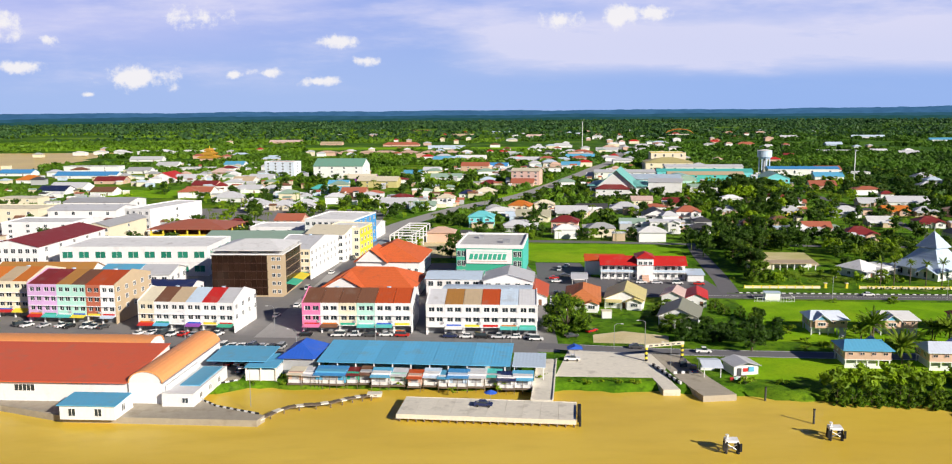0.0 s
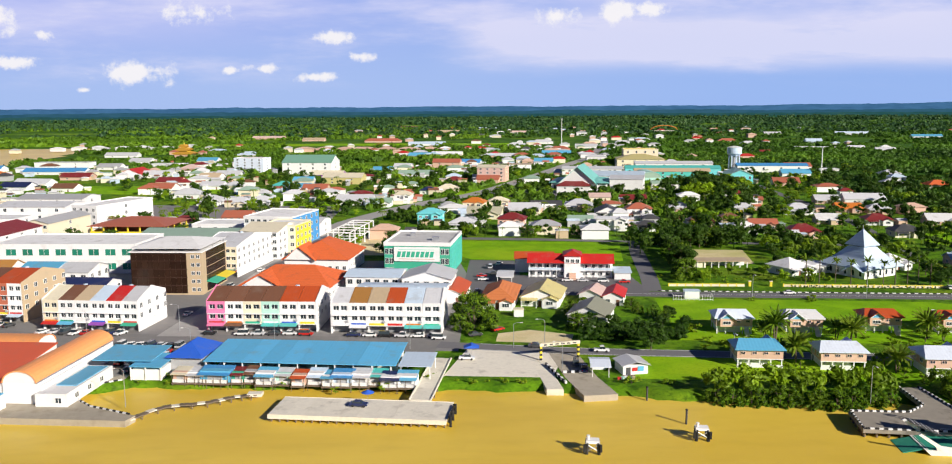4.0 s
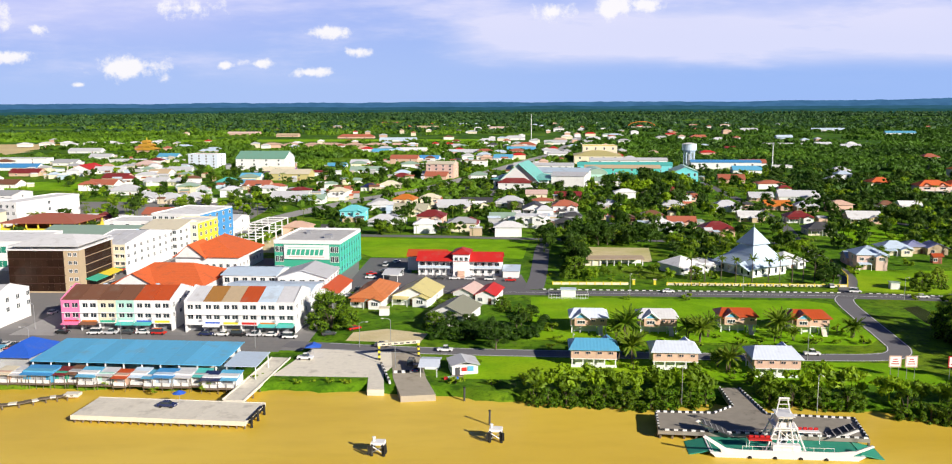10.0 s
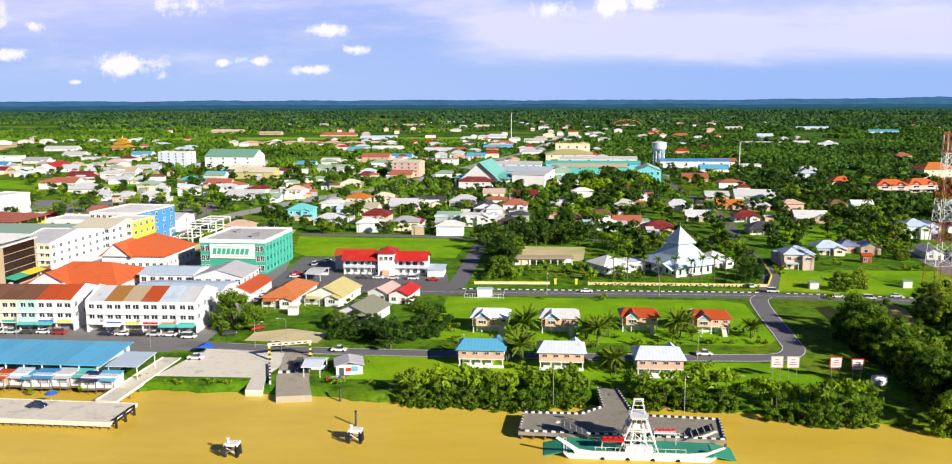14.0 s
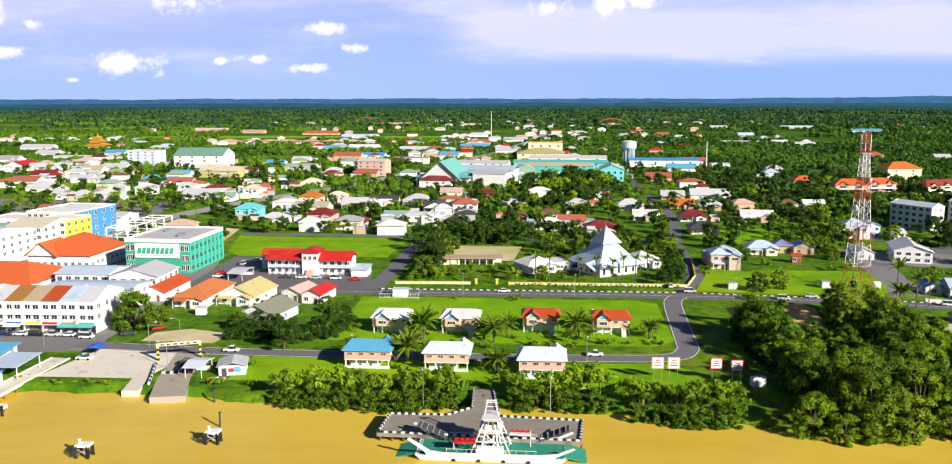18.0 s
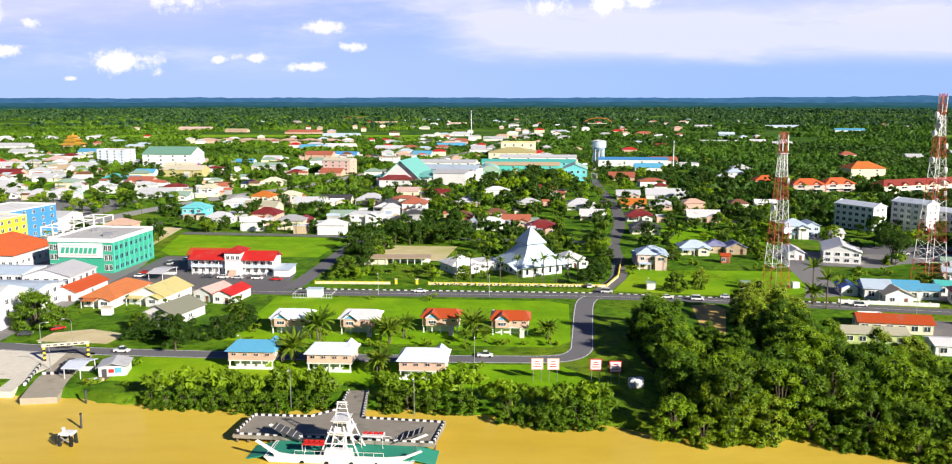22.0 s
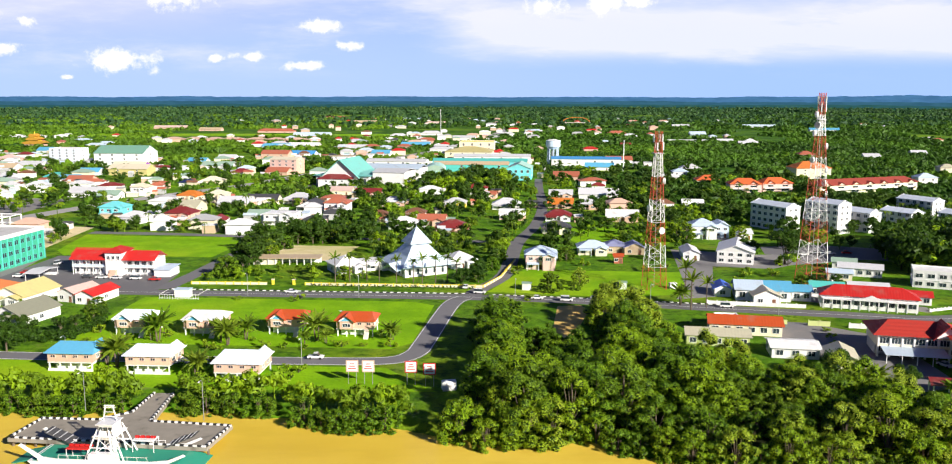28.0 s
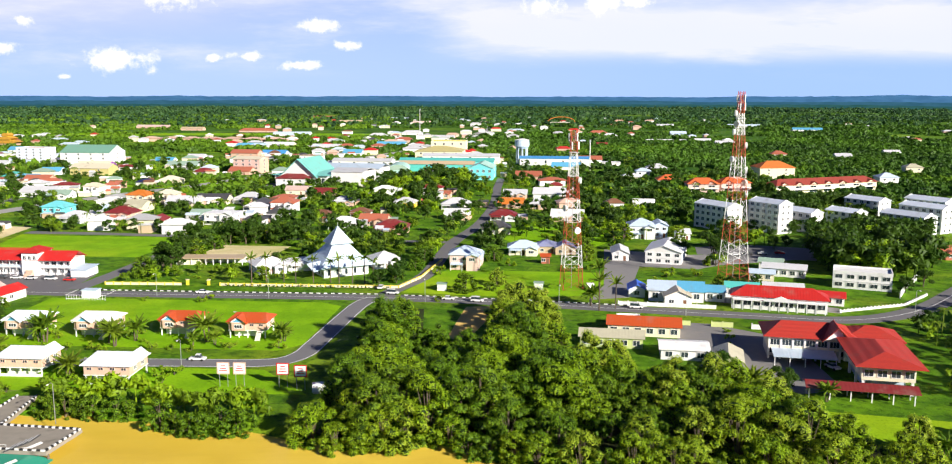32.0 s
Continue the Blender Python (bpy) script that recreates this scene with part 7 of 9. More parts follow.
house(-51, 1516, 64.4, 16.0, "white", "ice", 1, "gable", -2)
house(-39, 1160, 36.2, 16.0, "white", "sky", 1, "gable", -3)
house(-7, 1184, 41.9, 16.0, "cream", "white", 1, "gable", -8)
house(-1, 973, 31.0, 16.0, "peach", "brick", 2, "gable", -8)
house(23, 1010, 28.6, 16.0, "white", "blue", 1, "gable", -10)
house(70, 1134, 48.3, 16.0, "white", "silver", 1, "gable", -10)
house(42, 776, 19.9, 14.9, "peach", "brick", 1, "gable", -10)
house(12, 766, 16.3, 12.2, "white", "maroon", 1, "hip", -8)
house(8, 690, 16.7, 12.5, "cream", "cream", 1, "hip", -6)
house(-7, 677, 12.5, 9.4, "white", "navy", 1, "hip", -11)
house(80, 928, 23.8, 16.0, "white", "tan", 2, "flat", -5)
house(113, 1022, 21.9, 16.0, "white", "sky", 1, "gable", -8)
house(145, 1194, 39.2, 16.0, "white", "sky", 1, "gable", -8)
house(-408, 1854, 70.0, 16.0, "peach", "blush", 1, "gable", -4)
house(-291, 1739, 44.9, 16.0, "peach", "tan", 1, "gable", -7)
house(-385, 3847, 70.0, 16.0, "white", "white", 1, "gable", -8)
house(213, 1391, 35.9, 16.0, "white", "silver", 1, "gable", -7)
house(146, 2136, 51.5, 16.0, "white", "blush", 1, "gable", -5)
house(82, 2474, 70.0, 16.0, "white", "ice", 1, "gable", -10)
house(156, 1556, 37.6, 16.0, "white", "silver", 1, "hip", -2)
house(120, 843, 21.8, 16.0, "white", "silver", 1, "gable", -11)
house(104, 1448, 30.8, 16.0, "cream", "silver", 1, "hip", -4)
house(-36, 2225, 63.0, 16.0, "peach", "tan", 1, "gable", -3)
house(-174, 2674, 70.0, 16.0, "peach", "brick", 1, "gable", -11)
house(-342, 638, 30.9, 16.0, "cream", "cream", 2, "flat", -4)
house(-363, 732, 25.5, 16.0, "white", "navy", 1, "gable", -8)
house(3, 506, 14.6, 10.9, "cyan", "cyan", 2, "hip", -6)
house(22, 485, 14.6, 11.0, "white", "silver", 1, "hip", -11)
house(29, 565, 14.5, 10.9, "cream", "orange", 2, "hip", -11)
house(35, 529, 21.1, 15.8, "cream", "khaki", 1, "gable", -9)
house(46, 571, 13.0, 9.7, "cream", "cream", 2, "hip", -2)
house(50, 480, 15.1, 11.3, "peach", "maroon", 2, "hip", -9)
house(72, 472, 9.4, 11.3, "white", "maroon", 1, "gable_y", -4)
house(62, 551, 20.4, 15.3, "cream", "silver", 1, "gable", -3)
house(77, 563, 20.0, 15.0, "cream", "dark", 1, "gable", -3)
house(108, 676, 26, 12.0, "white", "maroon", 2, "hip", -10)
house(99, 569, 18.5, 13.9, "white", "silver", 1, "hip", -8)
house(91, 495, 14.1, 10.5, "white", "sage", 1, "gable", -6)
house(113, 532, 15.1, 18.1, "white", "dark", 1, "gable_y", -4)
house(106, 476, 16.9, 12.7, "white", "white", 2, "flat", -10)
house(131, 525, 14.9, 11.2, "white", "brick", 2, "hip", -4)
house(121, 621, 15.0, 11.2, "cream", "blush", 1, "gable", -4)
house(142, 602, 18.0, 13.5, "peach", "maroon", 1, "gable", -3)
house(125, 473, 10.8, 8.1, "white", "dark", 1, "hip", -11)
house(163, 554, 14.2, 10.7, "peach", "silver", 1, "hip", -2)
house(159, 488, 14.0, 10.5, "white", "brown", 1, "hip", -10)
house(175, 460, 14.6, 11.0, "white", "white", 1, "hip", -8)
house(203, 549, 13.5, 10.1, "yellow", "silver", 1, "hip", -6)
house(180, 502, 11.6, 8.7, "white", "brown", 1, "hip", -3)
house(190, 473, 15.1, 11.3, "peach", "brick", 1, "gable", -8)
house(202, 444, 16.9, 12.7, "peach", "maroon", 1, "hip", -3)
house(235, 539, 17.4, 13.0, "white", "silver", 1, "hip", -6)
house(236, 495, 14.6, 11.0, "peach", "white", 1, "gable", -8)
house(276, 596, 15.9, 11.9, "peach", "silver", 1, "gable", -8)
house(270, 547, 15.5, 11.6, "peach", "orange", 1, "gable", -9)
house(302, 595, 26.8, 16.0, "white", "silver", 1, "gable", -10)
house(286, 540, 13.8, 10.4, "peach", "silver", 1, "hip", -10)
house(262, 489, 14.7, 11.0, "white", "maroon", 1, "hip", -5)
house(256, 443, 14.7, 11.1, "cream", "dark", 1, "hip", -2)
house(298, 486, 17.9, 13.5, "peach", "white", 1, "gable", -10)
house(226, 598, 10.4, 8.0, "peach", "brick", 1, "gable", -11)
house(376, 914, 27.1, 16.0, "white", "brick", 1, "gable", -2)
house(392, 873, 18.3, 13.7, "white", "white", 1, "flat", -6)
house(340, 824, 26.8, 16.0, "white", "sky", 1, "gable", -7)
house(296, 729, 21.4, 16.0, "peach", "brick", 1, "gable", -9)
house(423, 806, 18.5, 13.9, "white", "silver", 1, "hip", -6)
house(438, 1201, 14.1, 10.6, "white", "maroon", 1, "gable", -4)
house(615, 1477, 26.6, 16.0, "ice", "ice", 2, "gable", -7)
house(557, 1322, 59.4, 16.0, "white", "white", 1, "flat", -7)
house(629, 1249, 13.4, 10.1, "white", "white", 2, "hip", -10)
house(704, 1937, 37.3, 16.0, "white", "silver", 1, "gable", -3)
house(875, 1920, 70.0, 16.0, "white", "ice", 1, "gable", -11)
house(492, 1443, 25.4, 16.0, "white", "silver", 1, "hip", -7)
house(603, 1283, 23.4, 16.0, "white", "silver", 1, "gable", -3)
house(354, 544, 12.8, 9.6, "white", "white", 1, "gable", -10)
house(219, 732, 10.5, 8.0, "peach", "brick", 1, "hip", -4)
house(609, 994, 19.0, 14.2, "white", "brick", 1, "hip", -2)
house(396, 739, 12.7, 9.6, "white", "ice", 2, "hip", -4)
house(651, 777, 14.9, 11.2, "cream", "khaki", 2, "hip", -7)
house(442, 378, 7.9, 8.0, "peach", "khaki", 1, "gable", -2)
house(447, 372, 12.7, 9.5, "brick", "brick", 1, "gable", -3)
house(348, 424, 6.2, 8.0, "white", "silver", 1, "gable", -2)
house(490, 1557, 33.3, 16.0, "white", "brick", 1, "hip", -7)
house(617, 1221, 27.0, 16.0, "white", "silver", 1, "gable", -7)
house(671, 964, 17.9, 13.4, "white", "silver", 1, "gable", -4)
house(756, 1023, 17.8, 13.3, "white", "silver", 1, "gable", -7)
house(938, 1721, 57.6, 16.0, "white", "sky", 1, "gable", -8)
house(381, 718, 15.4, 11.6, "cream", "silver", 1, "hip", -7)
house(326, 897, 27.9, 16.0, "white", "sky", 1, "gable", -10)


def terrace(x, y, unit, n, d, wall, roof, rz, label):
    """Two-storey terrace houses, each with a front gable of its own."""
    t = thing("terrace_row", x, y, 0, rz, label, "terrace")
    w = unit * n
    part("roof", hip(w, d, d * 0.30, 0.8, z0=6.2), tiles(roof), t)
    for i in range(n):
        x0 = i * unit
        part("wall", Solid().box(x0 + 0.05, 0, 0, x0 + unit - 0.05, d, 6.2), paint(wall), t)
        part("gable_wall", Solid().prism([(x0 + 0.2 * unit, 6.2), (x0 + 0.8 * unit, 6.2), (x0 + 0.5 * unit, 8.2)], -0.6, d * 0.4, 1), paint(wall), t)
        part("gable_roof", gable(unit * 0.6, d * 0.45, 2.0, 0.5, 0.2, "y", x0 + 0.2 * unit, -1.0, 6.25), tiles(roof), t)
        part("porch", Solid().box(x0 + 0.4, -2.4, 2.7, x0 + unit - 0.4, 0, 2.95), paint("white"), t)
        window(t, x0 + unit * 0.5, 0, 3.9, unit * 0.4, 1.3)
        window(t, x0 + unit * 0.5, 0, 0.5, unit * 0.5, 1.9)
    c, s = math.cos(radians(rz)), math.sin(radians(rz))
    for i in range(n):
        FOOT.append((x + c * (i + 0.5) * unit - s * d / 2, y + s * (i + 0.5) * unit + c * d / 2, max(unit, d) * 0.55))


terrace(466, 619, 13.5, 7, 13, "cream", "maroon_tile", 20, "long cream terrace with a dark red tiled roof and gables")
terrace(406, 634, 11.5, 2, 13, "blush", "hall_red", -4, "pink terrace houses with bright red tiled roofs")
terrace(432, 638, 11.5, 2, 13, "blush", "hall_red", 6, "pink terrace houses with bright red tiled roofs")
house(407, 692, 19, 14, "cream", "hall_red", 1, "hip", -3, tile=True, label="cream house with a broad orange-red tiled roof")
house(511, 738, 31, 20, "cream", "hall_orange", 3, "hip", 4, tile=True, label="large cream house with a tall orange tiled roof")
FOOT.extend([(418, 626, 13), (442, 630, 13), (478, 612, 10), (500, 616, 10)])
house(580, 682, 15, 12, "white", "ice", 2, "hip", -3, label="white two-storey house with a pale blue roof")

# ---- landmarks of the town behind ----
def water_tower(x, y):
    t = thing("water_tower", x, y, 0, 0, "pale blue-white concrete water tower on tall columns", "water tower")
    for i in range(8):
        a = i * 0.7854
        part("column", Solid().bar((5.6 * math.cos(a), 5.6 * math.sin(a), 0), (5.6 * math.cos(a), 5.6 * math.sin(a), 17), 0.6, 6), paint("ice"), t)
    part("shaft", Solid().bar((0, 0, 0), (0, 0, 17), 1.6, 12), paint("grey"), t)
    part("tank_base", Solid().bar((0, 0, 15.5), (0, 0, 18), 5.2, 20, 7.6), paint("ice"), t)
    part("tank", Solid().bar((0, 0, 18), (0, 0, 24.5), 7.6, 20), paint("ice"), t)
    part("lid", Solid().bar((0, 0, 24.5), (0, 0, 25.8), 7.9, 20, 2.4), paint("white"), t)


water_tower(304, 905)


def civic_centre():
    t = thing("civic_hall", 92, 690, 0, -14, "civic hall with a steep pale turquoise gabled roof", "hall")
    part("wall", Solid().box(0, 0, 0, 44, 46, 8), paint("white"), t)
    for x0, w, y0, d, rise in ((6, 30, -3, 44, 13),):
        part("gable_wall", Solid().prism([(x0, 7.6), (x0 + w, 7.6), (x0 + w / 2, 7.6 + rise)], y0 + 1, y0 + d, 1), paint("white"), t)
        part("roof", gable(w, d, rise, 1.2, 0.4, "y", x0, y0, 7.6), roofing("jade"), t)
    part("side_roof", hip(46, 48, 4.0, 1.0, x0=-1, y0=-1, z0=8, ridge=6), roofing("jade"), t)
    for i in range(8):
        window(t, 3 + i * 5.4, 0, 2, 2.4, 4.0)
    part("annexe_wall", Solid().box(46, 4, 0, 72, 34, 11), paint("white"), t)
    part("annexe_roof", gable(26, 30, 2.0, 0.6, 0.3, "x", 46, 4, 11), roofing("silver"), t)
    part("rear_wall", Solid().box(10, 50, 0, 70, 76, 10), paint("white"), t)
    part("rear_roof", gable(60, 26, 3, 0.8, 0.3, "x", 10, 50, 10), roofing("ice"), t)


civic_centre()
office(182, 812, 70, 14, 7, 2, "teal", "tan", -6, "gable", rise=2.5, label="long turquoise school block with a brown roof", cat="school")
office(180, 850, 92, 16, 7, 2, "cyan", "teal", -6, "gable", rise=2.5, label="long turquoise school wing", cat="school")
office(246, 728, 20, 34, 10, 2, "cyan", "mint", -8, "gable_y", rise=4, label="bright turquoise hall with a pale roof", cat="hall")
shell, fill = vault(18, 34, 5.0, 1, 176, 752, 6.0, 0.3)
k = thing("barrel_hall", 0, 0, 0, 0, "school hall under a pale green barrel roof", "hall")
part("wall", Solid().box(176.3, 752.4, 0, 193.7, 785.6, 6.0), paint("mint"), k)
part("roof", shell, roofing("mint"), k, "pale green curved sheet roof")
part("end_wall", fill, paint("sage"), k)
for i in range(4):
    window(k, 179 + i * 4.0, 752.4, 1.4, 2.2, 2.6)
office(176, 706, 40, 10, 5, 1, "white", "sage", -6, "gable", rise=2, label="low white school canteen with green roof", cat="school")
office(190, 960, 52, 40, 9, 2, "cream", "ochre_yellow", -6, "hip", rise=5, label="cream hall with a tall mustard yellow roof", cat="hall")
office(206, 1010, 40, 30, 17, 3, "cream", "yellow", -6, "flat", label="cream office block behind the yellow roof")
office(-169, 896, 52, 34, 12, 3, "white", "fern", -6, "gable", rise=7, label="large white sports hall with a grey-green roof", cat="hall")
office(-226, 921, 34, 18, 15, 5, "frost", "peach", -14, "flat", label="white and lilac five-storey apartment block", cat="apartments")
office(33, 793, 26, 18, 13, 4, "blush", "cream", -14, "gable", rise=2, label="pale pink four-storey office block beside the avenue", east="peach")
office(116, 838, 58, 18, 8, 2, "white", "silver", -8, "gable", rise=2, label="white hall with a silver roof")
office(200, 905, 80, 20, 8, 2, "white", "silver", -6, "gable", rise=2, label="white workshop row with pale roof")
office(300, 880, 70, 16, 7, 1, "white", "blue", -6, "gable", rise=2, label="long low shed with a blue roof")


def temple(x, y):
    t = thing("temple", x, y, 0, -8, "small temple with curled orange and yellow roofs", "temple")
    part("wall", Solid().box(-12, 0, 0, 12, 14, 6), paint("peach"), t)
    for k, (w, z) in enumerate(((32, 6), (20, 11), (10, 15.5))):
        part("roof", Solid().prism([(-w / 2, z + 1.8), (-w * 0.36, z + 0.2), (w * 0.36, z + 0.2), (w / 2, z + 1.8), (w * 0.22, z + 4.2), (-w * 0.22, z + 4.2)], -1, 15 - k * 2, 1), tiles("orange"), t, "orange tiled roof with upturned corners")
        if k:
            part("upper_wall", Solid().box(-w * 0.3, 1, z - 1.5, w * 0.3, 12, z + 0.3), paint("yellow"), t)
    part("finial", Solid().bar((0, 6, 19), (0, 6, 23), 0.8, 6, 0.2), paint("yellow"), t)


temple(-362, 1165)
k = thing("arch_bridge", 482, 2040, 0, -4, "slender orange steel arch over the distant treetops", "bridge")
arch = Solid()
for i in range(14):
    a0, a1 = math.pi * i / 14, math.pi * (i + 1) / 14
    arch.bar((-32 * math.cos(a0), 0, 8 + 12 * math.sin(a0)), (-32 * math.cos(a1), 0, 8 + 12 * math.sin(a1)), 0.9, 5)
part("arch", arch, paint("orange"), k)
part("deck", Solid().box(-33, -3, 7, 33, 3, 8.0), CONCRETE, k)
for x, y, h in ((362, 820, 27), (176, 1421, 46)):
    k = thing("pole_mast", x, y, 0, 0, "slim pale steel mast above the roofs", "mast")
    part("pole", Solid().bar((0, 0, 0), (0, 0, h), 0.7, 8, 0.4), paint("white"), k)
    part("head", Solid().bar((0, 0, h), (0, 0, h + 2), 0.9, 8), STEEL, k)
k = thing("container_ship", -545, 1015, -1.5, 0, "small cream river vessel moored at the far bend", "boat")
part("hull", Solid().prism([(-16, 0), (14, 0), (18, 3), (-17, 3)], -4, 4, 1), paint("cream"), k)
part("cabin", Solid().box(-14, -3, 3, -4, 3, 9), paint("cream"), k)

AVENUE_LINE = curve_through(AVENUE, 14)


def by_avenue(x, y, reach=38.0):
    """Whether a place lies on the avenue's open verge, on its river side."""
    return any(410 < b < 1300 and abs(x - a - (y - b) * 0.05) < 9 and -reach < y - b < 8 for a, b in AVENUE_LINE)


# small far houses along the avenue and the outskirts
COTTAGES = []
for wall, roof in (("white", "silver"), ("white", "brick"), ("cream", "grey"), ("cream", "ice"), ("white", "maroon"), ("white", "white"), ("peach", "peach"), ("white", "sage"), ("white", "brown"), ("grey", "dark"), ("cream", "sage"), ("white", "silver")):
    t = thing("house", 0, 0, 0, 0, "small distant %s house with a %s roof" % (wall, roof), "house")
    part("wall", Solid().box(-7, 0, 0, 7, 10, 5), paint(wall), t)
    part("roof", hip(14, 10, 2.6, 0.8, x0=-7, z0=5), roofing(roof), t)
    COTTAGES.append(t)
spots = []
tries = 0
while len(spots) < 66 and tries < 6000:
    tries += 1
    q = rng.random()
    x, y = (-470 + 400 * rng.random(), 590 + 430 * rng.random()) if q < 0.45 else (-40 + 390 * rng.random(), 440 + 260 * rng.random()) if q < 0.75 else (-60 + 240 * rng.random(), 640 + 400 * rng.random())
    near_road = min(math.hypot(x - a, y - b) for line in (AVENUE, NORTH) for a, b in curve_through(line, 12)) < 14
    if near_road or by_avenue(x, y) or 214 < x < 300 and 420 < y < 470 or (128 < x < 184 and 600 < y < 725) or (40 < x < 112 and 600 < y < 745) or any(abs(x - a) < c + 6 and abs(y - b) < c + 4 for a, b, c in FOOT) or any(abs(x - a) < 17 and abs(y - b) < 15 for a, b in spots):
        continue
    spots.append((x, y))
for _ in range(24):
    q = rng.random()
    if q < 0.5:
        y = 980 + 1100 * rng.random() ** 1.3
        spots.append((np.interp(y, [931, 1217, 1800, 2600], [143, 203, 300, 330]) + rng.normal() * (60 + y * 0.05), y))
    elif q < 0.8:
        y = 1150 + 260 * rng.random()
        spots.append((-330 + 620 * rng.random(), y))
    else:
        spots.append((-700 + 1900 * rng.random(), 1250 + 900 * rng.random()))
for i, (x, y) in enumerate(spots):
    m = pose(x, y, 0, 0, 0, -8 + 16 * rng.random())
    if i < len(COTTAGES):
        COTTAGES[i].matrix_basis = m
    else:
        c = copy_thing(COTTAGES[i % len(COTTAGES)], m)
        s = 0.65 + 0.4 * rng.random()
        c.scale = (s * (0.8 + 0.6 * rng.random()), s, 0.65 + 0.4 * rng.random())
    FOOT.append((x, y, 14))
for i in range(7):
    c = copy_thing(COTTAGES[6], pose(-230 + i * 32, 1330 - i * 4, 0, 0, 0, -6))
    c.scale = (2.0, 1.2, 1.0)
for i in range(9):
    c = copy_thing(COTTAGES[5], pose(-640 + i * 24, 1390 + (i % 3) * 22, 0, 0, 0, -6))
    c.scale = (1.5, 1.0, 0.9)


# the outskirts: too many and too small to tell apart
def outskirts():
    lots = {}
    for i in range(130):
        q = rng.random()
        if q < 0.6:
            y = 1000 + 1500 * rng.random() ** 1.4
            x = np.interp(y, [931, 1217, 1800, 2600], [143, 203, 300, 330]) + rng.normal() * (60 + (y - 900) * 0.12)
        elif q < 0.85:
            y, x = 1150 + 300 * rng.random(), -420 + 760 * rng.random()
        else:
            x, y = -700 + 2000 * rng.random(), 1250 + 1100 * rng.random()
        w, d, h = 9 + 16 * rng.random() ** 2, 9 + 3 * rng.random(), 4 + 3 * rng.random()
        wall, roof = ("white", "cream", "peach")[i % 3], ("silver", "brick", "white", "ice", "peach", "grey", "red")[i % 7]
        lots.setdefault(("outskirts_walls", wall), Solid()).box(x - w / 2, y, 0, x + w / 2, y + d, h)
        r = hip(w, d, 2.4, 0.8, x0=x - w / 2, y0=y, z0=h)
        s = lots.setdefault(("outskirts_roofs", roof), Solid())
        k = len(s.v)
        s.v += r.v
        s.f += [tuple(e + k for e in f) for f in r.f]
    for (name, tone), s in lots.items():
        tagged(new(name, s.mesh(name, paint(tone) if name.endswith("walls") else roofing(tone))), "scattered small houses of the distant outskirts", "houses", kind="stuff")


outskirts()

# ---- trees ----
OCTA = (np.array([(1, 0, 0), (0, 1, 0), (-1, 0, 0), (0, -1, 0), (0, 0, 1), (0, 0, -1.0)]), np.array([(0, 1, 4), (1, 2, 4), (2, 3, 4), (3, 0, 4), (1, 0, 5), (2, 1, 5), (3, 2, 5), (0, 3, 5)]))
ROADS = []
for line in (QUAY_ROAD, MAIN_ROAD, AVENUE, NORTH):
    ROADS += curve_through(line, 12)
ROADS = np.array(ROADS)


def is_free(x, y, r):
    if y > 405 and by_avenue(x, y, 26.0):
        return False
    if np.min(np.hypot(ROADS[:, 0] - x, ROADS[:, 1] - y)) < 5 + r:
        return False
    return all(math.hypot(x - a, y - b) > c + r for a, b, c in FOOT)


def inside(x, y, poly):
    hit = False
    for (x0, y0), (x1, y1) in zip(poly, poly[1:] + poly[:1]):
        if (y0 > y) != (y1 > y) and x < x0 + (y - y0) * (x1 - x0) / (y1 - y0):
            hit = not hit
    return hit


BAKED, GROVES = {}, {}


def far_model(key):
    """Leaf and stem geometry of the trees that stand far back and are joined."""
    if key == "far_palm":
        f = Solid()
        for i in range(9):
            a = 6.283 * i / 9
            c, s = math.cos(a), math.sin(a)
            f.face((0, 0, 8), (c * 1.8 - s * 0.5, s * 1.8 + c * 0.5, 8.5), (c * 3.2, s * 3.2, 7.0), (c * 1.8 + s * 0.5, s * 1.8 - c * 0.5, 8.4))
        f.bar((0, 0, 0), (0, 0, 8), 0.2, 4, 0.14)
        return np.array(f.v), f.f
    C, R = lumps(14 if key == "far_round" else 11, 3.8, 6.0 if key == "far_round" else 4.4, 2.0, 1.0, 1.9)
    V, F = leaf_cloud(C, R, 8, 0.68)
    bv, bf = OCTA
    for c, r in zip(C, R):
        k = len(V)
        V += (np.array(c) + bv * r * (0.55 + 0.25 * rng.random((len(bv), 1)))).tolist()
        F += [tuple(int(i) + k for i in q) for q in bf]
    t = Solid().bar((0, 0, -0.5), (0, 0, 4), 0.3, 5, 0.15)
    F += [tuple(i + len(V) for i in q) for q in t.f]
    return np.array(V + list(t.v)), F


FAR_MODELS = {}


def plant_far(key, x, y, scale):
    k = (key, int(rng.random() * 3))
    if k not in FAR_MODELS:
        FAR_MODELS[k] = far_model(key)
    V, F = FAR_MODELS[k]
    a = rng.random() * 6.283
    M = np.array([[math.cos(a), -math.sin(a), 0], [math.sin(a), math.cos(a), 0], [0, 0, 1]])
    lot = BAKED.setdefault(key if key == "far_palm" else key + str(int(rng.random() * 2)), [[], [], 0])
    lot[0].append(V @ M.T * scale + np.array([x, y, 0]))
    lot[1] += [tuple(i + lot[2] for i in q) for q in F]
    lot[2] += len(V)


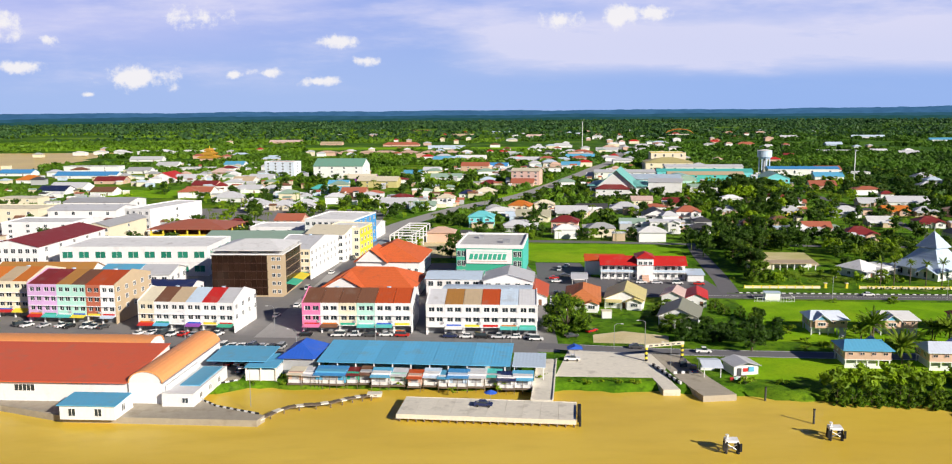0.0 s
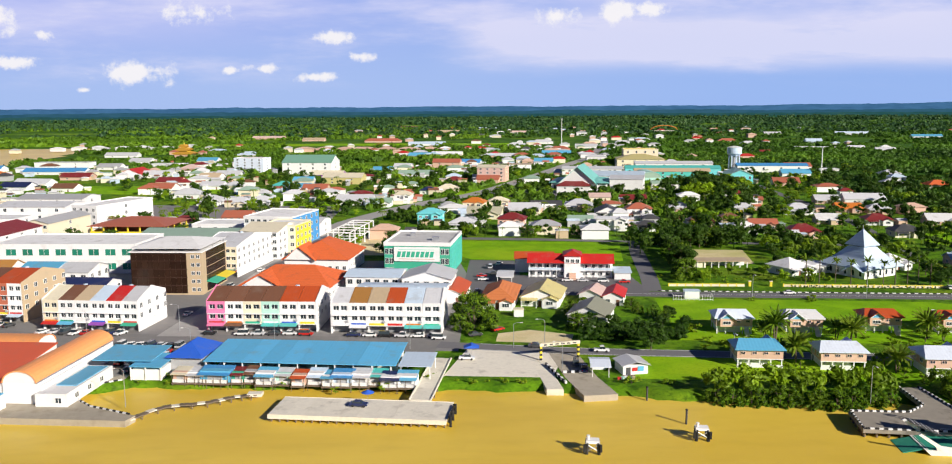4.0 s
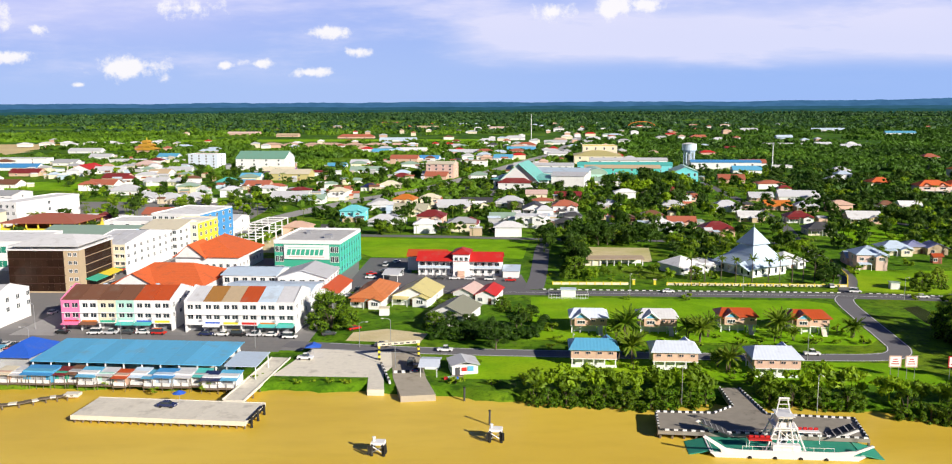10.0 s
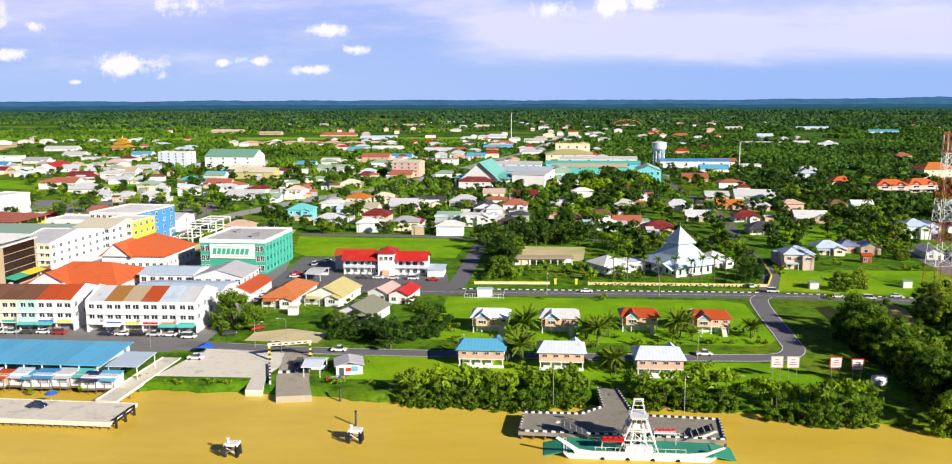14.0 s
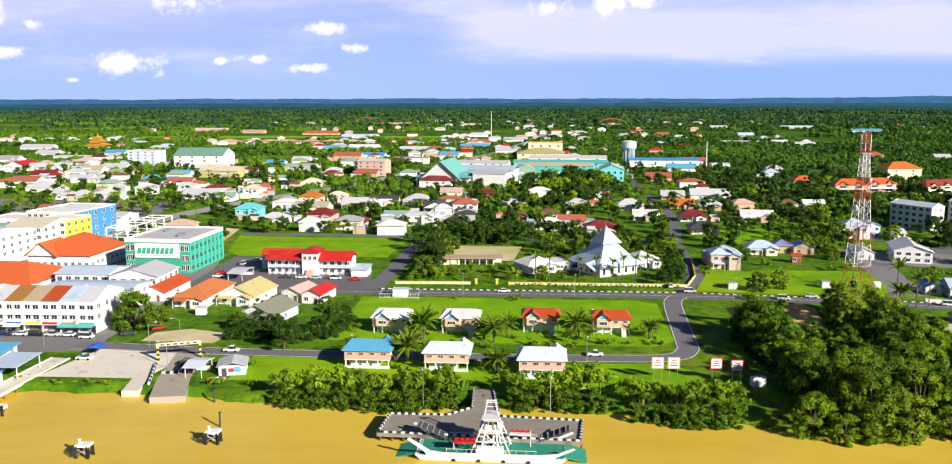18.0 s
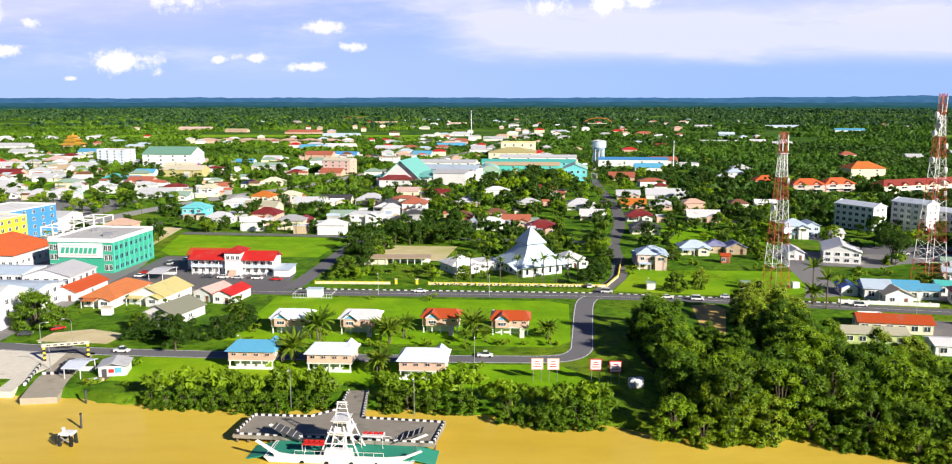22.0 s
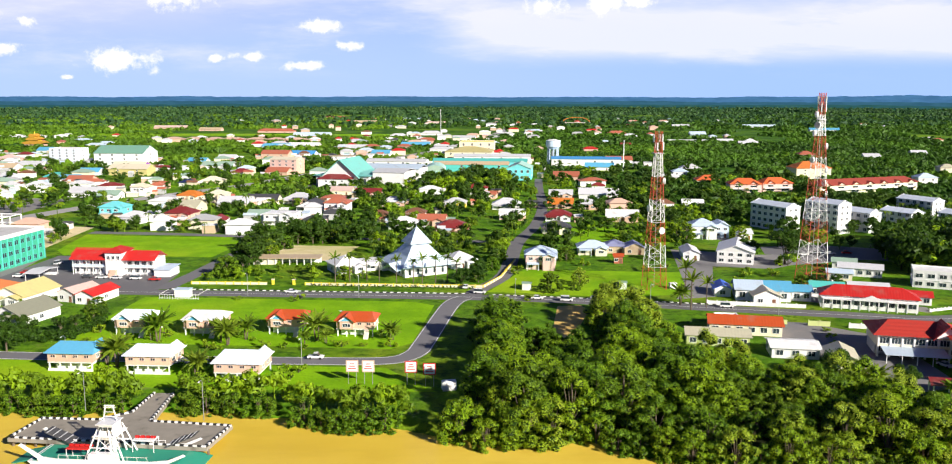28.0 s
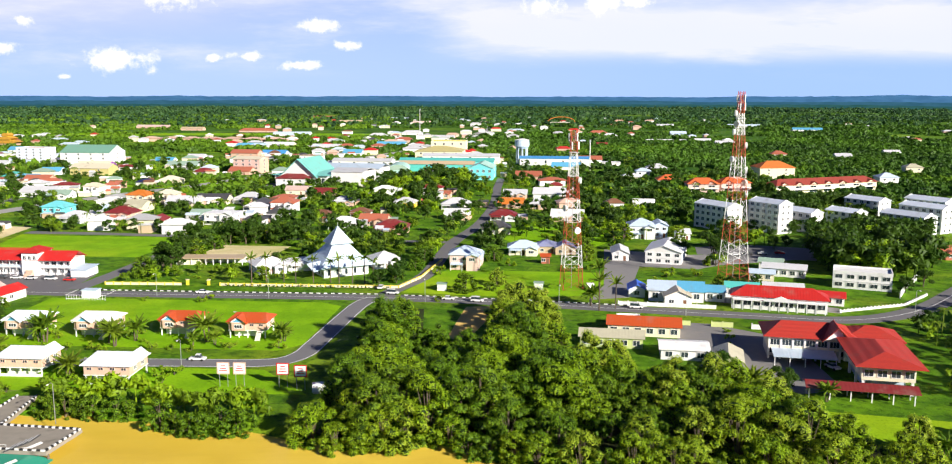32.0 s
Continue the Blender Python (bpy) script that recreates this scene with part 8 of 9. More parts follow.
def join_far():
    for key, (V, F, _) in BAKED.items():
        me = bpy.data.meshes.new("garden_trees")
        me.from_pydata(np.concatenate(V).tolist(), [], F)
        me.materials.append({"far_palm": LEAF_PALM, "far_round0": LEAF_DARK, "far_round1": LEAF_DARK, "far_bush0": LEAF, "far_bush1": LEAF_SHADE}[key])
        tagged(new("garden_trees", me), "leafy green trees and palms in the gardens of the town", "trees", kind="stuff")


def plant_joined(kind, x, y, scale):
    """A tree of the inner wood, joined with its neighbours."""
    key = kind + str(int(rng.random() * 3))
    if key not in MODELS:
        return plant(kind, x, y, scale)
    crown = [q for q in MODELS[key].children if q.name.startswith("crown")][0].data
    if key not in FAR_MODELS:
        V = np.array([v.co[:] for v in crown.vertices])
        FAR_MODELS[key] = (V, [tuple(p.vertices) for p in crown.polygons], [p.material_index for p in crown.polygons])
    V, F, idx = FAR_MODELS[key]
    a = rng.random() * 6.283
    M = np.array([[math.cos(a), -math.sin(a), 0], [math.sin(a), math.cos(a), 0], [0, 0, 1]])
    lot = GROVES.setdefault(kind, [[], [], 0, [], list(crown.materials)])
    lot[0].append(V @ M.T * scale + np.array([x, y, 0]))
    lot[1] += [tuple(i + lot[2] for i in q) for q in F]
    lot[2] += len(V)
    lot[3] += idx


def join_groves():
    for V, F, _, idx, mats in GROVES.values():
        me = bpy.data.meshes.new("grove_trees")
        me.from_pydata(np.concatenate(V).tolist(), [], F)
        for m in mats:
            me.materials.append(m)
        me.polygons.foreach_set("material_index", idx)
        tagged(new("grove_trees", me), "dense inner crowns of the riverside wood", "trees", kind="stuff")


def grove(poly, step, kinds, lo, hi, gap=0.0, z=0.0, jitter=0.45):
    """Fills an area with trees of some kinds."""
    xs, ys = [p[0] for p in poly], [p[1] for p in poly]
    y = min(ys)
    while y < max(ys):
        x = min(xs)
        while x < max(xs):
            px, py = x + (rng.random() - 0.5) * 2 * jitter * step, y + (rng.random() - 0.5) * 2 * jitter * step
            if inside(px, py, poly) and rng.random() > gap and is_free(px, py, -2.0):
                kind = kinds[int(rng.random() * len(kinds))]
                inner = kind in ("tall", "pale", "mangrove", "dark") and py > shore(px) + 18
                (plant_far if kind.startswith("far") else plant_joined if inner else plant)(kind, px, py, lo + (hi - lo) * rng.random())
            x += step
        y += step


# Ground under the wood: litter with the trees' shade put into its dark colour.
SHADED_LITTER = grassy("shaded_litter", (0.030, 0.034, 0.012), (0.055, 0.055, 0.018), (0.040, 0.070, 0.012), scale=1.4, bump=0.5)
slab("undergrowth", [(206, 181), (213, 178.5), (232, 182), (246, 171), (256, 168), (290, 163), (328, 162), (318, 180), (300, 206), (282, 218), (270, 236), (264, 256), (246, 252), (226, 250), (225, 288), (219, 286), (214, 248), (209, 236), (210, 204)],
     0.02, SHADED_LITTER, 0.05, "leaf litter under the riverside trees, tree shade darkened into its colour", "undergrowth")
# riverside thicket below the bungalows
x = 87.0
while x < 201:
    for row in range(2):
        px, py = x + rng.normal() * 0.6, shore(x) - 0.6 + row * 4.2 + rng.normal() * 0.6
        if not (130 < px < 140) and not (163 < px < 168) and px < 192:
            if row == 0:
                plant("mangrove", px, py, (0.55 if px < 140 else 0.66) + 0.25 * rng.random(), -1.6)
            else:
                plant_far("far_bush", px, py, 0.75 + 0.25 * rng.random())
    x += 3.4
# tall trees by the river
grove([(206, 178), (212, 205), (210, 236), (214, 250), (216, 262), (222, 262), (222, 232), (224, 206), (238, 204), (238, 174), (232, 181), (213, 177)], 7.6, ("dark", "tall", "dark", "tall"), 0.8, 1.12)
grove([(238, 178), (238, 206), (248, 214), (250, 254), (262, 256), (262, 240), (262, 170), (246, 174)], 7.8, ("dark", "tall", "dark", "pale", "mangrove"), 0.8, 1.2)
grove([(225, 208), (225, 248), (246, 248), (246, 212)], 6.8, ("dark", "tall"), 0.48, 0.62)
grove([(246, 253), (253, 284), (262, 282), (266, 252)], 7.0, ("pale",), 0.85, 1.1)
grove([(262, 172), (262, 236), (268, 230), (278, 218), (292, 208), (310, 196), (318, 176), (330, 164), (300, 164)], 7.2, ("mangrove", "wide", "pale", "tall", "mangrove"), 0.7, 1.0)
x = 206.0
while x < 330:
    plant(("mangrove", "tall", "pale", "tall")[int(rng.random() * 4)], x, shore(x) - 1.2 + rng.random() * 3, 0.55 + 0.4 * rng.random(), -1.8)
    x += 3.6 + 1.8 * rng.random()
grove([(330, 160), (330, 170), (356, 174), (358, 186), (420, 180), (430, 150), (360, 150)], 6.5, ("far_bush", "far_round", "oil", "far_bush"), 0.6, 0.9)
grove([(352, 200), (372, 232), (366, 258), (390, 268), (430, 300), (460, 290), (450, 200), (400, 190)], 7, ("far_round", "far_bush", "far_palm", "far_round"), 0.6, 1.0, 0.1)
grove([(386, 338), (398, 330), (412, 334), (434, 352), (446, 380), (452, 412), (432, 418), (404, 396), (390, 378)], 5.2, ("far_round", "far_round", "far_round", "far_bush"), 1.3, 1.8)
grove([(428, 478), (436, 480), (448, 500), (446, 505), (476, 512), (474, 530), (436, 530), (420, 490)], 6.0, ("far_round", "far_round"), 1.2, 1.7)
for x, y, kind, s in ((79.2, 240, "round", 0.95), (28.5, 264, "wide", 1.3), (24.5, 270, "round", 0.8), (33, 270, "wide", 0.6), (300, 212, "round", 0.9), (314, 204, "round", 0.75), (306, 204, "oil", 1.0), (300, 200, "oil", 1.1), (296, 206, "oil", 0.9), (322, 198, "oil", 0.7), (352, 190, "palm", 0.8), (361, 186, "oil", 0.9),
                      (344, 362, "round", 1.6), (344, 359, "bush", 2.2), (337, 313, "round", 0.6), (347, 318, "round", 0.55), (333, 316, "wide", 0.6), (283, 284, "palm", 1.2), (286, 303, "palm", 1.25), (281, 291, "oil", 1.1), (251, 323, "pale", 0.62), (248, 315, "mangrove", 0.5), (213, 328, "round", 0.85), (161, 335, "tall", 0.5), (160, 366, "round", 0.6), (168, 336, "bush", 1.2), (222, 372, "wide", 0.8), (252, 372, "wide", 0.7), (258, 360, "bush", 1.2), (229, 345, "bush", 1.3), (292, 372, "tall", 0.6), (293, 388, "wide", 0.8), (312, 418, "tall", 0.7), (318, 424, "tall", 0.75), (344, 422, "tall", 0.7), (350, 432, "wide", 0.7), (322, 345, "bush", 1.0), (318, 336, "bush", 1.2), (312, 326, "bush", 1.0), (330, 338, "bush", 1.3), (317, 257, "bush", 0.6), (315.5, 250, "bush", 0.7), (313, 242, "bush", 0.6), (311, 234, "bush", 0.7), (398, 308, "round", 0.7), (410, 318, "round", 0.8), (333, 376, "round", 1.0), (289, 287, "palm", 1.0), (291, 352, "bush", 1.0), (282, 349, "bush", 1.2),
                      (207, 322, "round", 0.75), (212, 334, "wide", 0.7), (213, 345, "round", 0.75), (219, 352, "wide", 0.6), (215, 243, "wide", 0.8), (239, 312, "wide", 0.8), (230, 298.5, "bush", 0.8)):
    plant(kind, x, y, s)
def hedge(line, height, label):
    """A thick clipped hedge along a line."""
    t = thing("hedge", line[0][0], line[0][1], 0, 0, label, "hedge")
    C, R = [], []
    for (x0, y0), (x1, y1) in zip(line, line[1:]):
        n = int(math.hypot(x1 - x0, y1 - y0) / 1.5)
        for i in range(n):
            x, y = x0 + (x1 - x0) * i / n - line[0][0], y0 + (y1 - y0) * i / n - line[0][1]
            for z in (0.25, 0.62):
                C.append((x + rng.normal() * 0.35, y + rng.normal() * 0.5, height * (z + 0.08 * rng.normal()))), R.append(height * (0.30 + 0.10 * rng.random()))
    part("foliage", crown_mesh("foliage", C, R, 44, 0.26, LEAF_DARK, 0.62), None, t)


hedge([(60.5, 250.5), (82, 249.5), (91, 251), (96, 268)], 4.0, "thick dark green hedge beside the lane")
hedge([(150, 322.4), (213, 317.2)], 1.1, "low dark shrub border below the yellow wall")
hedge([(63, 258), (80, 257)], 4.6, "second row of tall dark green shrubs")
for x, y in ((66, 266), (72, 262), (86, 258), (88, 264), (92, 274), (61, 262)):
    plant(("round", "wide")[int(x) % 2], x, y, 0.5 + 0.2 * rng.random())
for x, y in ((62, 284), (65, 278), (84, 284), (88, 280), (90, 272), (66, 292), (34, 282), (30, 290), (83, 292)):
    plant("mangrove" if x > 60 else "bush", x, y, 0.45 + 0.2 * rng.random())
for x, y in ((108, 340), (111, 352), (114, 362), (110, 372), (116, 380), (113, 392), (118, 402), (120, 414), (117, 424), (126, 420), (132, 428), (124, 432), (138, 424), (146, 430), ):
    plant(("tall", "round", "wide")[int(rng.random() * 3)], x + 6, y, 0.6 + 0.35 * rng.random())
grove([(104, 332), (134, 330), (150, 331), (150, 345), (112, 350), (104, 345)], 5.5, ("bush", "far_bush", "far_bush"), 0.4, 0.7, 0.35)
grove([(168, 362), (180, 367), (205, 372), (222, 384), (222, 410), (170, 420), (166, 395)], 7.5, ("far_round", "far_bush", "far_palm"), 0.6, 0.95, 0.15)
for i, x in enumerate((158, 163.5, 170, 175, 181.5, 188, 191.5, 196.5, 201, 204.5)):
    plant("royal", x, 329.5 - (x - 158) * 0.09 + (i % 3), 0.85 + 0.2 * rng.random())
for x, y, s in ((118, 249, 1.35), (115.5, 225.5, 1.3), (139, 246, 1.1), (143, 251, 1.0), (164, 250, 1.25), (136, 249, 1.0), (185, 249, 0.9), (112, 228, 0.9), (138.5, 217, 1.0), (161, 246, 0.6), (186, 250, 0.6), (137.5, 222, 0.7), (115.5, 251, 0.8), (167, 247, 0.6)):
    plant("oil", x, y, s)
for x, y in ((97, 260), (119.5, 254), (117, 258), (120, 243), (137, 241), (132, 226), (140, 216), (143, 213), (112, 224), (139, 256), (142, 258), (134, 243), (127, 242), (150, 243), (156, 243), (162, 241), (170, 244), (178, 243), (186, 243), (108, 243), (103, 243), (160, 224), (164, 220), (117, 216), (115, 221),  (145, 250), (165, 256), (184, 256), (98, 248), (101, 244), (114, 234), (139, 228), (141, 219), (160, 219), (163, 214), (138, 212), (141, 208), (145, 204), (128, 208), (172, 243), (148, 298), (128, 301), (150, 302), (95, 240), (70, 222), (73, 226), (68, 210), (77, 209)):
    plant("bush", x, y, 0.5 + 0.5 * rng.random())
for x, y in ((-56, 222), (-52, 219), (-50, 214), (-58, 215), (18, 219), (16, 216), (14, 213), (24, 213.5), (32, 212.5), (40, 211.5), (28, 212), (36, 212.5), (-20, 211.5), (-2, 210.5), (6, 209), (-6, 207)):
    plant("bush", x, y, 0.35 + 0.35 * rng.random(), -0.5)
for x, y in ((-155, 266), (-152, 262)):
    plant("oil", x, y, 0.9)
grove([(292, 395), (304, 402), (318, 440), (350, 445), (352, 480), (300, 486), (270, 450), (276, 420)], 9.0, ("far_round", "far_bush", "far_bush"), 0.6, 1.0, 0.55)
grove([(218, 385), (228, 382), (232, 430), (222, 436)], 7.0, ("far_round", "far_bush"), 0.7, 1.0, 0.1)
grove([(114, 352), (118, 352), (120, 376), (122, 410), (160, 412), (164, 432), (120, 436), (116, 390)], 7.0, ("far_round", "far_round", "far_round", "round"), 0.9, 1.25, 0.1)
# along the far edge of the playing field, and the tall dark trees round the school
for i in range(22):
    plant_far(("far_round", "far_bush", "far_round", "far_palm")[i % 4], 22 + i * 7.6 + rng.normal() * 2.0, 455 - i * 0.6 + rng.normal() * 4.0, 0.55 + 0.4 * rng.random())
grove([(178, 640), (236, 636), (246, 700), (240, 722), (196, 726), (182, 700)], 9.5, ("far_round", "far_round", "far_bush"), 1.2, 1.7, 0.05)
# along the residential lane
for i, (x, y) in enumerate(((222, 366), (225, 382), (227, 395), (229, 410), (232, 428), (235, 446), (238, 462), (241, 480), (245, 498), (249, 520), (252, 540))):
    plant_far(("far_round", "far_palm", "far_bush")[i % 3], x, y, 0.75 + 0.3 * rng.random())
# gardens between the houses
placed = 0
while placed < 720:
    x, y = -330 + 800 * rng.random(), 395 + 500 * rng.random() ** 1.2
    if x < -70 and y < 430 or 116 < x < 162 and y < 414 or 14 < x < 104 and y < 448 or x < -170 and rng.random() < 0.6:
        continue
    if is_free(x, y, 2.0):
        plant_far(("far_round", "far_bush", "far_round", "far_round", "far_palm")[int(rng.random() * 5)], x, y, 0.55 + 0.6 * rng.random())
        placed += 1
for _ in range(210):
    x, y = 110 + 380 * rng.random(), 400 + 340 * rng.random()
    if is_free(x, y, 0.0) and not (214 < x < 345 and 395 < y < 480) and not (116 < x < 162 and y < 414) and not (130 < x < 180 and 600 < y < 725):
        plant_far(("far_round", "far_round", "far_bush")[int(rng.random() * 3)], x, y, 0.6 + 0.6 * rng.random())
for _ in range(110):
    x, y = -230 + 190 * rng.random(), 420 + 230 * rng.random()
    if is_free(x, y, 0.0):
        plant_far(("far_round", "far_palm", "far_bush")[int(rng.random() * 3)], x, y, 0.6 + 0.6 * rng.random())
grove([(120, 600), (160, 552), (212, 556), (236, 640), (200, 700), (190, 660), (206, 650), (204, 570), (150, 566)], 9, ("far_round", "far_bush"), 1.0, 1.4, 0.1)
grove([(276, 420), (300, 430), (300, 520), (345, 520), (345, 470), (330, 430), (280, 400)], 9, ("far_round", "far_bush"), 0.6, 1.1, 0.5)
grove([(400, 470), (500, 480), (500, 530), (420, 525)], 9, ("far_round", "far_bush"), 0.9, 1.2, 0.2)

join_far()
join_groves()


# ---- woods that nobody could count ----
def woods(name, n, x0, x1, y0, y1, r0, r1, sprays, mat, open_level, label, keep=None, power=1.0):
    """Joined ragged treetops, each a few leafy sprays round a crown; open ground is left where a broad noise is low."""
    P, made, tries = [], 0, 0
    while made < n and tries < n * 6:
        tries += 1
        y = y0 + (y1 - y0) * rng.random() ** power
        x = x0 + (x1 - x0) * rng.random()
        lvl = noise.noise((x * 0.0032, y * 0.0021, 3.0)) + 0.5 * noise.noise((x * 0.011, y * 0.008, 9.0))
        lvl -= 0.16 * min(1.0, max(0.0, (120 - x) / 300)) * (1150 < y < 1750)        # meadows inland of the town
        if lvl < open_level or (keep and not keep(x, y)):
            continue
        P.append((x, y, r0 + (r1 - r0) * rng.random() ** 1.8))
        made += 1
    P = np.array(P)
    r = P[:, 2][:, None, None]
    d = rng.normal(size=(len(P), sprays, 3))
    d /= np.linalg.norm(d, axis=2)[..., None]
    d[..., 2] = np.abs(d[..., 2])
    tall = 0.55 + 0.55 * rng.random((len(P), 1, 1))
    c = d * r * 0.72 * np.concatenate([np.ones_like(tall), np.ones_like(tall), tall], 2)
    a = np.cross(d, rng.normal(size=d.shape))
    a /= np.linalg.norm(a, axis=2)[..., None] + 1e-6
    b = np.cross(d, a)
    e = r * (0.45 + 0.35 * rng.random((len(P), sprays, 1)))
    V = np.stack([c - a * e - b * e * 0.7 - d * e * 0.25, c + a * e - b * e * 0.5 - d * e * 0.25, c + b * e], 2)
    zb = np.maximum(0.0, (P[:, 1] - 2200) * 0.004)
    V += np.stack([P[:, 0], P[:, 1], zb + P[:, 2] * 0.45], 1)[:, None, None, :]
    V = V.reshape(-1, 3)
    me = bpy.data.meshes.new(name)
    me.from_pydata(V.tolist(), [], np.arange(len(V)).reshape(-1, 3).tolist())
    me.materials.append(mat)
    tagged(new(name, me), label, "woods", kind="stuff")


def clear_of_town(x, y):
    if by_avenue(x, y, 30.0):
        return False
    if np.min(np.hypot(ROADS[:, 0] - x, ROADS[:, 1] - y)) < 13:
        return False
    if x < -525 - 0.16 * (y - 930) and 880 < y < 1520:
        return False
    return all(abs(x - a) > c + 3 or abs(y - b) > c + 3 for a, b, c in FOOT)


woods("town_trees", 9000, -520, 640, 520, 1180, 1.5, 4.4, 14, FAR_LEAF, -0.12, "scattered green treetops among the town's houses", clear_of_town)
woods("near_woods", 17500, 290, 1000, 500, 1300, 1.4, 4.8, 13, FAR_LEAF_DEEP, -0.60, "dense green woods east of the town", clear_of_town)
woods("middle_woods", 16000, -1400, 120, 1080, 2900, 1.8, 6.4, 9, FAR_LEAF, -0.14, "wide green scrub and woods behind the town", clear_of_town, 1.35)
woods("plantation_woods", 20000, 90, 1600, 1080, 2900, 1.8, 6.4, 9, FAR_LEAF_DEEP, -0.14, "wide dark green plantation woods behind the town", clear_of_town, 1.35)
woods("far_woods", 30000, -2800, 3000, 1900, 4240, 3.0, 10.0, 7, FAR_LEAF_HAZE, -0.25, "dark blue-green forest reaching the horizon, haze put into its colour", None, 0.75)

# ---- cars, lamps and street furniture ----
TONES = ("white", "silver", "dark", "white", "red", "grey", "navy", "white", "black", "silver")
n = 0
for x0, x1, y0, y1, step in ((-106, -78, 262.6, 259.8, 3.6), (-53, -22, 260.0, 258.4, 5.0), (-13, 18, 256.6, 254.6, 4.9), (-150, -119, 274.5, 270.8, 2.9)):
    x = x0
    while x < x1:
        if rng.random() < 0.86:
            car(x, y0 + (y1 - y0) * (x - x0) / (x1 - x0) + rng.normal() * 0.3, -4 + rng.normal() * 3 + (180 if rng.random() < 0.5 else 0) + (70 if step < 4 else 0), TONES[n % 10], ("saloon", "saloon", "van", "pickup")[n % 4])
        n += 1
        x += step
for row, (x0, y0, m) in enumerate(((-78, 236.5, 8), (-79, 241.5, 8), (-74, 247.5, 9), (-67, 230, 4), (-62, 223, 3))):
    for i in range(m):
        if rng.random() < 0.9:
            car(x0 + i * 2.9 - row * 0.4, y0 - i * 0.25 + rng.normal() * 0.2, 82 + rng.normal() * 4, TONES[(n * 3) % 10], ("saloon", "van", "saloon")[n % 3])
        n += 1
for x, y, rz, c, kd in ((26.5, 231.5, -4, "white", "pickup"), (46.5, 243.2, -6, "dark", "saloon"), (18, 252.6, -4, "white", "van"), (56.0, 226, 84, "dark", "van"), (57.6, 220.5, 84, "navy", "pickup"), (64.8, 238.2, -5, "white", "pickup"), (27, 300, 85, "silver", "saloon"), (27.8, 308, 85, "white", "saloon"), (30, 318, 80, "dark", "saloon"),
                        (32.5, 340, 0, "white", "saloon"), (32, 347, 0, "red", "saloon"), (37, 352, 4, "dark", "saloon"), (40, 374, 70, "white", "saloon"), (36, 366, 80, "silver", "van"), (145, 311, -5, "white", "saloon"), (208, 318, 80, "white", "saloon"), (213, 309, -10, "white", "van"), (243, 297, -11, "white", "van"),
                        (233, 300, -11, "white", "saloon"), (254, 300, -12, "silver", "saloon"), (296, 287, -12, "white", "van"), (300, 310, -70, "silver", "saloon"), (305, 316, 80, "white", "saloon"), (360, 382, -8, "white", "saloon"), (366, 383, -8, "dark", "saloon"), (373, 384, -8, "silver", "saloon"), (381, 385, -8, "red", "saloon"),
                        (338, 204, -14, "white", "saloon"), (342, 203, -14, "silver", "van"), (334, 222, -70, "silver", "saloon"), (166.5, 232, -4, "white", "pickup"), (60, 338, -5, "dark", "saloon"), (66, 337, -5, "white", "saloon"), (72, 336, -5, "silver", "saloon"), (80, 335, -5, "white", "van"), (88, 333, -5, "red", "saloon"),
                        (-64, 300, 86, "white", "saloon"), (-60, 318, 86, "dark", "saloon"), (-66, 330, 86, "silver", "van"), (-57, 345, 84, "red", "saloon"), (-62, 362, 84, "white", "saloon"), (-52, 380, 84, "silver", "saloon"), (-58, 398, 83, "dark", "van"), (-48, 420, 83, "white", "saloon"), (-68, 285, 86, "white", "saloon"), (29, 256, 20, "dark", "saloon"), (36, 262, 40, "red", "saloon")):
    car(x, y, rz, c, kd)
k = thing("parasol", 27.8, 236.5, 0.05, 0, "blue roadside parasol on the landing apron", "parasol")
part("pole", Solid().bar((0, 0, 0), (0, 0, 2.3), 0.05), STEEL, k)
part("canopy", Solid().prism([(-2.2, 2.2), (2.2, 2.2), (0, 3.1)], -1.6, 1.6, 1), surface("canvas_royal", COLORS["royal"], rough=0.8), k, "blue fabric canopy")


def street_lamp(x, y, h=8.0, rz=0.0, z=0.0):
    t = thing("street_lamp", x, y, z, rz, "tall thin steel street lamp with a curved arm", "street lamp", "street lamps")
    part("pole", Solid().bar((0, 0, 0), (0, 0, h), 0.10, 6, 0.07), STEEL, t)
    part("arm", Solid().bar((0, 0, h), (-0.8, 0, h + 0.5), 0.06, 5).bar((-0.8, 0, h + 0.5), (-2.0, 0, h + 0.55), 0.05, 5), STEEL, t)
    part("lamp_head", Solid().box(-2.6, -0.15, h + 0.45, -1.9, 0.15, h + 0.6), paint("white"), t)


for x, y, h, rz, z in ((-102, 214, 6, 180, 0), (-54, 197, 9, 0, -0.5), (-51, 236, 8, 0, 0), (-64, 265, 8, 0, 0), (-90, 258, 8, 0, 0), (49, 243, 8, 0, 0), (120.8, 193.5, 9, 90, 0.2), (149.5, 186.5, 9, 90, 0.4), (40, 243, 7, 180, 0), (52, 223, 7, 0, 0), (100, 230.5, 7, 90, 0), (163.5, 227.5, 7, 90, 0), (10, 243, 8, 90, 0),
                       (-30, 247, 8, 90, 0), (130, 307, 8, 90, 0), (170, 303.5, 8, 90, 0), (225, 297, 8, 90, 0), (270, 287, 8, 90, 0), (310, 277, 8, 90, 0), (385, 277, 8, 90, 0), (172, 259, 6, 0, 0)):
    street_lamp(x, y, h, rz, z)


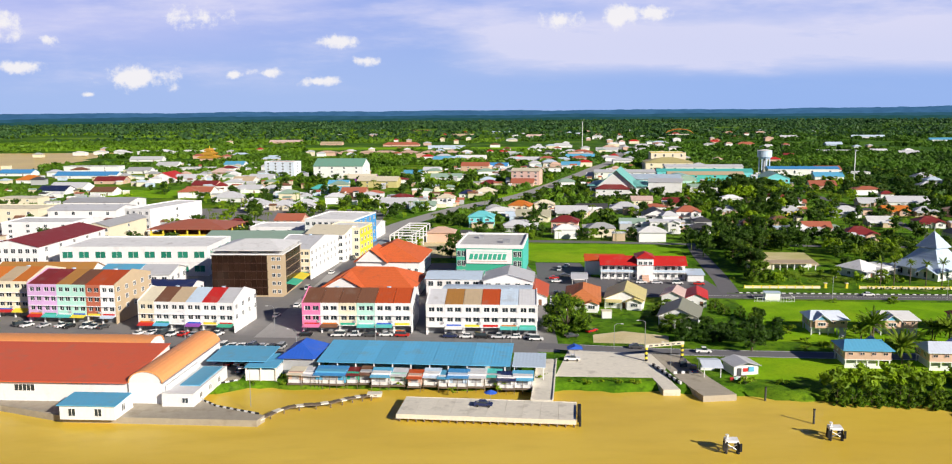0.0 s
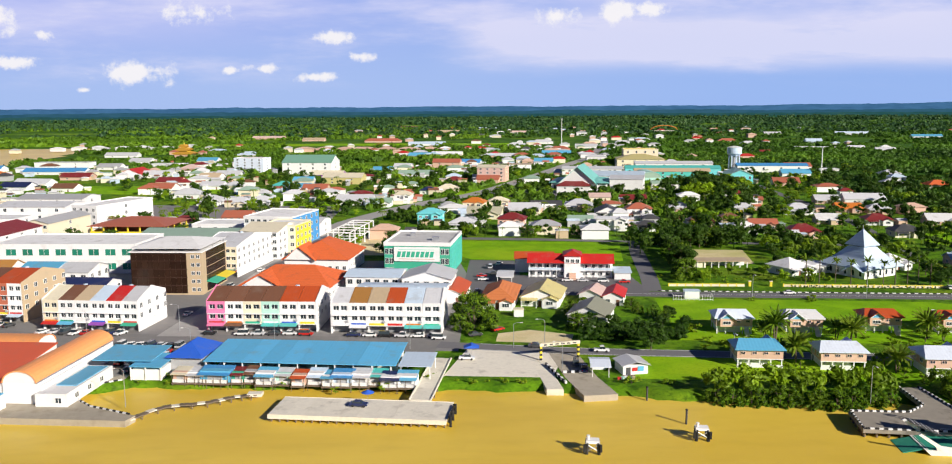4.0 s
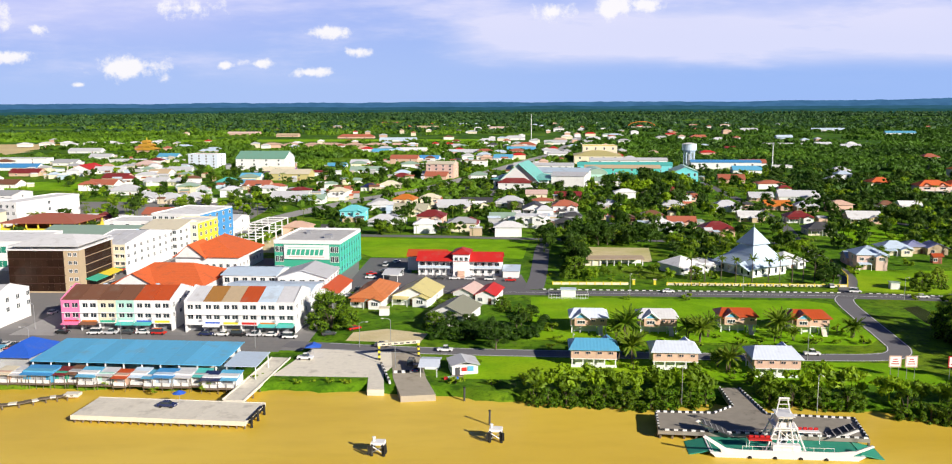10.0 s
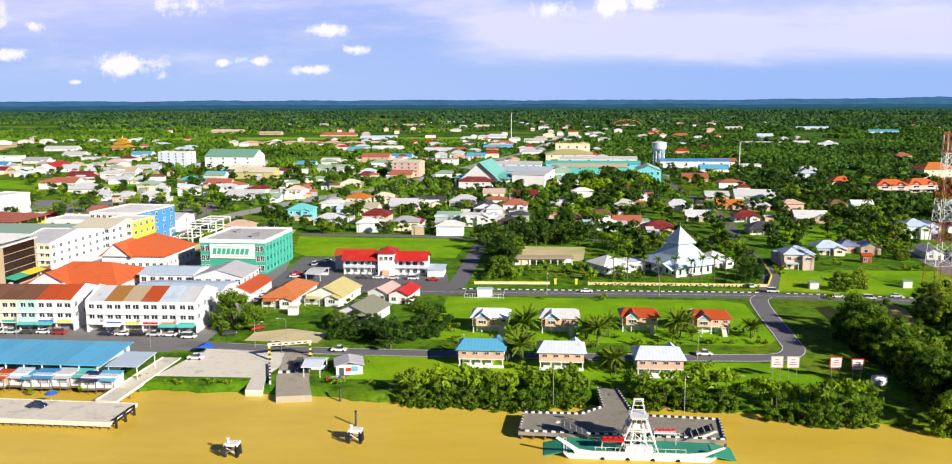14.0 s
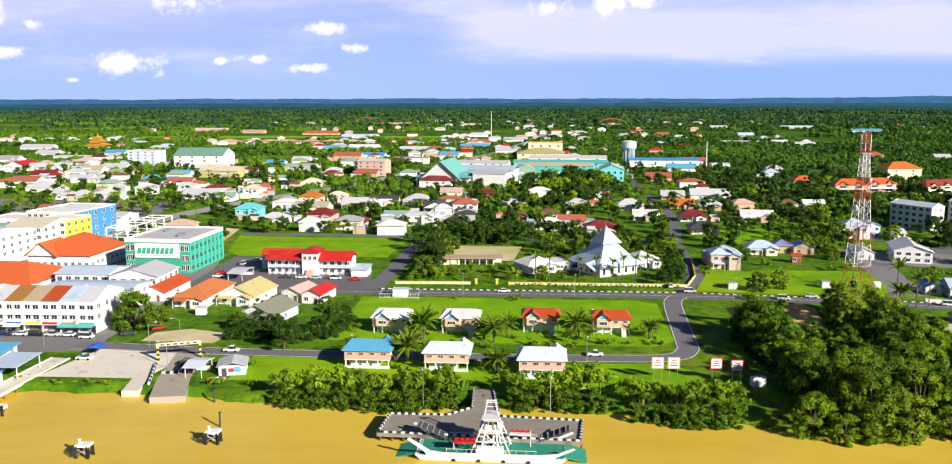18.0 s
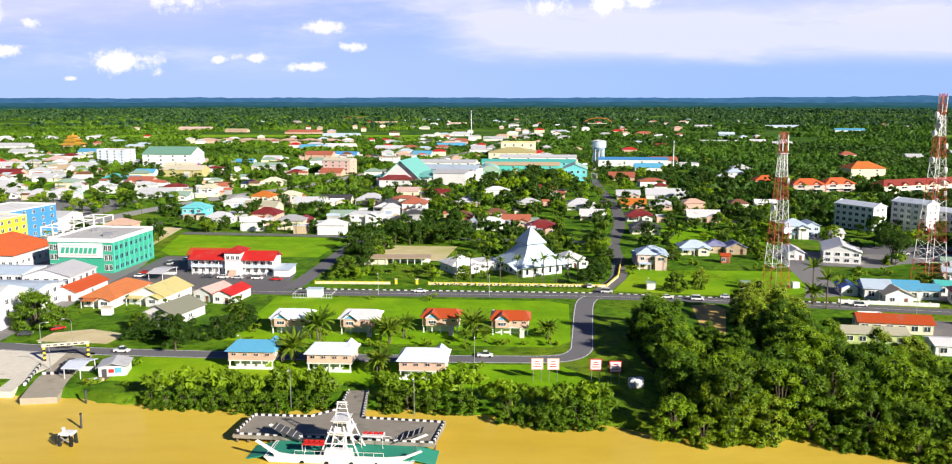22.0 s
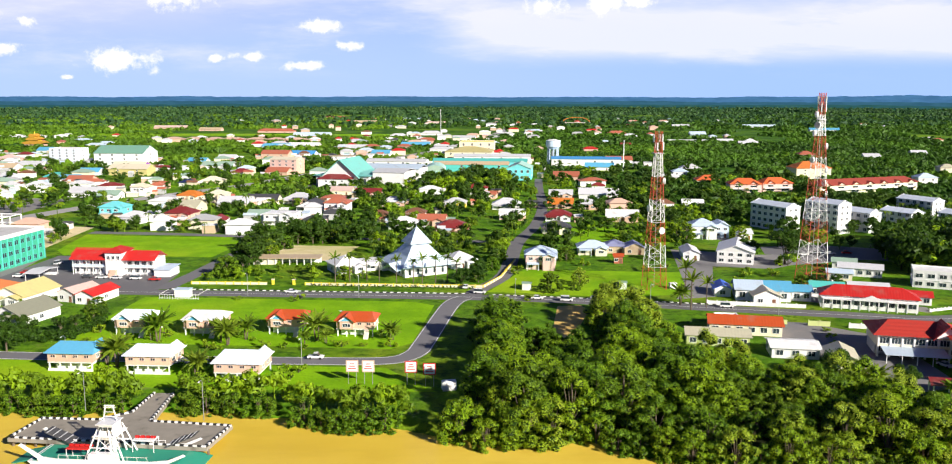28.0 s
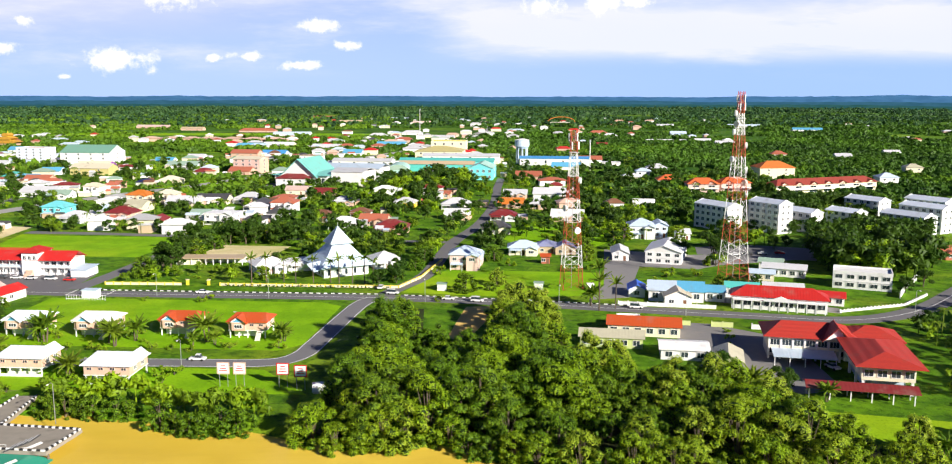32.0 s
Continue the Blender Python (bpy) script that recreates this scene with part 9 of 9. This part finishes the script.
# ---- sheds, carports and lean-tos behind the houses of the town ----
def patchwork(key, tones):
    """One sheet or wall finish for many small huts, each with a tone of its own."""
    m = surface(key, (0.5, 0.5, 0.5), rough=0.7, vary=0.3, grain=0.8, stain=0.3, dirt_amount=0.35)
    n = m.node_tree
    ramp, geo = n.nodes.new("ShaderNodeValToRGB"), n.nodes.new("ShaderNodeNewGeometry")
    ramp.color_ramp.interpolation = "CONSTANT"
    while len(ramp.color_ramp.elements) < len(tones):
        ramp.color_ramp.elements.new(0.5)
    for i, c in enumerate(tones):
        e = ramp.color_ramp.elements[i]
        e.position, e.color = i / len(tones), (*COLORS[c], 1.0)
    hsv = [q for q in n.nodes if q.bl_idname == "ShaderNodeHueSaturation"][0]
    n.links.new(geo.outputs["Random Per Island"], ramp.inputs[0])
    n.links.new(ramp.outputs[0], hsv.inputs["Color"])
    return m


def sheds():
    walls, tops = Solid(), Solid()
    rng = np.random.default_rng(5)
    for a, b, c in list(FOOT):
        if not (400 < b < 1150 and -420 < a < 270) or a > 190 and b < 450:
            continue
        for _ in range(1 + int(c / 6)):
            th, q = rng.random() * 6.283, c * (0.75 + 0.75 * rng.random())
            x, y = a + q * math.cos(th), b + q * math.sin(th)
            if (14 < x < 104 and y < 448) or (214 < x < 300 and 420 < y < 470) or np.min(np.hypot(ROADS[:, 0] - x, ROADS[:, 1] - y)) < 8 or by_avenue(x, y, 30.0) or (128 < x < 184 and 600 < y < 725) or (40 < x < 112 and 600 < y < 745):
                continue
            w, d, h = 2.5 + 6 * rng.random() ** 1.5, 2.5 + 4 * rng.random(), 2.2 + 2.2 * rng.random()
            walls.box(x, y, 0, x + w, y + d, h)
            r = 0.3 + 0.6 * rng.random()
            if rng.random() < 0.5:
                tops.prism([(y - 0.4, h), (y + d + 0.4, h + r), (y + d + 0.4, h + r + 0.15), (y - 0.4, h + 0.15)], x - 0.4, x + w + 0.4, 0)
            else:
                tops.prism([(y - 0.4, h), (y + d + 0.4, h), (y + d / 2, h + r + 0.6)], x - 0.4, x + w + 0.4, 0)
    tagged(new("shed_walls", walls.mesh("shed_walls", patchwork("hut_walls", ("white", "cream", "white", "tan", "grey", "peach", "sand", "ice")))), "small sheds and lean-tos behind the town's houses", "sheds", kind="stuff")
    tagged(new("shed_roofs", tops.mesh("shed_roofs", patchwork("hut_roofs", ("white", "silver", "ice", "brown", "grey", "silver", "white", "grey", "sage", "brick", "dark", "silver")))), "small sheet roofs of sheds, carports and lean-tos", "sheds", kind="stuff")


sheds()
